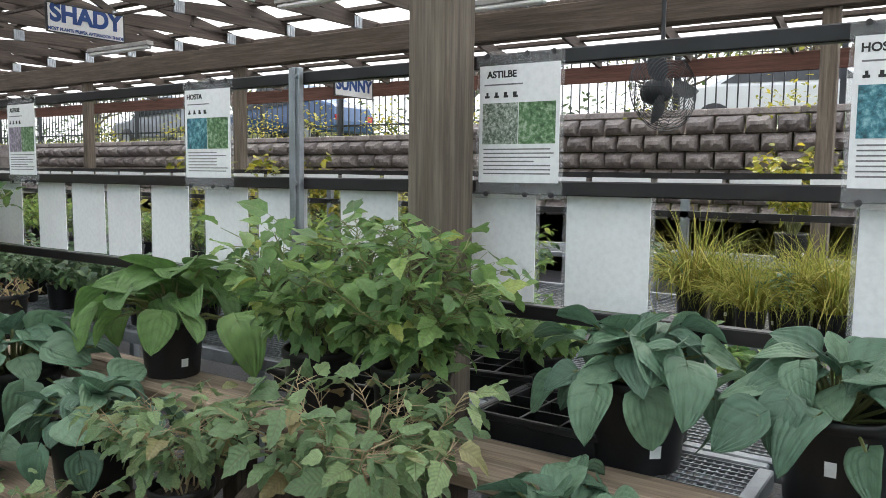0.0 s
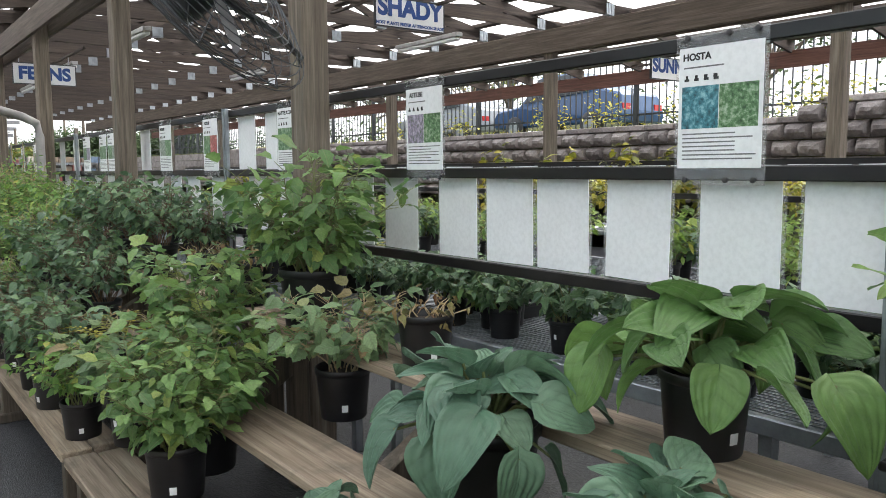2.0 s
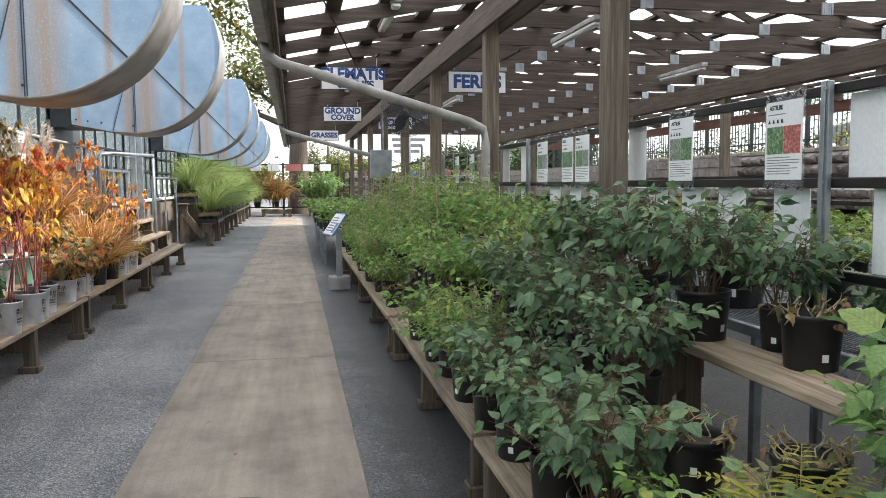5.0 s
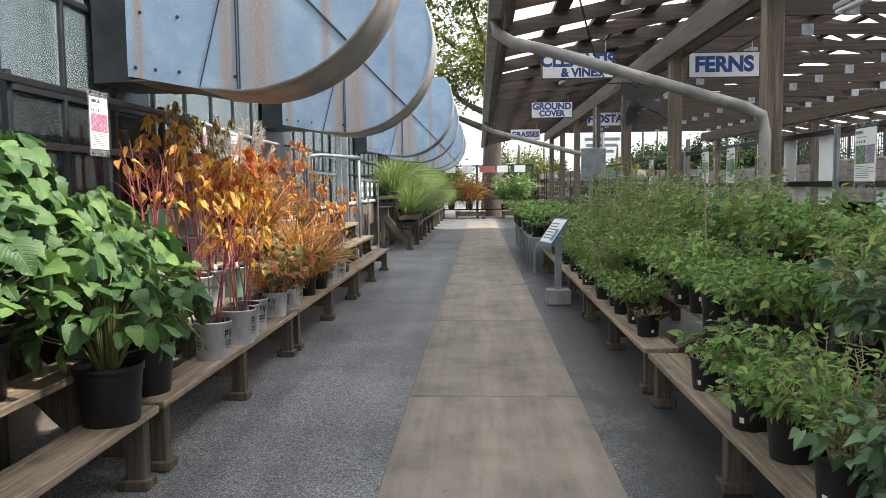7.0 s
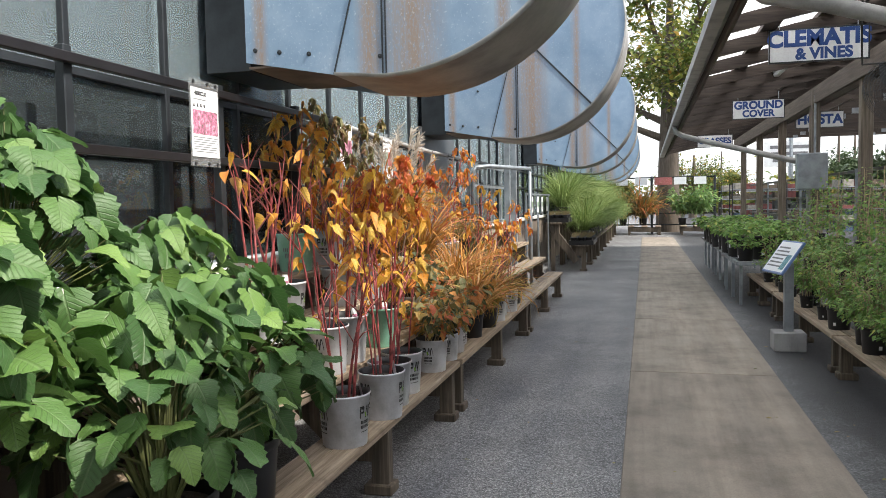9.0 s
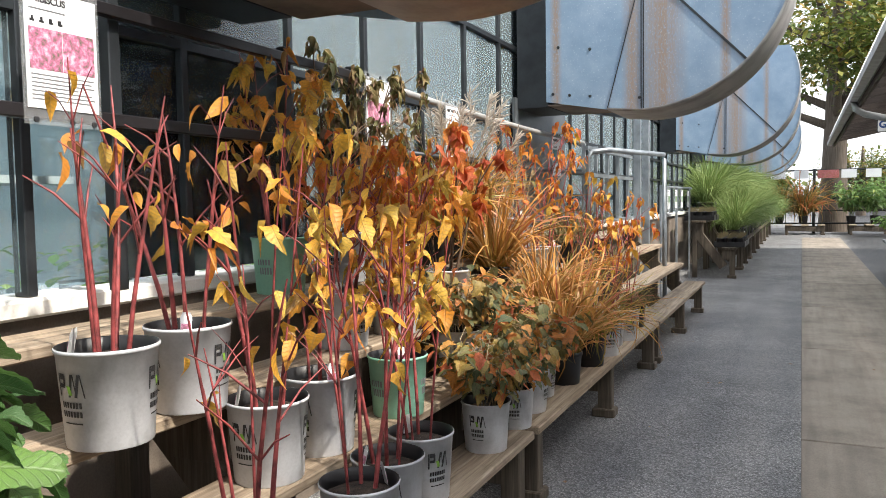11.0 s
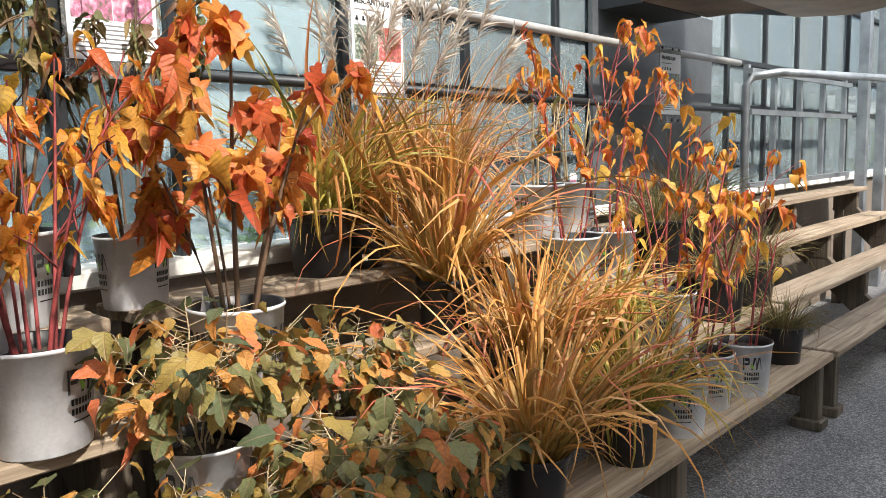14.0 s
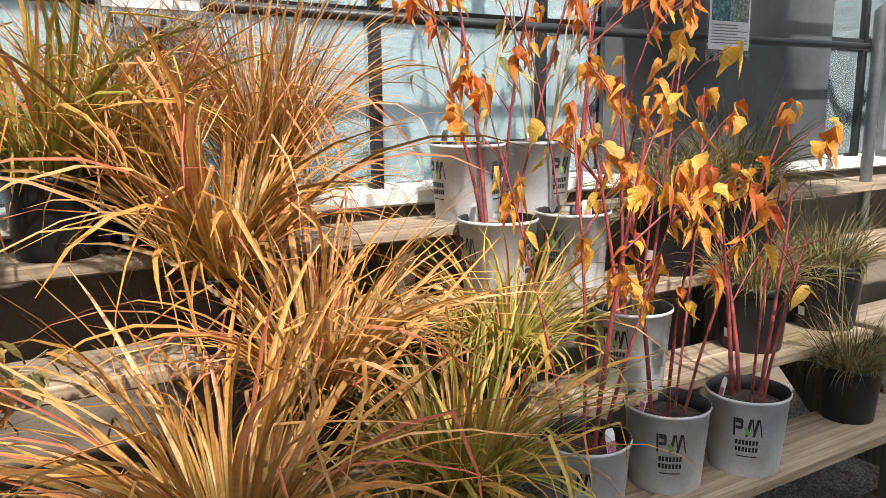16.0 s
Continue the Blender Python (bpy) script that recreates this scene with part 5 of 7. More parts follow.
def make_pot(kind, r, h):
    """Meshes of a pot: body, soil, print."""
    mat = {"black": M_POT, "white": M_POTW, "mint": M_POTG}[kind]
    body = Build().lathe(pot_profile(r, h, kind != "black"), 28).lathe([(0.001, 0.002), (r * 0.8, 0.002)], 28)
    if kind != "black":
        for k in range(14):
            a = 2 * math.pi * k / 14
            body.box(r * 0.79, r * 0.825, -0.012, 0.012, 0.0, 0.012, pose(0, 0, 0, 0, 0, math.degrees(a)))
    out = {"pot": body.mesh("pot", mat, True)}
    if kind != "black":
        out["liner"] = Build().lathe([(r * 0.992, h * 1.002), (r * 0.945, h * 0.992), (r * 0.926, h * 0.8)], 28).mesh("liner", M_POT, True)
    out.update({"soil": Build().lathe([(r * 0.935, h * 0.80), (r * 0.6, h * 0.875), (0.001, h * 0.885)], 20).mesh("soil", M_SOIL)})
    pr = Build()
    r_of = lambda z: r * ((0.84 + 0.135 * z / (h * 0.95)) if kind != "black" else (0.82 + 0.13 * z / (h * 0.86))) + 0.0012
    if kind == "white":
        for a0, a1, z0, z1, lean in ((-0.36, -0.31, 0.55, 0.78, 0), (-0.30, -0.14, 0.72, 0.78, 0), (-0.30, -0.14, 0.64, 0.68, 0), (-0.18, -0.12, 0.66, 0.76, 0), (0.03, 0.10, 0.55, 0.78, -0.09), (0.08, 0.11, 0.55, 0.78, 0.07), (0.20, 0.27, 0.55, 0.78, -0.09), (0.25, 0.28, 0.55, 0.78, 0.09)):
            patch(pr, r_of, a0, a1, z0 * h, z1 * h, 3, lean)
        for row, z0, z1 in ((0, 0.44, 0.50), (1, 0.35, 0.41)):
            for q in range(7):
                patch(pr, r_of, -0.30 + 0.085 * q, -0.24 + 0.085 * q, z0 * h, z1 * h, 1)
        patch(pr, r_of, -0.26, 0.26, 0.28 * h, 0.295 * h)
        out["lettering"] = pr.mesh("lettering", M_INK)
        lf = Build()
        patch(lf, r_of, -0.10, 0.0, 0.57 * h, 0.66 * h, 3, 0.06)
        out["logo_leaf"] = lf.mesh("logo_leaf", paint("printed green", (0.22, 0.42, 0.06), 0.5))
    elif kind == "mint":
        for a0, a1, z0, z1 in ((-0.3, 0.3, 0.52, 0.62), (-0.22, 0.35, 0.36, 0.48)):
            for q in range(5):
                w = (a1 - a0) / 5
                patch(pr, r_of, a0 + w * q, a0 + w * (q + 0.62), z0 * h, z1 * h, 2)
        out["lettering"] = pr.mesh("lettering", M_GREYINK)
    else:
        patch(pr, r_of, -1.3, -1.05, 0.2 * h, 0.34 * h)
        patch(pr, r_of, 2.2, 2.4, 0.45 * h, 0.6 * h)
        out["sticker"] = pr.mesh("sticker", M_PAPER)
    return out


POTS = {"black": (make_pot("black", 0.112, 0.205), 0.205), "big": (make_pot("black", 0.15, 0.26), 0.26), "white": (make_pot("white", 0.136, 0.27), 0.27), "mint": (make_pot("mint", 0.136, 0.27), 0.27), "small": (make_pot("black", 0.085, 0.15), 0.15)}
POT_WORDS = {"black": "a black pot", "big": "a large black pot", "white": "a white pot", "mint": "a mint-green pot", "small": "a small pot"}
TAG = Build().add([(-0.016, 0, 0), (0.016, 0, 0), (0.018, 0, 0.07), (0.012, 0, 0.085), (-0.012, 0, 0.085), (-0.018, 0, 0.07)], [(0, 1, 2, 3, 4, 5)]).box(-0.016, 0.016, -0.0015, 0.0, 0.0, 0.07).mesh("plant_tag", M_WHITE)
TAGP = Build().box(-0.015, 0.015, -0.003, -0.002, 0.012, 0.05).mesh("tag_photo", P_PINK)


def plant(name, label, pot, tag=False):
    t = thing(name, label + " in " + POT_WORDS[pot], "potted plant", name.replace("_", " ") + "s")
    meshes, h = POTS[pot]
    p = part("pot", meshes["pot"], t)
    for k in meshes:
        if k not in ("pot", "soil"):
            for turn in (0, 120, 240) if k in ("lettering", "logo_leaf") else (0,):
                part(k, meshes[k], p, {"lettering": "printed dark logo and lines", "logo_leaf": "printed green leaf", "liner": "black inside of the pot"}.get(k, "white price sticker"), pose(0, 0, 0, 0, 0, turn))
    part("soil", meshes["soil"], t)
    if tag:
        g = part("plant_tag", TAG, t, "white and pink plant tag", pose(0.05, -0.09, h * 0.86, -12, 0, 20))
        part("tag_photo", TAGP, g)
    return t, h


def stems_and_leaves(n, height, spread, shape, size, per, up=0.5, start=0.35, stem_r=0.004, base=0.04, width=1.0, droop=0.0, bend=0.5, top=1.0, twig=0.0):
    """Stems that rise from the pot with leaves along them. Returns two Builds."""
    st, lv = Build(), Build()
    places = []
    for k in range(n):
        yaw = 2.4 * k + rnd(-0.3, 0.3)
        lean = spread * math.sqrt((k + 0.5) / n) * rnd(0.7, 1.15)
        h = height * rnd(0.72, 1.06) * (1 - 0.25 * (lean / max(spread, 0.01)) ** 2)
        p0 = np.array((base * math.cos(yaw), base * math.sin(yaw), -0.02))
        pts = []
        for q in np.linspace(0, 1, 6):
            rr = lean * (q ** (1 + bend))
            pts.append(p0 + np.array((rr * math.cos(yaw) + 0.012 * math.sin(9 * q + k), rr * math.sin(yaw) + 0.012 * math.cos(8 * q + k), h * q - droop * h * q ** 3)))
        st.tube(pts, [stem_r, stem_r * 0.9, stem_r * 0.8, stem_r * 0.65, stem_r * 0.5, stem_r * 0.3], 4, False)
        for j in range(per):
            q = start + (top - start) * (j + rnd(0, 0.9)) / per
            i = min(4, int(q * 5))
            f = q * 5 - i
            p = pts[i] * (1 - f) + pts[i + 1] * f
            ya = yaw + rnd(-2.2, 2.2)
            pit = rnd(-0.95, 0.45) + up * (q - 0.5)
            d = unit(ya, pit)
            if twig:
                e = p + unit(ya, rnd(0.0, 0.7)) * twig * rnd(0.4, 1)
                st.tube([p, e], [stem_r * 0.4, stem_r * 0.2], 3, False)
                p = e
            places.append((p + d * 0.01, d, np.array((rnd(-0.75, 0.75), rnd(-0.75, 0.75), 1)), size * rnd(0.5, 1.25), width * rnd(0.85, 1.15)))
    lv.scatter(shape, places)
    return st, lv


def leafy(name, label, pot, mat_leaf, mat_stem, tag=False, **kw):
    t, h = plant(name, label, pot, tag)
    st, lv = stems_and_leaves(**kw)
    tagged(part("stem_cluster", st.mesh("stem_cluster", mat_stem), t, m=pose(0, 0, h * 0.87)), kind="stuff")
    f = part("foliage", lv.mesh("foliage", mat_leaf, True), t, m=pose(0, 0, h * 0.87))
    tagged(f, kind="stuff")
    return t


HOSTA_LEAVES = [[Build().add(*ribbed(w, d, c), ribbed(w, d, c)[0]).mesh("leaf", m, True) for w, d, c in ((1.02, 0.3, 0.4), (0.95, 0.5, 0.5), (1.08, 0.16, 0.3), (0.98, 0.7, 0.35))] for m in (L_HOSTA, L_HOSTAG)]


def hosta(green, n, size, pot, label):
    t, h = plant("hosta", label, pot)
    st = Build()
    for k in range(n):
        ring = k / n
        yaw = 2.4 * k + rnd(-0.25, 0.25)
        pit = 1.35 - 1.35 * ring + rnd(-0.2, 0.2)
        ln = size * (0.75 + 0.75 * ring) * rnd(0.7, 1.15)
        tip = unit(yaw, pit) * ln
        a = np.array((0.02 * math.cos(yaw), 0.02 * math.sin(yaw), 0))
        st.tube([a, a * 0.5 + tip * 0.5 + np.array((0, 0, 0.03)), tip], [0.006, 0.005, 0.004], 5, False)
        lp = max(-1.25, pit - rnd(0.35, 1.35))
        d = Vector(unit(yaw + rnd(-0.7, 0.7), lp))
        q = d.to_track_quat("Y", "Z").to_matrix().to_4x4()
        sc = size * rnd(0.48, 0.80)
        part("leaf", HOSTA_LEAVES[green][k % 4], t, m=Matrix.Translation((tip[0], tip[1], tip[2] + h * 0.87)) @ q @ pose(0, 0, 0, 0, rnd(-38, 38), 0) @ Matrix.Scale(sc, 4))
    tagged(part("stem_cluster", st.mesh("stem_cluster", M_STEM), t, m=pose(0, 0, h * 0.87)), kind="stuff")
    return t


def grass(name, label, pot, mat, n, height, spread, width=0.006, stiff=1.6, plumes=0):
    """A tussock of arching, folded blades; some are bent over or broken."""
    t, h = plant(name, label, pot)
    b = Build()
    for k in range(n):
        yaw, r0 = rnd(0, 6.283), 0.085 * math.sqrt(rnd(0, 1))
        loose = rnd(0, 1) ** 0.7
        pit = 1.53 - 0.95 * loose * spread / height
        ln = height * (rnd(0.75, 1.25) if rnd(0, 1) < 0.6 else rnd(0.3, 0.8))
        arch = rnd(0.1, 0.9) + rnd(0.5, 2.4) * loose * stiff / 1.6
        kink = random.choice((3, 4, 5)) if rnd(0, 1) < 0.24 else 99
        side = np.array((-math.sin(yaw), math.cos(yaw), 0))
        c = np.array((r0 * math.cos(yaw), r0 * math.sin(yaw), 0.0))
        sway, v, lf = rnd(-1.5, 1.5), [], []
        ww = width * (0.5 + 1.1 * rnd(0, 1) ** 1.6)
        twist = rnd(-1.2, 1.2)
        for i in range(8):
            q = i / 7
            w = ww * (0.75 + 0.5 * q) * (1 - 0.96 * q ** 2.4)
            d = unit(yaw + sway * q * q, pit - arch * q ** 1.4 - (1.2 if i >= kink else 0))
            up = np.cross(side, d)
            s2 = side * math.cos(twist * q) + up * math.sin(twist * q)
            v += [c - s2 * w / 2, c - up * 0.28 * w, c + s2 * w / 2]
            lf += [(-0.2, q, 0), (0, q, 0), (0.2, q, 0)]
            c = c + d * ln / 7
        b.add(v, [f for i in range(7) for f in ((3 * i, 3 * i + 1, 3 * i + 4, 3 * i + 3), (3 * i + 1, 3 * i + 2, 3 * i + 5, 3 * i + 4))], lf)
    tagged(part("grass_tuft", b.mesh("grass_tuft", mat), t, m=pose(0, 0, h * 0.87)), kind="stuff")
    for k in range(plumes):
        yaw = 2.4 * k + rnd(-0.4, 0.4)
        e = unit(yaw, rnd(1.1, 1.42)) * height * rnd(1.05, 1.4)
        st = Build().tube([(0, 0, 0), e * 0.55, e], 0.002, 4, False)
        st.scatter(blade(3, 0.10, 0.3, 0.35), [(e * (0.80 + 0.22 * j / 46), unit(yaw + rnd(-1.0, 1.0), rnd(0.3, 1.3)), (rnd(-1, 1), rnd(-1, 1), 0.3), rnd(0.05, 0.12), 1) for j in range(46)])
        part("plume", st.mesh("plume", L_PLUME), t, "silvery seed plume", pose(0, 0, h * 0.87))
    return t


def red_stems(name, label, pot, mat, n, height, leaves, shape=HANG, size=0.11, tag=True, mat_stem=None):
    """Upright red stems with a few hanging leaves near their tops."""
    t, h = plant(name, label, pot, tag)
    st, pl = Build(), []
    for k in range(n):
        yaw = 2.4 * k + rnd(-0.4, 0.4)
        lean, hh = rnd(0.06, 0.30) * height, height * rnd(0.7, 1.05)
        b0 = np.array((0.05 * math.cos(yaw), 0.05 * math.sin(yaw), -0.02))
        pts = [b0 + np.array((lean * q ** 1.2 * math.cos(yaw + 0.3 * q), lean * q ** 1.2 * math.sin(yaw + 0.3 * q), hh * q)) for q in np.linspace(0, 1, 6)]
        r = rnd(0.0045, 0.0085)
        st.tube(pts, [r, r * 0.95, r * 0.85, r * 0.7, r * 0.55, r * 0.3], 6, False)
        ends = [pts[5]]
        for j in range(3):
            i = random.choice((2, 3, 4))
            e = pts[i] + unit(yaw + rnd(-2, 2), rnd(0.5, 1.1)) * rnd(0.12, 0.28)
            st.tube([pts[i], (pts[i] + e) / 2 + np.array((0, 0, 0.015)), e], [r * 0.5, r * 0.4, r * 0.2], 4, False)
            ends.append(e)
        for j in range(leaves):
            e = random.choice(ends) if rnd(0, 1) < 0.8 else pts[random.choice((3, 4))]
            d = unit(rnd(0, 6.28), rnd(-1.3, -0.1))
            pl.append((e + unit(rnd(0, 6.28), 0) * 0.01 + np.array((0, 0, rnd(-0.06, 0.02))), d, np.array((rnd(-0.6, 0.6), rnd(-0.6, 0.6), 0.8)), size * rnd(0.55, 1.15), rnd(0.8, 1.1)))
    tagged(part("stem_cluster", st.mesh("stem_cluster", mat_stem or M_STEMRED, True), t, "", pose(0, 0, h * 0.87)), kind="stuff")
    if pl:
        tagged(part("foliage", Build().scatter(shape, pl).mesh("foliage", mat, True), t, m=pose(0, 0, h * 0.87)), kind="stuff")
    return t


def fern(name, label, pot, mat, n, length):
    t, h = plant(name, label, pot)
    b = Build()
    pl = []
    for k in range(n):
        yaw, pit = 2.4 * k + rnd(-0.3, 0.3), rnd(0.5, 1.2)
        prev = np.zeros(3)
        for j in range(12):
            q = (j + 1) / 12
            p = unit(yaw, pit) * length * q + np.array((0, 0, -0.35 * length * q ** 2.5))
            b.tube([prev, p], 0.0018, 3, False)
            prev = p
            if j > 2:
                for s in (-1, 1):
                    pl.append((p, unit(yaw + s * 1.25, 0.1), (0, 0, 1), length * 0.30 * (1.1 - q), 0.6))
    b.scatter(blade(3, 0.45, 0.15, 0.1), pl)
    tagged(part("frond_cluster", b.mesh("frond_cluster", mat), t, m=pose(0, 0, h * 0.87)), kind="stuff")
    return t


def put(first, spots):
    """Moves the first of a kind to the first spot and copies it to the others; spots: x, y, z, turn, scale."""
    for k, (x, y, z, a, s) in enumerate(spots):
        m = pose(x, y, z, 0, 0, a) @ Matrix.Scale(s, 4)
        if k == 0:
            first.matrix_basis = m
        else:
            copy_thing(first, m)


# -- shade house side: y and z of the three steps
A1, A2, A3 = (0.86, 0.36), (1.29, 0.61), (1.72, 0.87)
put(hosta(0, 44, 0.185, "big", "blue-green ribbed hosta"), [(-0.70, 1.97, 0.85, 20, 0.92), (-0.22, 1.97, 0.85, 140, 0.98), (-0.72, 1.55, 0.62, 70, 0.82), (-0.25, 1.5, 0.62, 200, 0.85), (-2.2, 1.32, 0.61, 310, 0.95), (-2.88, 1.42, 0.61, 10, 1.22), (-2.68, 1.0, 0.36, 250, 1.05), (-3.15, 1.05, 0.36, 100, 0.8), (0.35, *A2, 30, 1.0), (0.4, 1.97, 0.85, 80, 1.0)])
put(hosta(1, 40, 0.205, "black", "large green hosta with arching leaves"), [(-2.40, 1.76, 0.87, 55, 1.05)])
put(leafy("perennial", "bushy green perennial with toothed leaves", "black", L_ASTIL, M_STEM, n=17, height=0.42, spread=0.27, shape=PERENNIAL, size=0.058, per=30, twig=0.09, start=0.22),
    [(-1.27, *A3, 0, 1.05), (-1.62, *A3, 90, 1.0), (-4.42, *A3, 140, 1.3), (-4.7, *A2, 70, 1.05), (-4.35, 1.18, 0.36, 0, 1.1), (-4.15, 0.98, 0.36, 40, 1.0)])
put(leafy("perennial", "pale green perennial with browning leaves", "black", L_HEUCH, M_STEMTAN, n=14, height=0.38, spread=0.26, shape=PERENNIAL, size=0.068, per=24, twig=0.09),
    [(-1.17, 1.40, 0.61, 0, 1.0), (-3.92, 1.58, 0.61, 40, 1.0), (-2.0, 0.98, 0.36, 30, 0.8), (-1.72, 1.28, 0.61, 220, 0.8), (-4.75, 1.0, 0.40, 160, 1.0)])
put(leafy("perennial", "fresh green leafy perennial", "black", L_FRESH, M_STEM, n=18, height=0.42, spread=0.28, shape=OVAL, size=0.056, per=28, twig=0.08),
    [(-8.6, *A1, 20, 1.0), (-9.0, *A2, 60, 1.1), (-9.9, *A2, 10, 0.85), (-8.9, *A3, 200, 1.1), (-9.7, *A3, 150, 1.15), (-10.7, *A2, 30, 1.1), (-11.6, *A2, 110, 1.1), (-12.3, *A3, 220, 1.2), (-10.4, *A3, 20, 1.2), (-5.1, *A1, 50, 0.85), (-2.5, 0.92, 0.36, 50, 0.7), (-1.5, 0.9, 0.36, 130, 0.85)])
put(leafy("dark_perennial", "dark glossy-leaved bushy perennial", "black", L_DARK, M_STEMBR, n=18, height=0.42, spread=0.28, shape=[blade(5, 0.48, 0.25, 0.3), crumple(OVAL, 0.5, 1.0)], size=0.064, per=28, twig=0.08),
    [(-5.7, *A1, 0, 1.0), (-6.15, *A1, 80, 0.95), (-6.65, *A1, 30, 1.0), (-7.1, *A1, 130, 1.0), (-6.35, *A2, 20, 0.9), (-6.9, *A2, 170, 1.1), (-7.5, *A2, 210, 1.1), (-6.6, *A3, 90, 1.1), (-7.2, *A3, 0, 1.15), (-7.9, *A3, 110, 1.15), (-6.3, 1.92, 0.87, 10, 0.9), (-8.0, *A2, 290, 1.1)])
put(leafy("willowy_perennial", "fine-leaved green perennial with straw stems", "black", L_FRESH, M_STEMTAN, n=22, height=0.5, spread=0.24, shape=NARROW, size=0.055, per=28, start=0.25, twig=0.04),
    [(-7.6, *A1, 0, 1.05), (-8.4, *A2, 90, 1.1), (-12.6, *A2, 10, 1.1), (-13.1, *A1, 70, 1.0), (-13.5, *A3, 40, 1.2), (-11.2, *A3, 140, 1.1), (-14.0, *A2, 30, 1.1), (-14.5, *A3, 100, 1.15), (-14.3, *A1, 30, 0.95)])
put(leafy("clematis", "tall green climber on a bamboo cane", "small", L_FRESH, M_STEMTAN, n=7, height=0.85, spread=0.12, shape=OVAL, size=0.055, per=34, start=0.15, twig=0.05),
    [(-10.9, *A3, 0, 1), (-11.7, *A3, 40, 1.05), (-12.9, *A3, 90, 1), (-12.1, *A2, 20, 1), (-13.9, *A3, 10, 1.05), (-14.9, *A2, 130, 1), (-15.4, *A3, 60, 1.1), (-15.8, *A1, 60, 0.9), (-16.2, *A3, 200, 1.1), (-16.4, *A2, 20, 1), (-17.0, *A3, 0, 1.1), (-17.3, *A1, 80, 0.9), (-17.9, *A2, 30, 1), (-18.4, *A3, 70, 1.1), (-19.0, *A2, 10, 1), (-19.5, *A3, 50, 1.1), (-14.9, *A1, 40, 0.9), (-16.8, *A1, 10, 0.9), (-18.6, *A1, 10, 0.9), (-20.4, 0.95, 0.66, 0, .7), (-22.2, 1.2, 0.66, 40, 0.8)])
put(fern("fern", "yellowing fern with brown fronds", "black", L_GOLDBUSH, 9, 0.34), [(-4.9, 1.0, 0.61, 0, 1.0), (-6.3, 2.5, 0.84, 0, 1.2), (-5.4, 2.5, 0.84, 0, 1.2)])
put(fern("fern", "green fern", "black", L_GREENGR, 10, 0.36), [(-6.9, 2.6, 0.84, 60, 1.3), (-7.6, 2.5, 0.84, 30, 1.3), (-8.6, 2.6, 0.84, 30, 1.3), (-9.6, 2.5, 0.84, 30, 1.3)])
put(leafy("trailing_perennial", "light green trailing perennial spilling over its step", "black", L_FRESH, M_STEM, n=26, height=0.40, spread=0.36, shape=[NARROW, OVAL], size=0.05, per=30, start=0.15, twig=0.08, bend=0.2, droop=0.35),
    [(-9.35, 1.18, 0.61, 0, 1.05), (-9.75, 1.2, 0.61, 70, 1.0), (-10.2, 1.18, 0.61, 130, 1.1), (-10.65, 1.2, 0.61, 200, 1.0), (-11.1, 1.2, 0.61, 20, 1.1), (-8.15, 0.88, 0.36, 240, 0.95), (-11.6, 0.9, 0.36, 30, 0.9), (-12.4, 1.2, 0.61, 60, 1.0), (-12.9, 1.2, 0.61, 160, 1.0), (-13.6, 1.22, 0.61, 100, 1.05), (-12.6, 0.9, 0.36, 300, 0.85), (-13.5, 0.9, 0.36, 30, 0.9), (-15.4, 1.2, 0.61, 0, 1.05), (-16.0, 0.95, 0.36, 90, 0.9), (-16.9, 1.25, 0.61, 45, 1.05), (-18.0, 0.95, 0.36, 75, 0.9), (-8.9, 1.75, 0.87, 10, 1.1), (-10.1, 1.75, 0.87, 110, 1.1), (-11.9, 1.78, 0.87, 40, 1.05)])
cane = Build().tube([(0, 0, 0), (0.01, 0.0, 0.95)], 0.006, 5).mesh("bamboo_cane", M_STEMTAN)
for k, x in enumerate((-10.95, -11.7, -12.15, -12.9, -13.9, -14.9, -15.4, -16.2, -17.0, -17.9, -18.4)):
    tagged(part("bamboo_cane", cane, m=pose(x, 1.74 if k % 3 else 1.31, 0.99 if k % 3 else 0.74, rnd(-5, 5), rnd(-5, 5), 0)), "thin tan bamboo cane standing in a pot", "cane", "bamboo canes")
bright = leafy("perennial", "bright light-green perennial behind the card rail", "small", L_LIME, M_STEM, n=14, height=0.30, spread=0.26, shape=[OVAL, NARROW, SAW], size=0.05, per=22, twig=0.05)
put(bright, [(x, 4.35 + 0.42 * (k % 3), 0.75, 61 * k, rnd(0.9, 1.35)) for k, x in enumerate(np.arange(2.7, -12.0, -0.34)) if not -1.8 < x < 0.3])
front = leafy("perennial", "leafy dark perennial under the card rail", "small", L_DARK, M_STEM, n=14, height=0.24, spread=0.2, shape=PERENNIAL, size=0.055, per=18)
put(front, [(x, 2.36 + 0.2 * (k % 2), 0.84, 83 * k, rnd(0.85, 1.15)) for k, x in enumerate(np.arange(-2.3, -6.2, -0.19))])
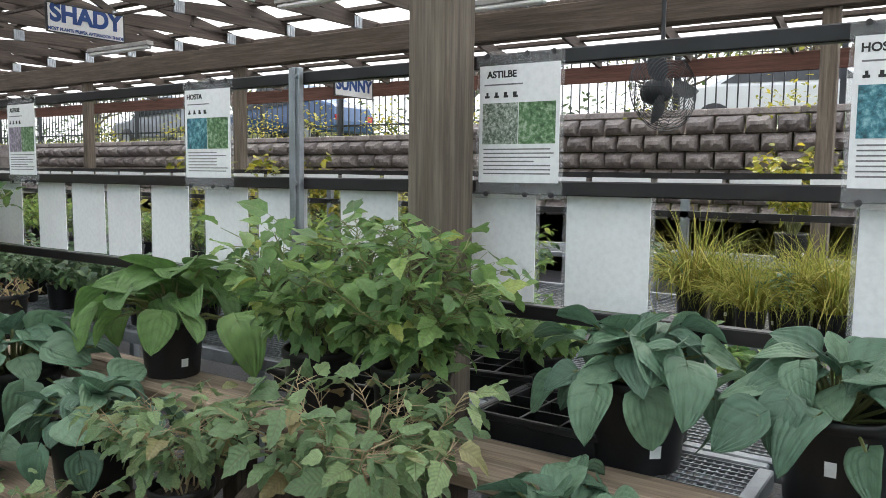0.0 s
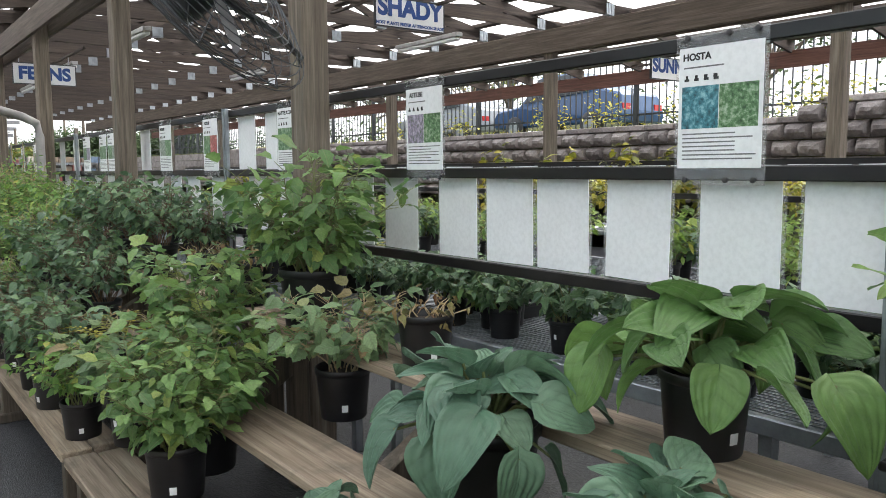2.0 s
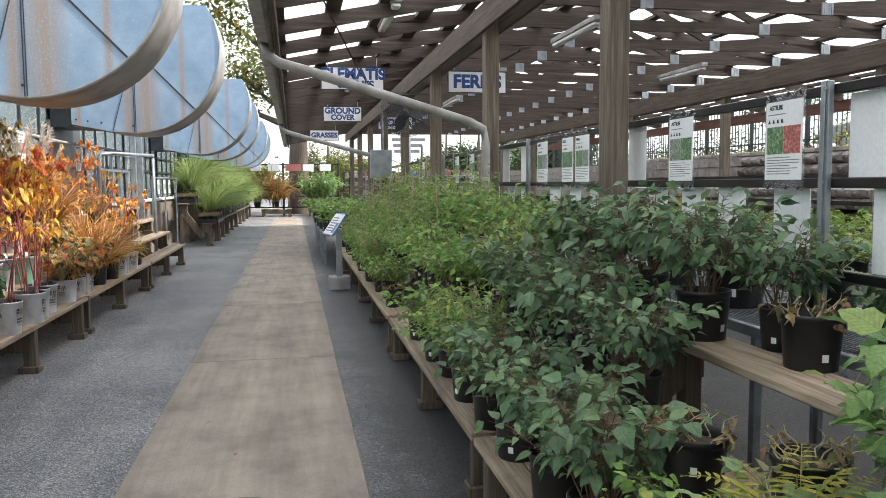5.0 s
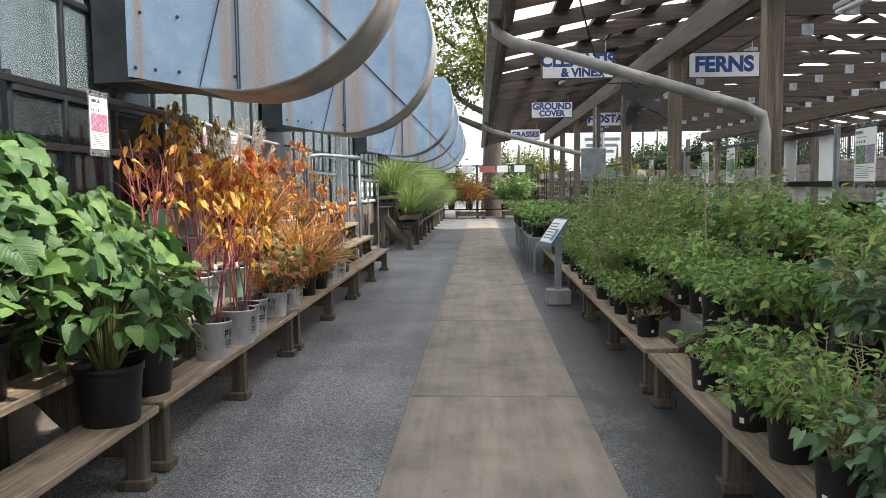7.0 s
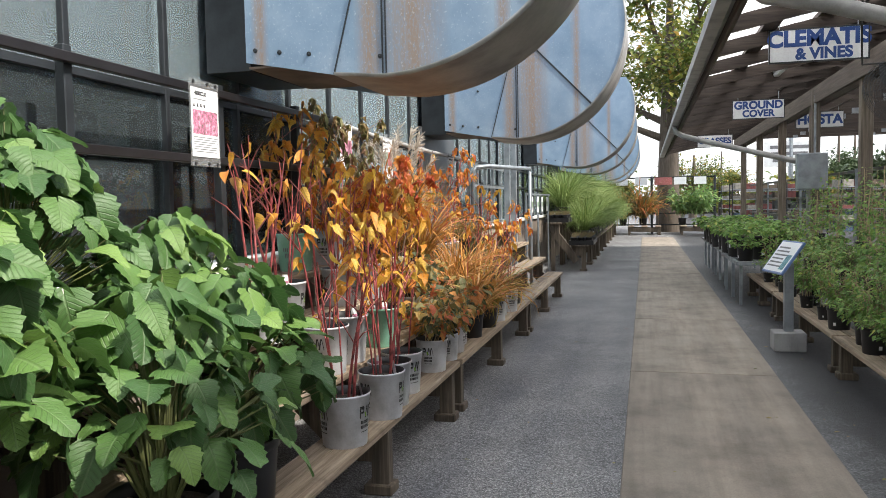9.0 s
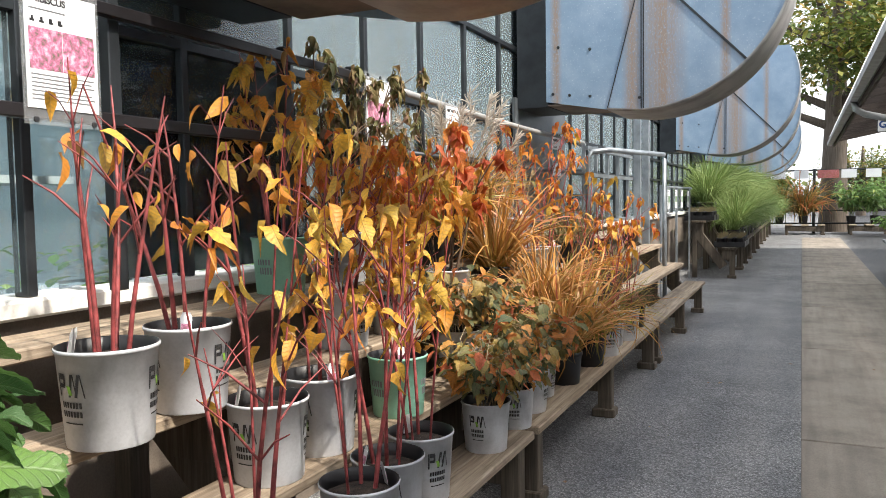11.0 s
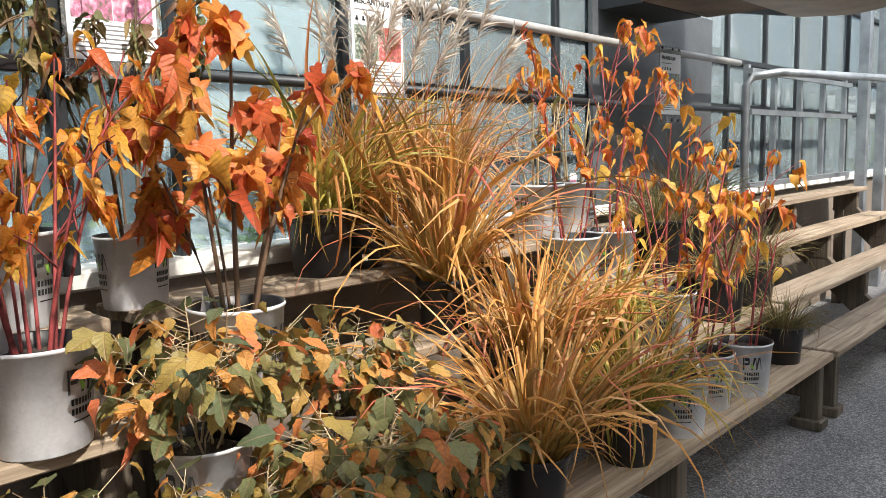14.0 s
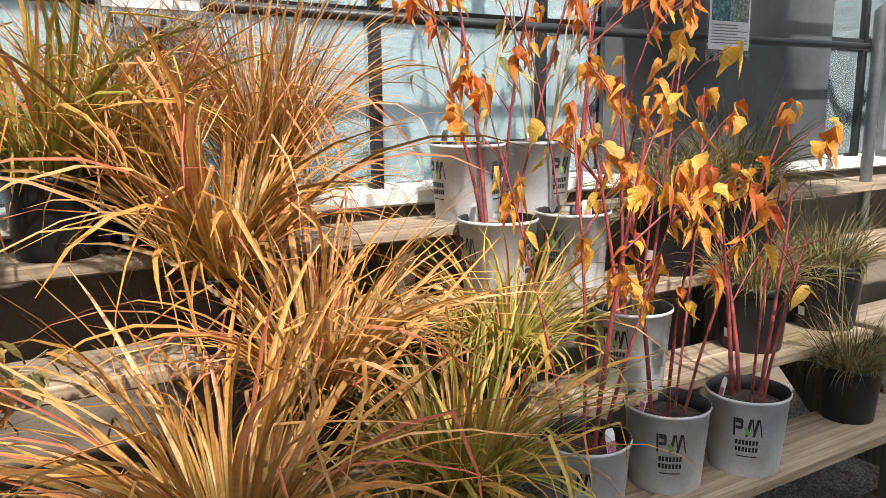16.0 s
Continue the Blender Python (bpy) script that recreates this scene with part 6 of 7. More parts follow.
# plants on the mesh tables behind the cards, and in the aisles beyond
low = leafy("perennial", "low green perennial on a mesh table", "small", L_ASTIL, M_STEM, n=12, height=0.22, spread=0.2, shape=SAW, size=0.075, per=14)
put(low, [(x, 2.45 + 0.28 * (k % 3), 0.84, 57 * k, rnd(0.8, 1.15)) for k, x in enumerate(np.arange(2.5, -4.6, -0.31))])
low2 = leafy("perennial", "dark green perennial on a mesh table", "small", L_DARK, M_STEM, n=12, height=0.3, spread=0.22, shape=OVAL, size=0.07, per=18)
put(low2, [(x, 2.4 + 0.3 * (k % 3), 0.84, 57 * k, rnd(0.8, 1.2)) for k, x in enumerate(np.arange(-9.9, -13.5, -0.4))] + [(x, 4.5 + 0.3 * (k % 3), 0.75, 77 * k, rnd(1.0, 1.6)) for k, x in enumerate(np.arange(2.5, -14.5, -0.55))])
flat = leafy("ground_cover", "low spreading green ground cover", "small", L_FRESH, M_STEM, n=14, height=0.12, spread=0.2, shape=OVAL, size=0.04, per=18)
put(flat, [(x, 0.56 + 0.3 * (k % 3), 0.66, 57 * k, rnd(1.3, 1.8)) for k, x in enumerate(np.arange(-18.8, -26.0, -0.3))])
put(leafy("golden_shrub", "bright yellow-green shrub in the far aisle", "big", L_GOLDBUSH, M_STEM, n=22, height=0.95, spread=0.5, shape=OVAL, size=0.085, per=30), [(-5.1, 5.0, 0.75, 0, 0.95), (-4.5, 5.2, 0.75, 70, 0.85), (-9.2, 9.0, 0.7, 0, 0.9), (-7.0, 9.0, 0.7, 40, 0.7), (-1.6, 9.2, 0.7, 40, 1.25), (-12.5, 5.0, 0.75, 30, 0.8), (-6.2, 9.2, 0.7, 140, 0.9), (-8.1, 6.5, 0.0, 10, 1.75)])
put(grass("fountain_grass", "arching golden-green grass in the far aisle", "big", L_LIMEGR, 520, 0.72, 0.62, 0.010, 1.7), [(-1.35, 4.7, 0.75, 0, 0.72), (-0.95, 4.4, 0.75, 50, 0.78), (-0.55, 4.5, 0.75, 90, 0.85), (-0.15, 4.4, 0.75, 20, 0.85), (-0.7, 4.9, 0.75, 120, 0.85), (-1.15, 4.62, 0.75, 160, 0.8), (-0.75, 4.55, 0.75, 210, 0.85), (-0.35, 4.65, 0.75, 260, 0.85), (0.1, 4.7, 0.75, 300, 0.85)])
put(leafy("perennial", "cut-back perennial with a few dry stems", "black", L_DRAB, M_STEMTAN, n=14, height=0.12, spread=0.1, shape=AUTUMN, size=0.045, per=3, base=0.07),
    [(-5.3, 1.32, 0.61, 0, 0.95), (-5.98, 1.82, 0.87, 60, 1.1), (-5.2, 1.75, 0.87, 140, 1.2), (-5.55, 1.1, 0.61, 200, 1.0), (-9.35, *A1, 20, 1.0), (-11.0, *A1, 80, 0.95), (-3.55, *A3, 50, 1.0), (-12.1, *A1, 130, 0.9)])
# cell trays on the mesh table
tray = thing("plant_tray", "black plastic carrying tray with round cells", "tray", "plant trays", pose(-0.9, 2.06, 0.845))
tb = Build()
for i in range(5):
    tb.box(-0.26 + 0.128 * i, -0.252 + 0.128 * i, -0.16, 0.16, 0, 0.075)
for j in range(4):
    tb.box(-0.26, 0.26, -0.16 + 0.104 * j, -0.152 + 0.104 * j, 0.0, 0.074)
part("rim", Build().box(-0.28, 0.28, -0.18, -0.161, 0.06, 0.082).box(-0.28, 0.28, 0.161, 0.18, 0.06, 0.082).box(-0.28, -0.261, -0.16, 0.16, 0.06, 0.082).box(0.261, 0.28, -0.16, 0.16, 0.06, 0.082).mesh("rim", M_POT, bevel=0.004), tray)
part("cell_grid", tb.mesh("cell_grid", M_POT), tray)
for x, y, a in ((-1.5, 2.45, 8), (-1.75, 2.06, 3), (-4.3, 2.8, 2)):
    copy_thing(tray, pose(x, y, 0.845, 0, 0, a))

# -- greenhouse side
B1, B2, B3, B4 = (-2.39, 0.42), (-2.67, 0.67), (-2.95, 0.93), (-3.2, 1.17)


def hydrangea(label, n, height, spread, size, pot):
    """Large-leaved shrub; every leaf is a piece of its own."""
    t, h = plant("hydrangea", label, pot)
    shapes = [Build().add(*s, s[0]).mesh("leaf", L_HYD, True) for s in (toothed(1.0, 0.3), toothed(0.92, 0.5, 0.35, wave=2.0), toothed(1.08, 0.2, 0.1, wave=4.0), toothed(1.12, 0.65, 0.25, wave=5.5))]
    st = Build()
    for k in range(n):
        yaw = 2.4 * k + rnd(-0.4, 0.4)
        q = math.sqrt((k + 0.5) / n)
        lean, hh = spread * q * rnd(0.8, 1.1), height * (1.0 - 0.72 * q ** 2) * rnd(0.85, 1.1)
        e = np.array((lean * math.cos(yaw), lean * math.sin(yaw), hh))
        if k % 2 == 0:
            st.tube([(0.03 * math.cos(yaw), 0.03 * math.sin(yaw), -0.02), e * np.array((0.35, 0.35, 0.6)), e], [0.005, 0.004, 0.002], 4, False)
        d = Vector(unit(yaw + rnd(-0.6, 0.6), rnd(-1.1, 0.35)))
        part("leaf", shapes[k % 4], t, m=Matrix.Translation((e[0], e[1], e[2] + h * 0.87)) @ d.to_track_quat("Y", "Z").to_matrix().to_4x4() @ pose(0, 0, 0, 0, rnd(-40, 40), 0) @ Matrix.Scale(size * rnd(0.45, 1.25), 4))
    tagged(part("stem_cluster", st.mesh("stem_cluster", M_STEM), t, m=pose(0, 0, h * 0.87)), kind="stuff")
    return t


put(hydrangea("lush green large-leaved hydrangea", 230, 0.82, 0.42, 0.125, "big"), [(-7.95, -2.72, 0.67, 0, 1.0), (-7.2, *B2, 80, 1.05), (-7.6, *B3, 140, 1.1), (-6.5, *B2, 20, 1.0), (-8.5, -2.95, 0.93, 200, 0.95)])
put(hydrangea("compact green large-leaved hydrangea", 170, 0.60, 0.33, 0.098, "big"), [(-8.48, -2.38, 0.42, 0, 1.15), (-9.05, -2.45, 0.42, 70, 1.0), (-9.1, -2.72, 0.67, 0, 0.95)])
dog = red_stems("dogwood", "leafless red-stemmed shrub", "white", L_YELLOW, 5, 0.8, 2, size=0.09)
put(dog, [(-9.88, -2.78, 0.93, 0, 1.0), (-10.24, -2.83, 0.93, 100, 1.0), (-9.95, -2.36, 0.42, 200, 0.97), (-14.70, -2.37, 0.42, 40, 0.95)])
yel = red_stems("hydrangea", "red-stemmed hydrangea with hanging yellow leaves", "white", L_YELLOW, 4, 0.95, 11, size=0.082, shape=AUTUMN)
put(yel, [(-10.40, -2.65, 0.67, 0, 1.0), (-10.72, -2.66, 0.67, 120, 1.05), (-10.46, -2.34, 0.42, 210, 0.97), (-10.72, -2.38, 0.42, 30, 0.97), (-11.02, -2.40, 0.42, 300, 0.97), (-14.45, -2.64, 0.67, 20, 0.95)])
put(red_stems("hydrangea", "tall hydrangea with orange-yellow autumn leaves", "mint", L_YELLOW, 7, 0.95, 22, size=0.085, shape=AUTUMN), [(-11.25, -3.22, 1.17, 0, 0.95), (-11.25, -2.62, 0.67, 100, 1.0)])
put(red_stems("hydrangea", "hydrangea with dense orange leaves", "white", L_ORANGE, 8, 0.8, 30, size=0.07, shape=AUTUMN), [(-11.72, -2.88, 0.93, 0, 0.95), (-11.3, -2.92, 0.93, 80, 1.0)])
put(red_stems("shrub", "tall drooping shrub with drab brown leaves", "white", L_DRAB, 8, 1.0, 80, size=0.062, shape=AUTUMN, mat_stem=M_STEMBR), [(-11.78, -3.2, 1.17, 0, 0.95), (-12.12, -3.2, 1.17, 120, 0.85)])
put(red_stems("maple_leaved_shrub", "orange and red oakleaf shrub", "white", L_RED, 6, 0.8, 36, size=0.10, shape=MAPLES, mat_stem=M_STEMBR), [(-12.24, -2.84, 0.93, 0, 1.0)])
put(leafy("turning_shrub", "shrub with green leaves turning orange and yellow", "white", L_TURN, M_STEMTAN, n=12, height=0.42, spread=0.28, shape=MAPLES + PERENNIAL, size=0.075, per=24, twig=0.1, up=-0.8), [(-11.66, -2.38, 0.42, 0, 0.85), (-12.36, -2.42, 0.42, 90, 1.12), (-12.02, -2.67, 0.67, 150, 1.05), (-12.70, -2.44, 0.42, 200, 0.75), (-12.5, -2.68, 0.67, 20, 0.85), (-12.05, -2.38, 0.42, 260, 0.9)])
put(grass("golden_grass", "golden autumn ornamental grass", "black", L_GOLD, 240, 0.74, 0.56, 0.016, 1.6), [(-13.05, -2.40, 0.42, 0, 1.0), (-13.2, -2.93, 0.93, 200, 1.0), (-13.35, -2.64, 0.67, 90, 0.85)])
put(grass("yellow_green_grass", "yellow-green ornamental grass", "black", L_GOLDGREEN, 260, 0.58, 0.46, 0.013, 1.6), [(-13.62, -2.38, 0.42, 0, 1.0), (-13.95, -2.66, 0.67, 90, 0.8), (-12.83, -3.2, 1.17, 30, 1.12)])
put(grass("maiden_grass", "tall tan maiden grass with silvery plumes", "black", L_GOLD, 420, 0.74, 0.42, 0.008, 1.4, 12), [(-13.42, -3.2, 1.17, 0, 0.95), (-13.05, -3.22, 1.17, 120, 0.9)])
put(red_stems("hydrangea", "red-stemmed hydrangea with shrivelled orange leaves", "white", L_ORANGE, 4, 1.0, 30, size=0.065, shape=AUTUMN, mat_stem=M_STEMRED), [(-14.15, -2.98, 0.93, 0, 1.0), (-14.48, -2.98, 0.93, 140, 1.0), (-14.40, -2.43, 0.42, 50, 0.95), (-14.02, -2.38, 0.42, 160, 0.95)])
put(red_stems("bare_shrub", "bare tan-stemmed shrub", "white", L_DRAB, 4, 0.6, 2, size=0.07, mat_stem=M_STEMTAN), [(-14.17, -3.2, 1.17, 0, 1.0), (-14.5, -3.22, 1.17, 100, 1.0)])
put(grass("sedge", "tufted olive-brown sedge", "black", L_DRAB, 380, 0.26, 0.26, 0.0045, 1.6), [(-15.35, -2.42, 0.42, 0, 1.0), (-15.1, -2.67, 0.67, 60, 1.2), (-15.6, -2.7, 0.67, 60, 1.3), (-15.3, -2.95, 0.93, 10, 1.6), (-14.95, -2.95, 0.93, 80, 1.4)])
# further down the greenhouse: trays of sedge on low benches and a bank of green grass
for x0, x1 in ((-24.1, -26.2), (-26.3, -29.4), (-29.5, -33.5), (-33.6, -38.0), (-38.1, -43.0)):
    bench(x0, x1, [(-2.18, 0.60), (-2.75, 1.12)], 1, "dark timber plant bench beside the aisle", M_LEG, "far benches")
sedge = thing("sedge_tray", "black tray of tufted grey-green sedge", "potted plants", "sedge trays")
part("tray", Build().box(-0.27, 0.27, -0.2, 0.2, 0, 0.02).box(-0.28, 0.28, -0.21, -0.19, 0, 0.1).box(-0.28, 0.28, 0.19, 0.21, 0, 0.1).box(-0.28, -0.26, -0.189, 0.189, 0, 0.1).box(0.26, 0.28, -0.189, 0.189, 0, 0.1).mesh("tray", M_POT), sedge)
tuft = Build()
for px in (-0.17, 0.0, 0.17):
    for py in (-0.1, 0.1):
        part("pot", POTS["small"][0]["pot"], sedge, m=pose(px, py, 0.021))
        for q in range(90):
            a, o = rnd(0, 6.28), rnd(0.01, 0.09)
            tuft.add([(px + 0.3 * o * math.cos(a) - 0.002, py + 0.3 * o * math.sin(a), 0.15), (px + 0.3 * o * math.cos(a) + 0.002, py + 0.3 * o * math.sin(a), 0.15), (px + 1.3 * o * math.cos(a), py + 1.3 * o * math.sin(a), 0.2 + rnd(0.02, 0.09))], [(0, 1, 2)])
tagged(part("tuft_cluster", tuft.mesh("tuft_cluster", L_DRAB), sedge), kind="stuff")
put(sedge, [(-24.45, -2.32, 0.60, 90, 1), (-24.95, -2.32, 0.60, 90, 1), (-25.45, -2.32, 0.60, 90, 1), (-24.45, -2.88, 1.12, 90, 1), (-24.95, -2.88, 1.12, 90, 1)])
gg = grass("fountain_grass", "green fountain grass on a bench beside the aisle", "big", L_GREENGR, 620, 0.95, 0.72, 0.011, 1.5)
put(gg, [(-25.9 - 0.46 * k, -2.95 if k % 2 else -2.38, 1.12 if k % 2 else 0.60, 70 * k, rnd(1.05, 1.35) if k % 2 else rnd(0.9, 1.15)) for k in range(38)])


# ------------------------------------------------------------------ sign stand beside the walk
stand = thing("sign_stand", "grey post with a tilted blue information panel on a concrete foot", "sign stand", m=pose(-15.1, 0.55, 0))
part("foot", Build().box(-0.14, 0.14, -0.16, 0.16, 0, 0.2).mesh("foot", concrete_mat("foot concrete", (0.3, 0.3, 0.31)), bevel=0.01), stand)
part("pole", Build().box(-0.045, 0.045, -0.045, 0.045, 0.2, 0.92).mesh("pole", M_STEEL, bevel=0.004), stand)
pn = part("panel", Build().box(-0.25, 0.25, -0.2, 0.2, -0.014, 0.012).mesh("panel", paint("blue panel", (0.12, 0.20, 0.42), 0.3), bevel=0.004), stand, m=pose(0.03, -0.06, 0.98, 54, 0, 14))
part("print", Build().box(-0.23, 0.23, -0.18, 0.18, 0.0121, 0.0136).mesh("print", M_PAPER), pn)
for k in range(6):
    part("print_line", Build().box(-0.2, 0.06 + 0.03 * (k % 3), 0.10 - 0.045 * k, 0.118 - 0.045 * k, 0.0137, 0.0142).mesh("print_line", M_GREYINK), pn)
part("print_picture", Build().box(0.1, 0.21, -0.15, 0.03, 0.0137, 0.0142).mesh("print_picture", P_TEAL), pn)


# ------------------------------------------------------------------ retaining wall, bank, fence, cars
WALL_Y, BLK_W, BLK_H = 11.8, 0.43, 0.262
bank = single("bank", Build().box(-120, 60, WALL_Y + 0.1, 60, 0.0, 2.3), paint("grassy bank", (0.14, 0.15, 0.06), 0.95, vary=0.4, scale=3, bumps=1.0), "raised grassy bank behind the block wall", "ground", "structure")
rwall = tagged(new("wall_retaining"), "retaining wall of split-face concrete blocks", "wall", kind="structure")


def split_block(name, w, h, seed):
    rng = random.Random(seed)
    nx, nz = 8, 5
    v = []
    for i in range(nx + 1):
        for k in range(nz + 1):
            u, s = i / nx, k / nz
            edge = min(u * 1.1, (1 - u) * 1.1, s * 0.6, (1 - s) * 0.6) * 4.2
            v.append((u * w - w / 2 + (0.006 if u in (0, 1) else 0) * (2.4 if u == 0 else -2.4), -0.16 * min(1, edge) ** 0.7 - (rng.uniform(0, 0.035) if edge > 0.5 else 0), s * h + (0.006 if s == 0 else -0.006 if s == 1 else 0)))
    c = nz + 1
    f = [(i * c + k, (i + 1) * c + k, (i + 1) * c + k + 1, i * c + k + 1) for i in range(nx) for k in range(nz)]
    n = len(v)
    v += [(x, 0.1, z) for x, y, z in v]
    f += [(i * c, n + i * c, n + (i + 1) * c, (i + 1) * c) for i in range(nx)] + [(i * c + nz, (i + 1) * c + nz, n + (i + 1) * c + nz, n + i * c + nz) for i in range(nx)]
    f += [(k, k + 1, n + k + 1, n + k) for k in range(nz)] + [(nx * c + k, n + nx * c + k, n + nx * c + k + 1, nx * c + k + 1) for k in range(nz)]
    return Build().add(v, f).mesh(name, M_BLOCK)


BLKS = [split_block("block", BLK_W, BLK_H, s) for s in range(5)]
CAP = Build().box(-BLK_W * 0.75, BLK_W * 0.75 - 0.012, -0.12, 0.12, 0, 0.1).mesh("cap_stone", M_BLOCK, bevel=0.012)


# ------------------------------------------------------------------ trees and hedges
def tree(x, y, z, height, crown, r, n, mat, label, seed, trunk_h=0.35, leaf=0.22, cat="tree"):
    random.seed(seed)
    t = thing("tree", label, cat, "trees", pose(x, y, z))
    tb = Build()
    th = height * trunk_h
    tips = []
    tb.tube([(0, 0, -0.1), (0.03, 0, th * 0.5), (0.06, 0.05, th), (0.05, 0.1, height * 0.75)], [r * 1.25, r, r * 0.85, r * 0.3], 10, False)
    for k in range(11):
        a, q = 2.4 * k, rnd(0.75, 1.6)
        s = np.array((0.05, 0.05, th * q * 0.95))
        e = s + unit(a, rnd(0.35, 1.0)) * crown * rnd(0.6, 0.95)
        mid = (s + e) / 2 + np.array((0, 0, -0.05 * crown))
        tb.tube([s, mid, e], [r * 0.42, r * 0.28, r * 0.1], 6, False)
        for j in range(4):
            b = mid + (e - mid) * rnd(0, 1)
            e2 = b + unit(a + rnd(-1.4, 1.4), rnd(-0.1, 1.1)) * crown * rnd(0.25, 0.5)
            tb.tube([b, e2], [r * 0.12, r * 0.04], 4, False)
            tips.append((b + e2) / 2)
            tips.append(e2)
        tips.append(e)
    part("trunk", tb.mesh("trunk", M_BARK, True), t)
    pl = []
    for k in range(n):
        c = random.choice(tips)
        p = c + np.array((random.gauss(0, 1), random.gauss(0, 1), random.gauss(0, 0.8))) * crown * 0.15
        pl.append((p, unit(rnd(0, 6.28), rnd(-1.0, 0.5)), (rnd(-0.5, 0.5), rnd(-0.5, 0.5), 1), leaf * rnd(0.6, 1.2), 1.0))
    tagged(part("crown", Build().scatter(TINY, pl).mesh("crown", mat), t), kind="stuff")
    return t


tree(-46.0, 0.2, 0, 15, 5.6, 0.5, 15000, L_TREE, "large street tree with thinning yellow-green leaves", 3, 0.36, 0.32)
tree(-58, -9, 0, 12, 4.5, 0.4, 5000, L_TREE, "far leafy tree with yellowing crown", 5, 0.3, 0.3)
tree(-75, 3, 0, 7, 3.2, 0.3, 3000, L_TREE, "far rounded green tree", 8, 0.25, 0.3)
for k, (x, y, h) in enumerate(((-3, 19, 6), (-14, 22, 8), (-22, 19, 6), (6, 22, 8), (-30, 24, 9), (-42, 26, 9), (-9, 27, 9))):
    tree(x, y, 2.4, h, h * 0.38, 0.16, 2600 if k % 2 else 900, L_EVER if k % 2 else L_TREE, "bare-branched tree behind the fence" if k % 2 == 0 else "dark evergreen tree behind the fence", 20 + k, 0.25, 0.2)
for k, (x, y, h) in enumerate(((-58, 13, 8), (-64, 18, 10), (-52, 17, 9), (-70, 13, 9), (-62, 9.5, 6), (-80, -4, 7), (-84, 6, 8), (-78, 16, 10))):
    tree(x, y, 0, h, h * 0.30, 0.2, 5200, L_EVER if k in (0, 1, 2, 3, 7) else L_TREE, "dark evergreen tree beyond the shade house" if k in (0, 1, 2, 3, 7) else "far rounded tree with yellow-green leaves", 60 + k, 0.2, 0.34)
random.seed(11)
hd = Build()
hd.scatter(TINY, [((rnd(-70, 22), 19.5 + rnd(-0.8, 0.8) + (2 if k % 3 == 0 else 0), 2.4 + abs(random.gauss(0, 0.75))), unit(rnd(0, 6.28), rnd(-0.6, 0.8)), (rnd(-0.4, 0.4), rnd(-0.4, 0.4), 1), rnd(0.14, 0.3), 1.0) for k in range(16000)])
single("hedge", hd, L_EVER, "dark straggling hedge behind the parking fence", "hedge", "stuff")
weeds = Build()
for x in (-7.4, -6.9, -9.6, -4.2, -11.5, -13.0, -2.2, -16, -19):
    weeds.scatter(TINY, [((x + rnd(-0.4, 0.4), WALL_Y + rnd(-0.15, 0.5), 2.42 + abs(random.gauss(0, 0.28))), unit(rnd(0, 6.28), rnd(-0.3, 1.0)), (0.1, 0.2, 1), rnd(0.05, 0.12), 1.0) for k in range(160)])
weeds.scatter(NARROW, [((rnd(-30, 5), WALL_Y + rnd(0.2, 1.5), 2.3), unit(rnd(0, 6.28), rnd(0.6, 1.4)), (0.1, 0.2, 1), rnd(0.08, 0.2), 0.4) for k in range(3500)])
single("weeds", weeds, L_GOLDBUSH, "weeds and dry grass along the wall top", "weeds", "stuff")

# steel picket fence
fence = thing("picket_fence", "black steel picket fence on the bank", "fence")
FY = WALL_Y + 0.75
pk = Build().box(-0.01, 0.01, -0.01, 0.01, 2.3, 3.95).mesh("picket", M_DARK)
for k in range(290):
    part("picket", pk, fence, m=pose(8 - 0.165 * k, FY, 0))
for k in range(21):
    part("fence_post", Build().box(8 - 2.4 * k - 0.04, 8 - 2.4 * k + 0.04, FY - 0.04, FY + 0.04, 2.3, 4.05).mesh("fence_post", M_DARK), fence)
for z in (2.62, 3.8):
    part("fence_rail", Build().box(-42, 8.5, FY + 0.012, FY + 0.04, z - 0.02, z + 0.02).mesh("fence_rail", M_DARK), fence)


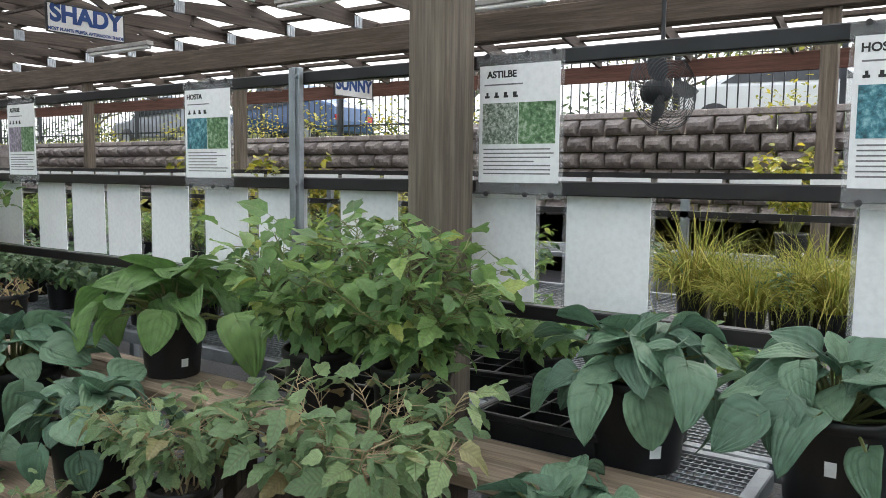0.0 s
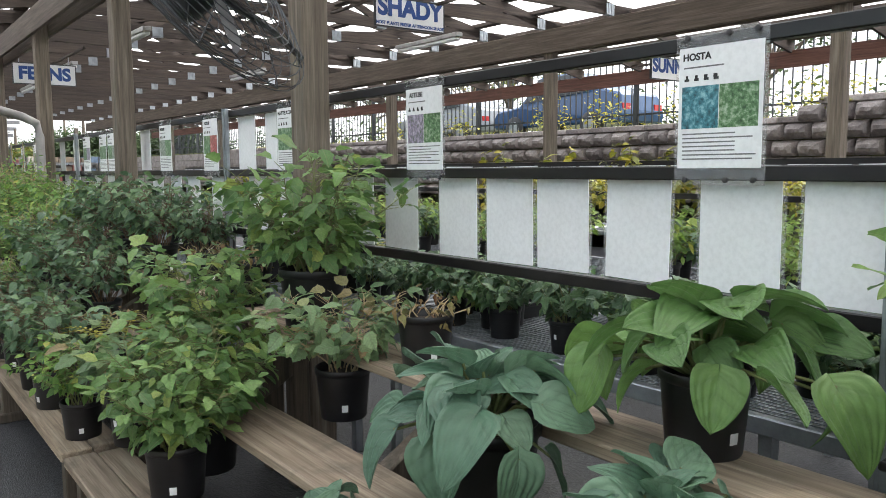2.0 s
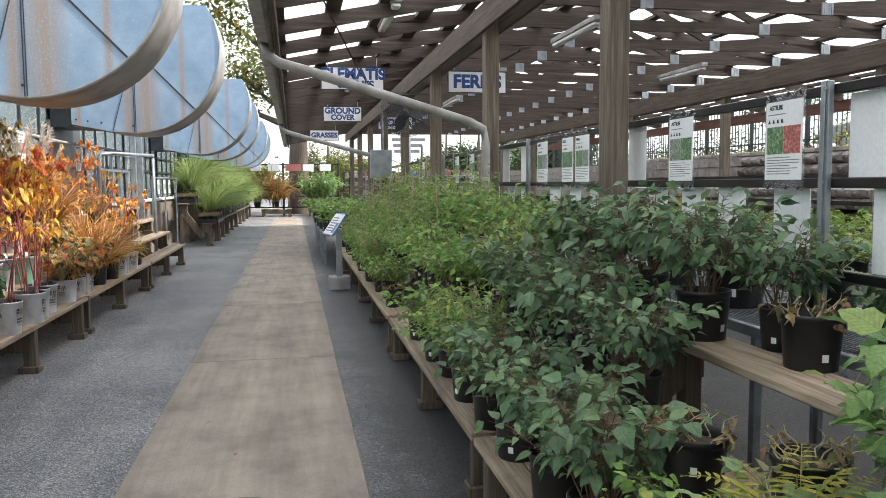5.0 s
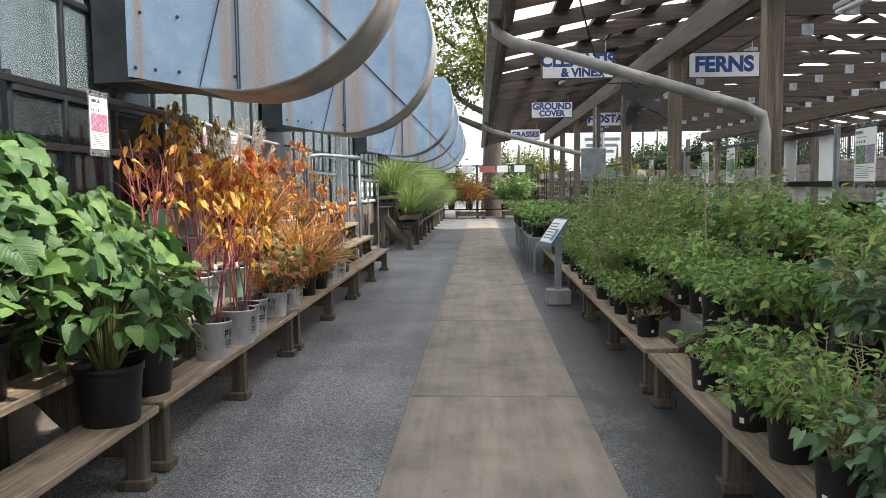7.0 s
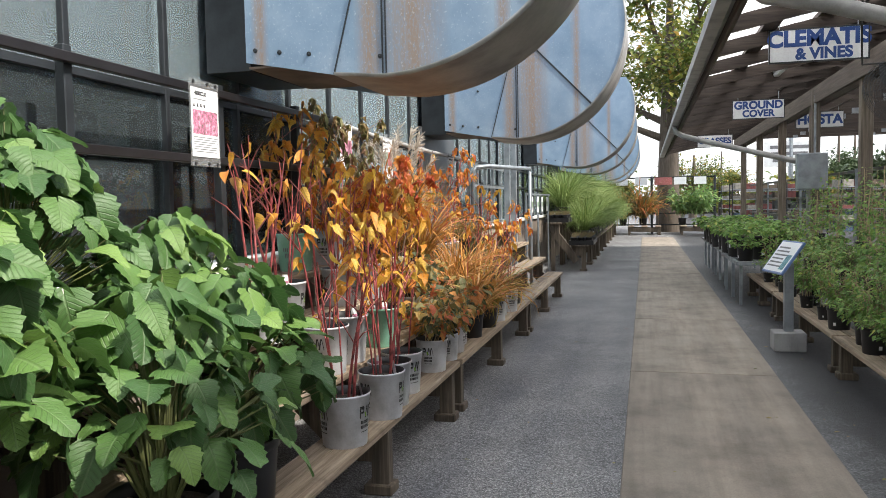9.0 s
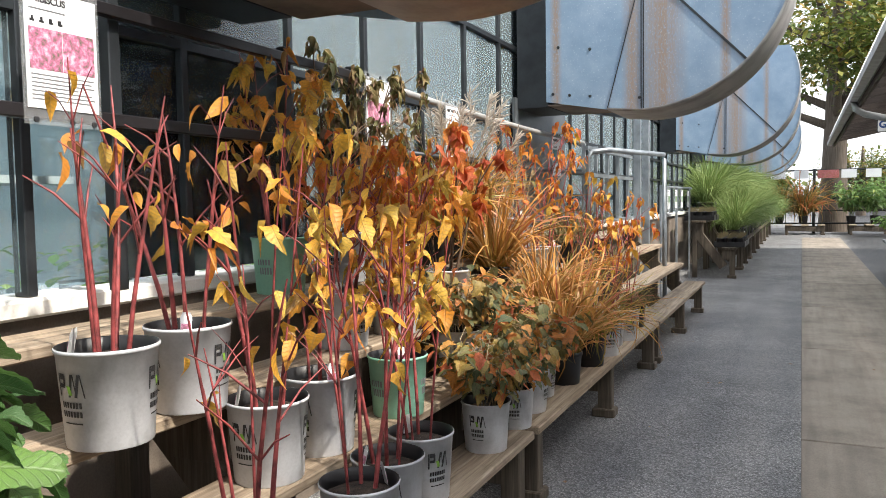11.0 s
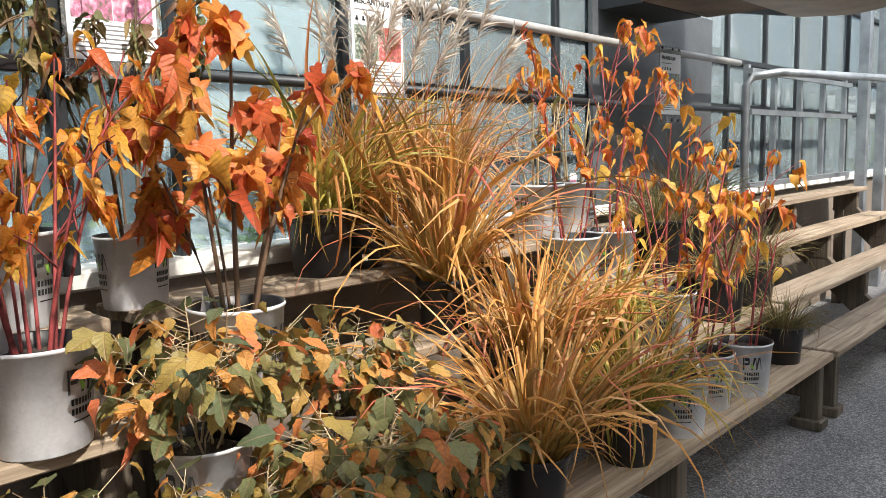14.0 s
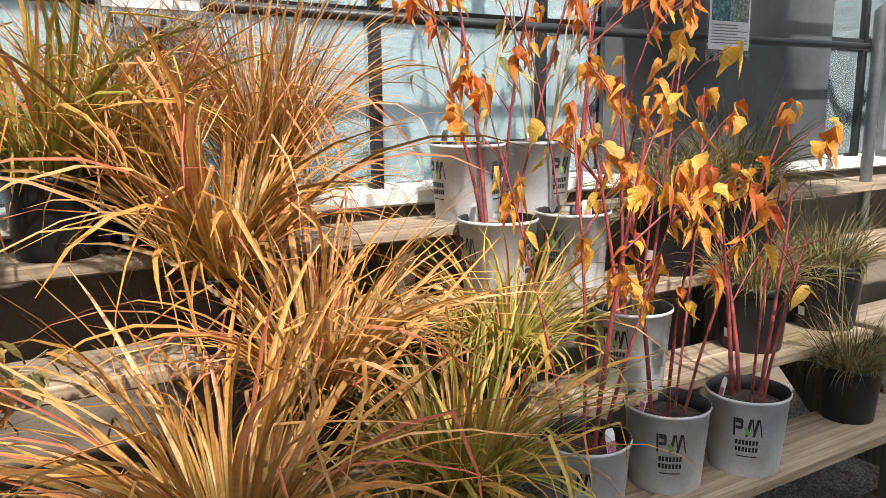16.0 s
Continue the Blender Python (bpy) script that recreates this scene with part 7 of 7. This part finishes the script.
def car(x, y, z, material, label, turn=0.0, tall=0.0):
    c = thing("car", label, "car", "parked cars", pose(x, y, z, 0, 0, turn))
    prof = [(-2.2, 0.35), (-2.25, 0.62), (-2.1, 0.82), (-1.2, 0.92), (-0.55, 1.38 + tall), (0.7, 1.42 + tall), (1.5, 1.0 + tall * 0.8), (2.15, 0.92 + tall * 0.5), (2.25, 0.6), (2.2, 0.35)]
    n = len(prof)
    b = Build().add([(px, -0.85 + (0.12 if pz > 1 else 0), pz) for px, pz in prof] + [(px, 0.85 - (0.12 if pz > 1 else 0), pz) for px, pz in prof], [tuple(range(n)), tuple(range(2 * n - 1, n - 1, -1))] + [(i, n + i, n + (i + 1) % n, (i + 1) % n) for i in range(n)])
    part("body", b.mesh("body", material, False, 0.05), c)
    wv = [(-1.0, 0.97), (-0.5, 1.32 + tall), (0.62, 1.36 + tall), (1.25, 1.0 + tall * 0.6)]
    for s in (-1, 1):
        part("side_window", Build().add([(a, s * 0.80 if h_ > 1.1 else s * 0.865, h_) for a, h_ in wv], [(0, 1, 2, 3)]).mesh("side_window", paint("car glass", (0.03, 0.035, 0.04), 0.1)), c)
        for wx in (-1.35, 1.35):
            w = part("wheel", Build().lathe([(0.16, -0.1), (0.31, -0.1), (0.33, -0.07), (0.33, 0.07), (0.31, 0.1), (0.16, 0.1)], 20).mesh("wheel", M_POT, True), c, m=pose(wx, s * 0.8, 0.33, 90))
            part("rim", Build().lathe([(0.001, 0.105), (0.2, 0.1)], 16).lathe([(0.2, -0.1), (0.001, -0.105)], 16).mesh("rim", M_STEEL), w)
        part("tail_light", Build().box(2.12, 2.24, s * 0.6 - 0.14, s * 0.6 + 0.14, 0.66, 0.8).mesh("tail_light", paint("red lamp", (0.4, 0.02, 0.02), 0.2)), c)


car(-2.6, 15.4, 2.3, paint("white car paint", (0.75, 0.77, 0.8), 0.2, vary=0.02), "white parked saloon car behind the fence", 180)
car(-15.5, 15.4, 2.3, paint("blue car paint", (0.03, 0.07, 0.16), 0.2, vary=0.05), "dark blue parked car behind the fence", 0, 0.25)
car(-20.8, 15.6, 2.3, paint("grey car paint", (0.25, 0.27, 0.3), 0.2, vary=0.05), "grey parked car behind the fence", 0, 0.2)

# ------------------------------------------------------------------ far end of the aisle
rack = thing("display_rack", "dark pipe display rack with cards at the aisle's end", "display rack")
for z in (0.42, 0.95, 1.45, 2.62):
    part("pipe", Build().tube([(-44, -9, z), (-44, 2.2, z)], 0.035, 6).mesh("pipe", M_DARK), rack)
for y in (-9, -6.2, -3.4, -0.6, 2.2):
    part("upright", Build().tube([(-44, y, 0), (-44, y, 2.68)], 0.06, 6).mesh("upright", M_DARK), rack)
for k in range(12):
    y = -8.4 + 0.88 * k
    part("rack_card", Build().box(-43.96, -43.94, y, y + (0.8 if k == 9 else 0.55), 2.28, 2.62).mesh("rack_card", P_RED if k == 9 else M_PAPER), rack)
for y0 in (-7.4, -4.9, -2.4, -0.1):
    bench(-42.3, -43.9, [(y0 + 2.2, 0.40), (y0 + 1.6, 0.405), (y0 + 1.0, 0.41)], 1, "low timber pallet under the display rack", M_BOARD_GREY, "far pallets")
put(grass("tan_shrub", "tan ornamental grass at the aisle's end", "big", L_TURN, 420, 1.45, 1.1, 0.035, 1.5), [(-43.5, -1.9, 0.41, 0, 1.15), (-43.5, -1.0, 0.41, 50, 1.1), (-43.5, -3.2, 0.41, 50, 1.15), (-43.5, -4.3, 0.41, 90, 1.1)])
put(leafy("far_shrub", "grey-green shrub at the aisle's end", "big", L_ASTIL, M_STEM, n=20, height=1.3, spread=0.65, shape=NARROW, size=0.2, per=30), [(-43.5, 0.75, 0.41, 0, 1.25), (-43.5, -5.6, 0.41, 50, 1.1), (-43.5, 1.6, 0.41, 50, 1.05)])
crack = thing("cart_rack", "tall metal shelving carts beyond the shade house", "shelving cart", m=pose(-41, 4.2, 0))
for k in range(5):
    cart = part("shelf", Build().box(-0.5, 0.5, -1.6, 1.6, 0.25 + 0.42 * k, 0.28 + 0.42 * k).mesh("shelf", M_STEEL), crack)
for sx in (-0.5, 0.5):
    for sy in (-1.6, -0.5, 0.5, 1.6):
        part("upright", Build().tube([(sx, sy, 0), (sx, sy, 2.2)], 0.025, 6).mesh("upright", M_DARK), crack)
M_GOODS = [paint("boxed goods " + n, c, 0.6, vary=0.25, scale=9) for n, c in (("red", (0.16, 0.045, 0.04)), ("blue", (0.07, 0.11, 0.17)), ("cream", (0.3, 0.28, 0.24)), ("dark", (0.05, 0.055, 0.05)), ("brown", (0.12, 0.09, 0.06)))]
for k in range(5):
    y = -1.5
    while y < 1.4:
        w = rnd(0.2, 0.5)
        part("goods", Build().box(-0.4, 0.42, y, y + w, 0.281 + 0.42 * k, 0.281 + 0.42 * k + rnd(0.14, 0.34)).mesh("goods", random.choice(M_GOODS), bevel=0.01), crack)
        y += w + rnd(0.02, 0.12)
for x, y, a in ((-39, 7.6, 15), (-47, 4.3, 0), (-47, 8.0, 0), (-52, 6.0, 0), (-50, 10.5, 10)):
    copy_thing(crack, pose(x, y, 0, 0, 0, a))
pole = thing("pole_sign", "tall roadside pole sign with red and white panels", "sign", m=pose(-70, 9.8, 0))
part("pole", Build().tube([(0, 0, 0), (0, 0, 9)], 0.18, 8).mesh("pole", M_STEEL), pole)
part("red_panel", Build().box(-0.15, 0.15, -1.7, 1.7, 6.3, 8.6).mesh("red_panel", paint("sign red", (0.55, 0.03, 0.04), 0.4), bevel=0.1), pole)
part("white_panel", Build().box(-0.12, 0.12, -1.9, 1.9, 3.9, 5.8).mesh("white_panel", M_WHITE), pole)
lines = Build()
for k in range(3):
    lines.box(0.125, 0.13, -1.5 + 0.1 * k, 1.4 - 0.25 * k, 5.25 - 0.5 * k, 5.5 - 0.5 * k)
part("print", lines.mesh("print", M_GREYINK), pole)
random.seed(23)
fw = Build()
fw.scatter(TINY, [((-95 + rnd(-4, 4), rnd(-70, 80), 0.3 + abs(random.gauss(0, 0.8)) * (1.2 + 0.8 * math.sin(k * 0.001))), unit(rnd(0, 6.28), rnd(-0.6, 0.8)), (rnd(-0.4, 0.4), rnd(-0.4, 0.4), 1), rnd(0.5, 1.1), 1.0) for k in range(26000)])
single("far_trees", fw, L_TREE, "distant belt of trees and bushes", "trees", "stuff")
lit = Build()
lit.scatter(TINY, [((rnd(-22, 2), random.choice((rnd(-2.3, -1.6), rnd(0.3, 0.8), rnd(-1.9, 0.5))), 0.016), unit(rnd(0, 6.28), 0.05), (rnd(-0.2, 0.2), rnd(-0.2, 0.2), 1), rnd(0.02, 0.05), 1.0) for k in range(130)])
single("fallen_leaves", lit, L_DRAB, "dry fallen leaves scattered on the paving", "leaves", "stuff")

# ------------------------------------------------------------------ wall blocks, last
rest = Build()
for row in range(10):
    z = -0.1 + BLK_H * row
    for k in range(100):
        x = 8 - BLK_W * k - (BLK_W / 2 if row % 2 else 0)
        if row == 9 and x < -7.4:
            continue
        if row >= 4 and -22.5 < x < 4.5:
            part("block", BLKS[(k * 7 + row * 3) % 5], rwall, m=pose(x, WALL_Y - 0.025 * row + 0.2, z))
        elif row >= 4:
            rest.box(x - BLK_W / 2 + 0.006, x + BLK_W / 2 - 0.006, WALL_Y - 0.025 * row + 0.13, WALL_Y + 0.25, z + 0.006, z + BLK_H - 0.006)
for row in range(4, 9):
    for k in range(60):
        x = 8 - BLK_W * (100 + k) - (BLK_W / 2 if row % 2 else 0)
        rest.box(x - BLK_W / 2 + 0.01, x + BLK_W / 2 - 0.01, WALL_Y - 0.025 * row + 0.13, WALL_Y + 0.25, -0.1 + BLK_H * row + 0.008, -0.1 + BLK_H * (row + 1) - 0.008)
rest.box(-62, 8.3, WALL_Y + 0.1, WALL_Y + 0.3, 0, 1.07)
tagged(part("far_blocks", rest.mesh("far_blocks", M_BLOCK, bevel=0.0), rwall), kind="stuff")
for k in range(62):
    part("cap_stone", CAP, rwall, m=pose(8 - BLK_W * 1.5 * k, WALL_Y + 0.06, -0.1 + BLK_H * (10 if 8 - BLK_W * 1.5 * k > -7.4 else 9)))
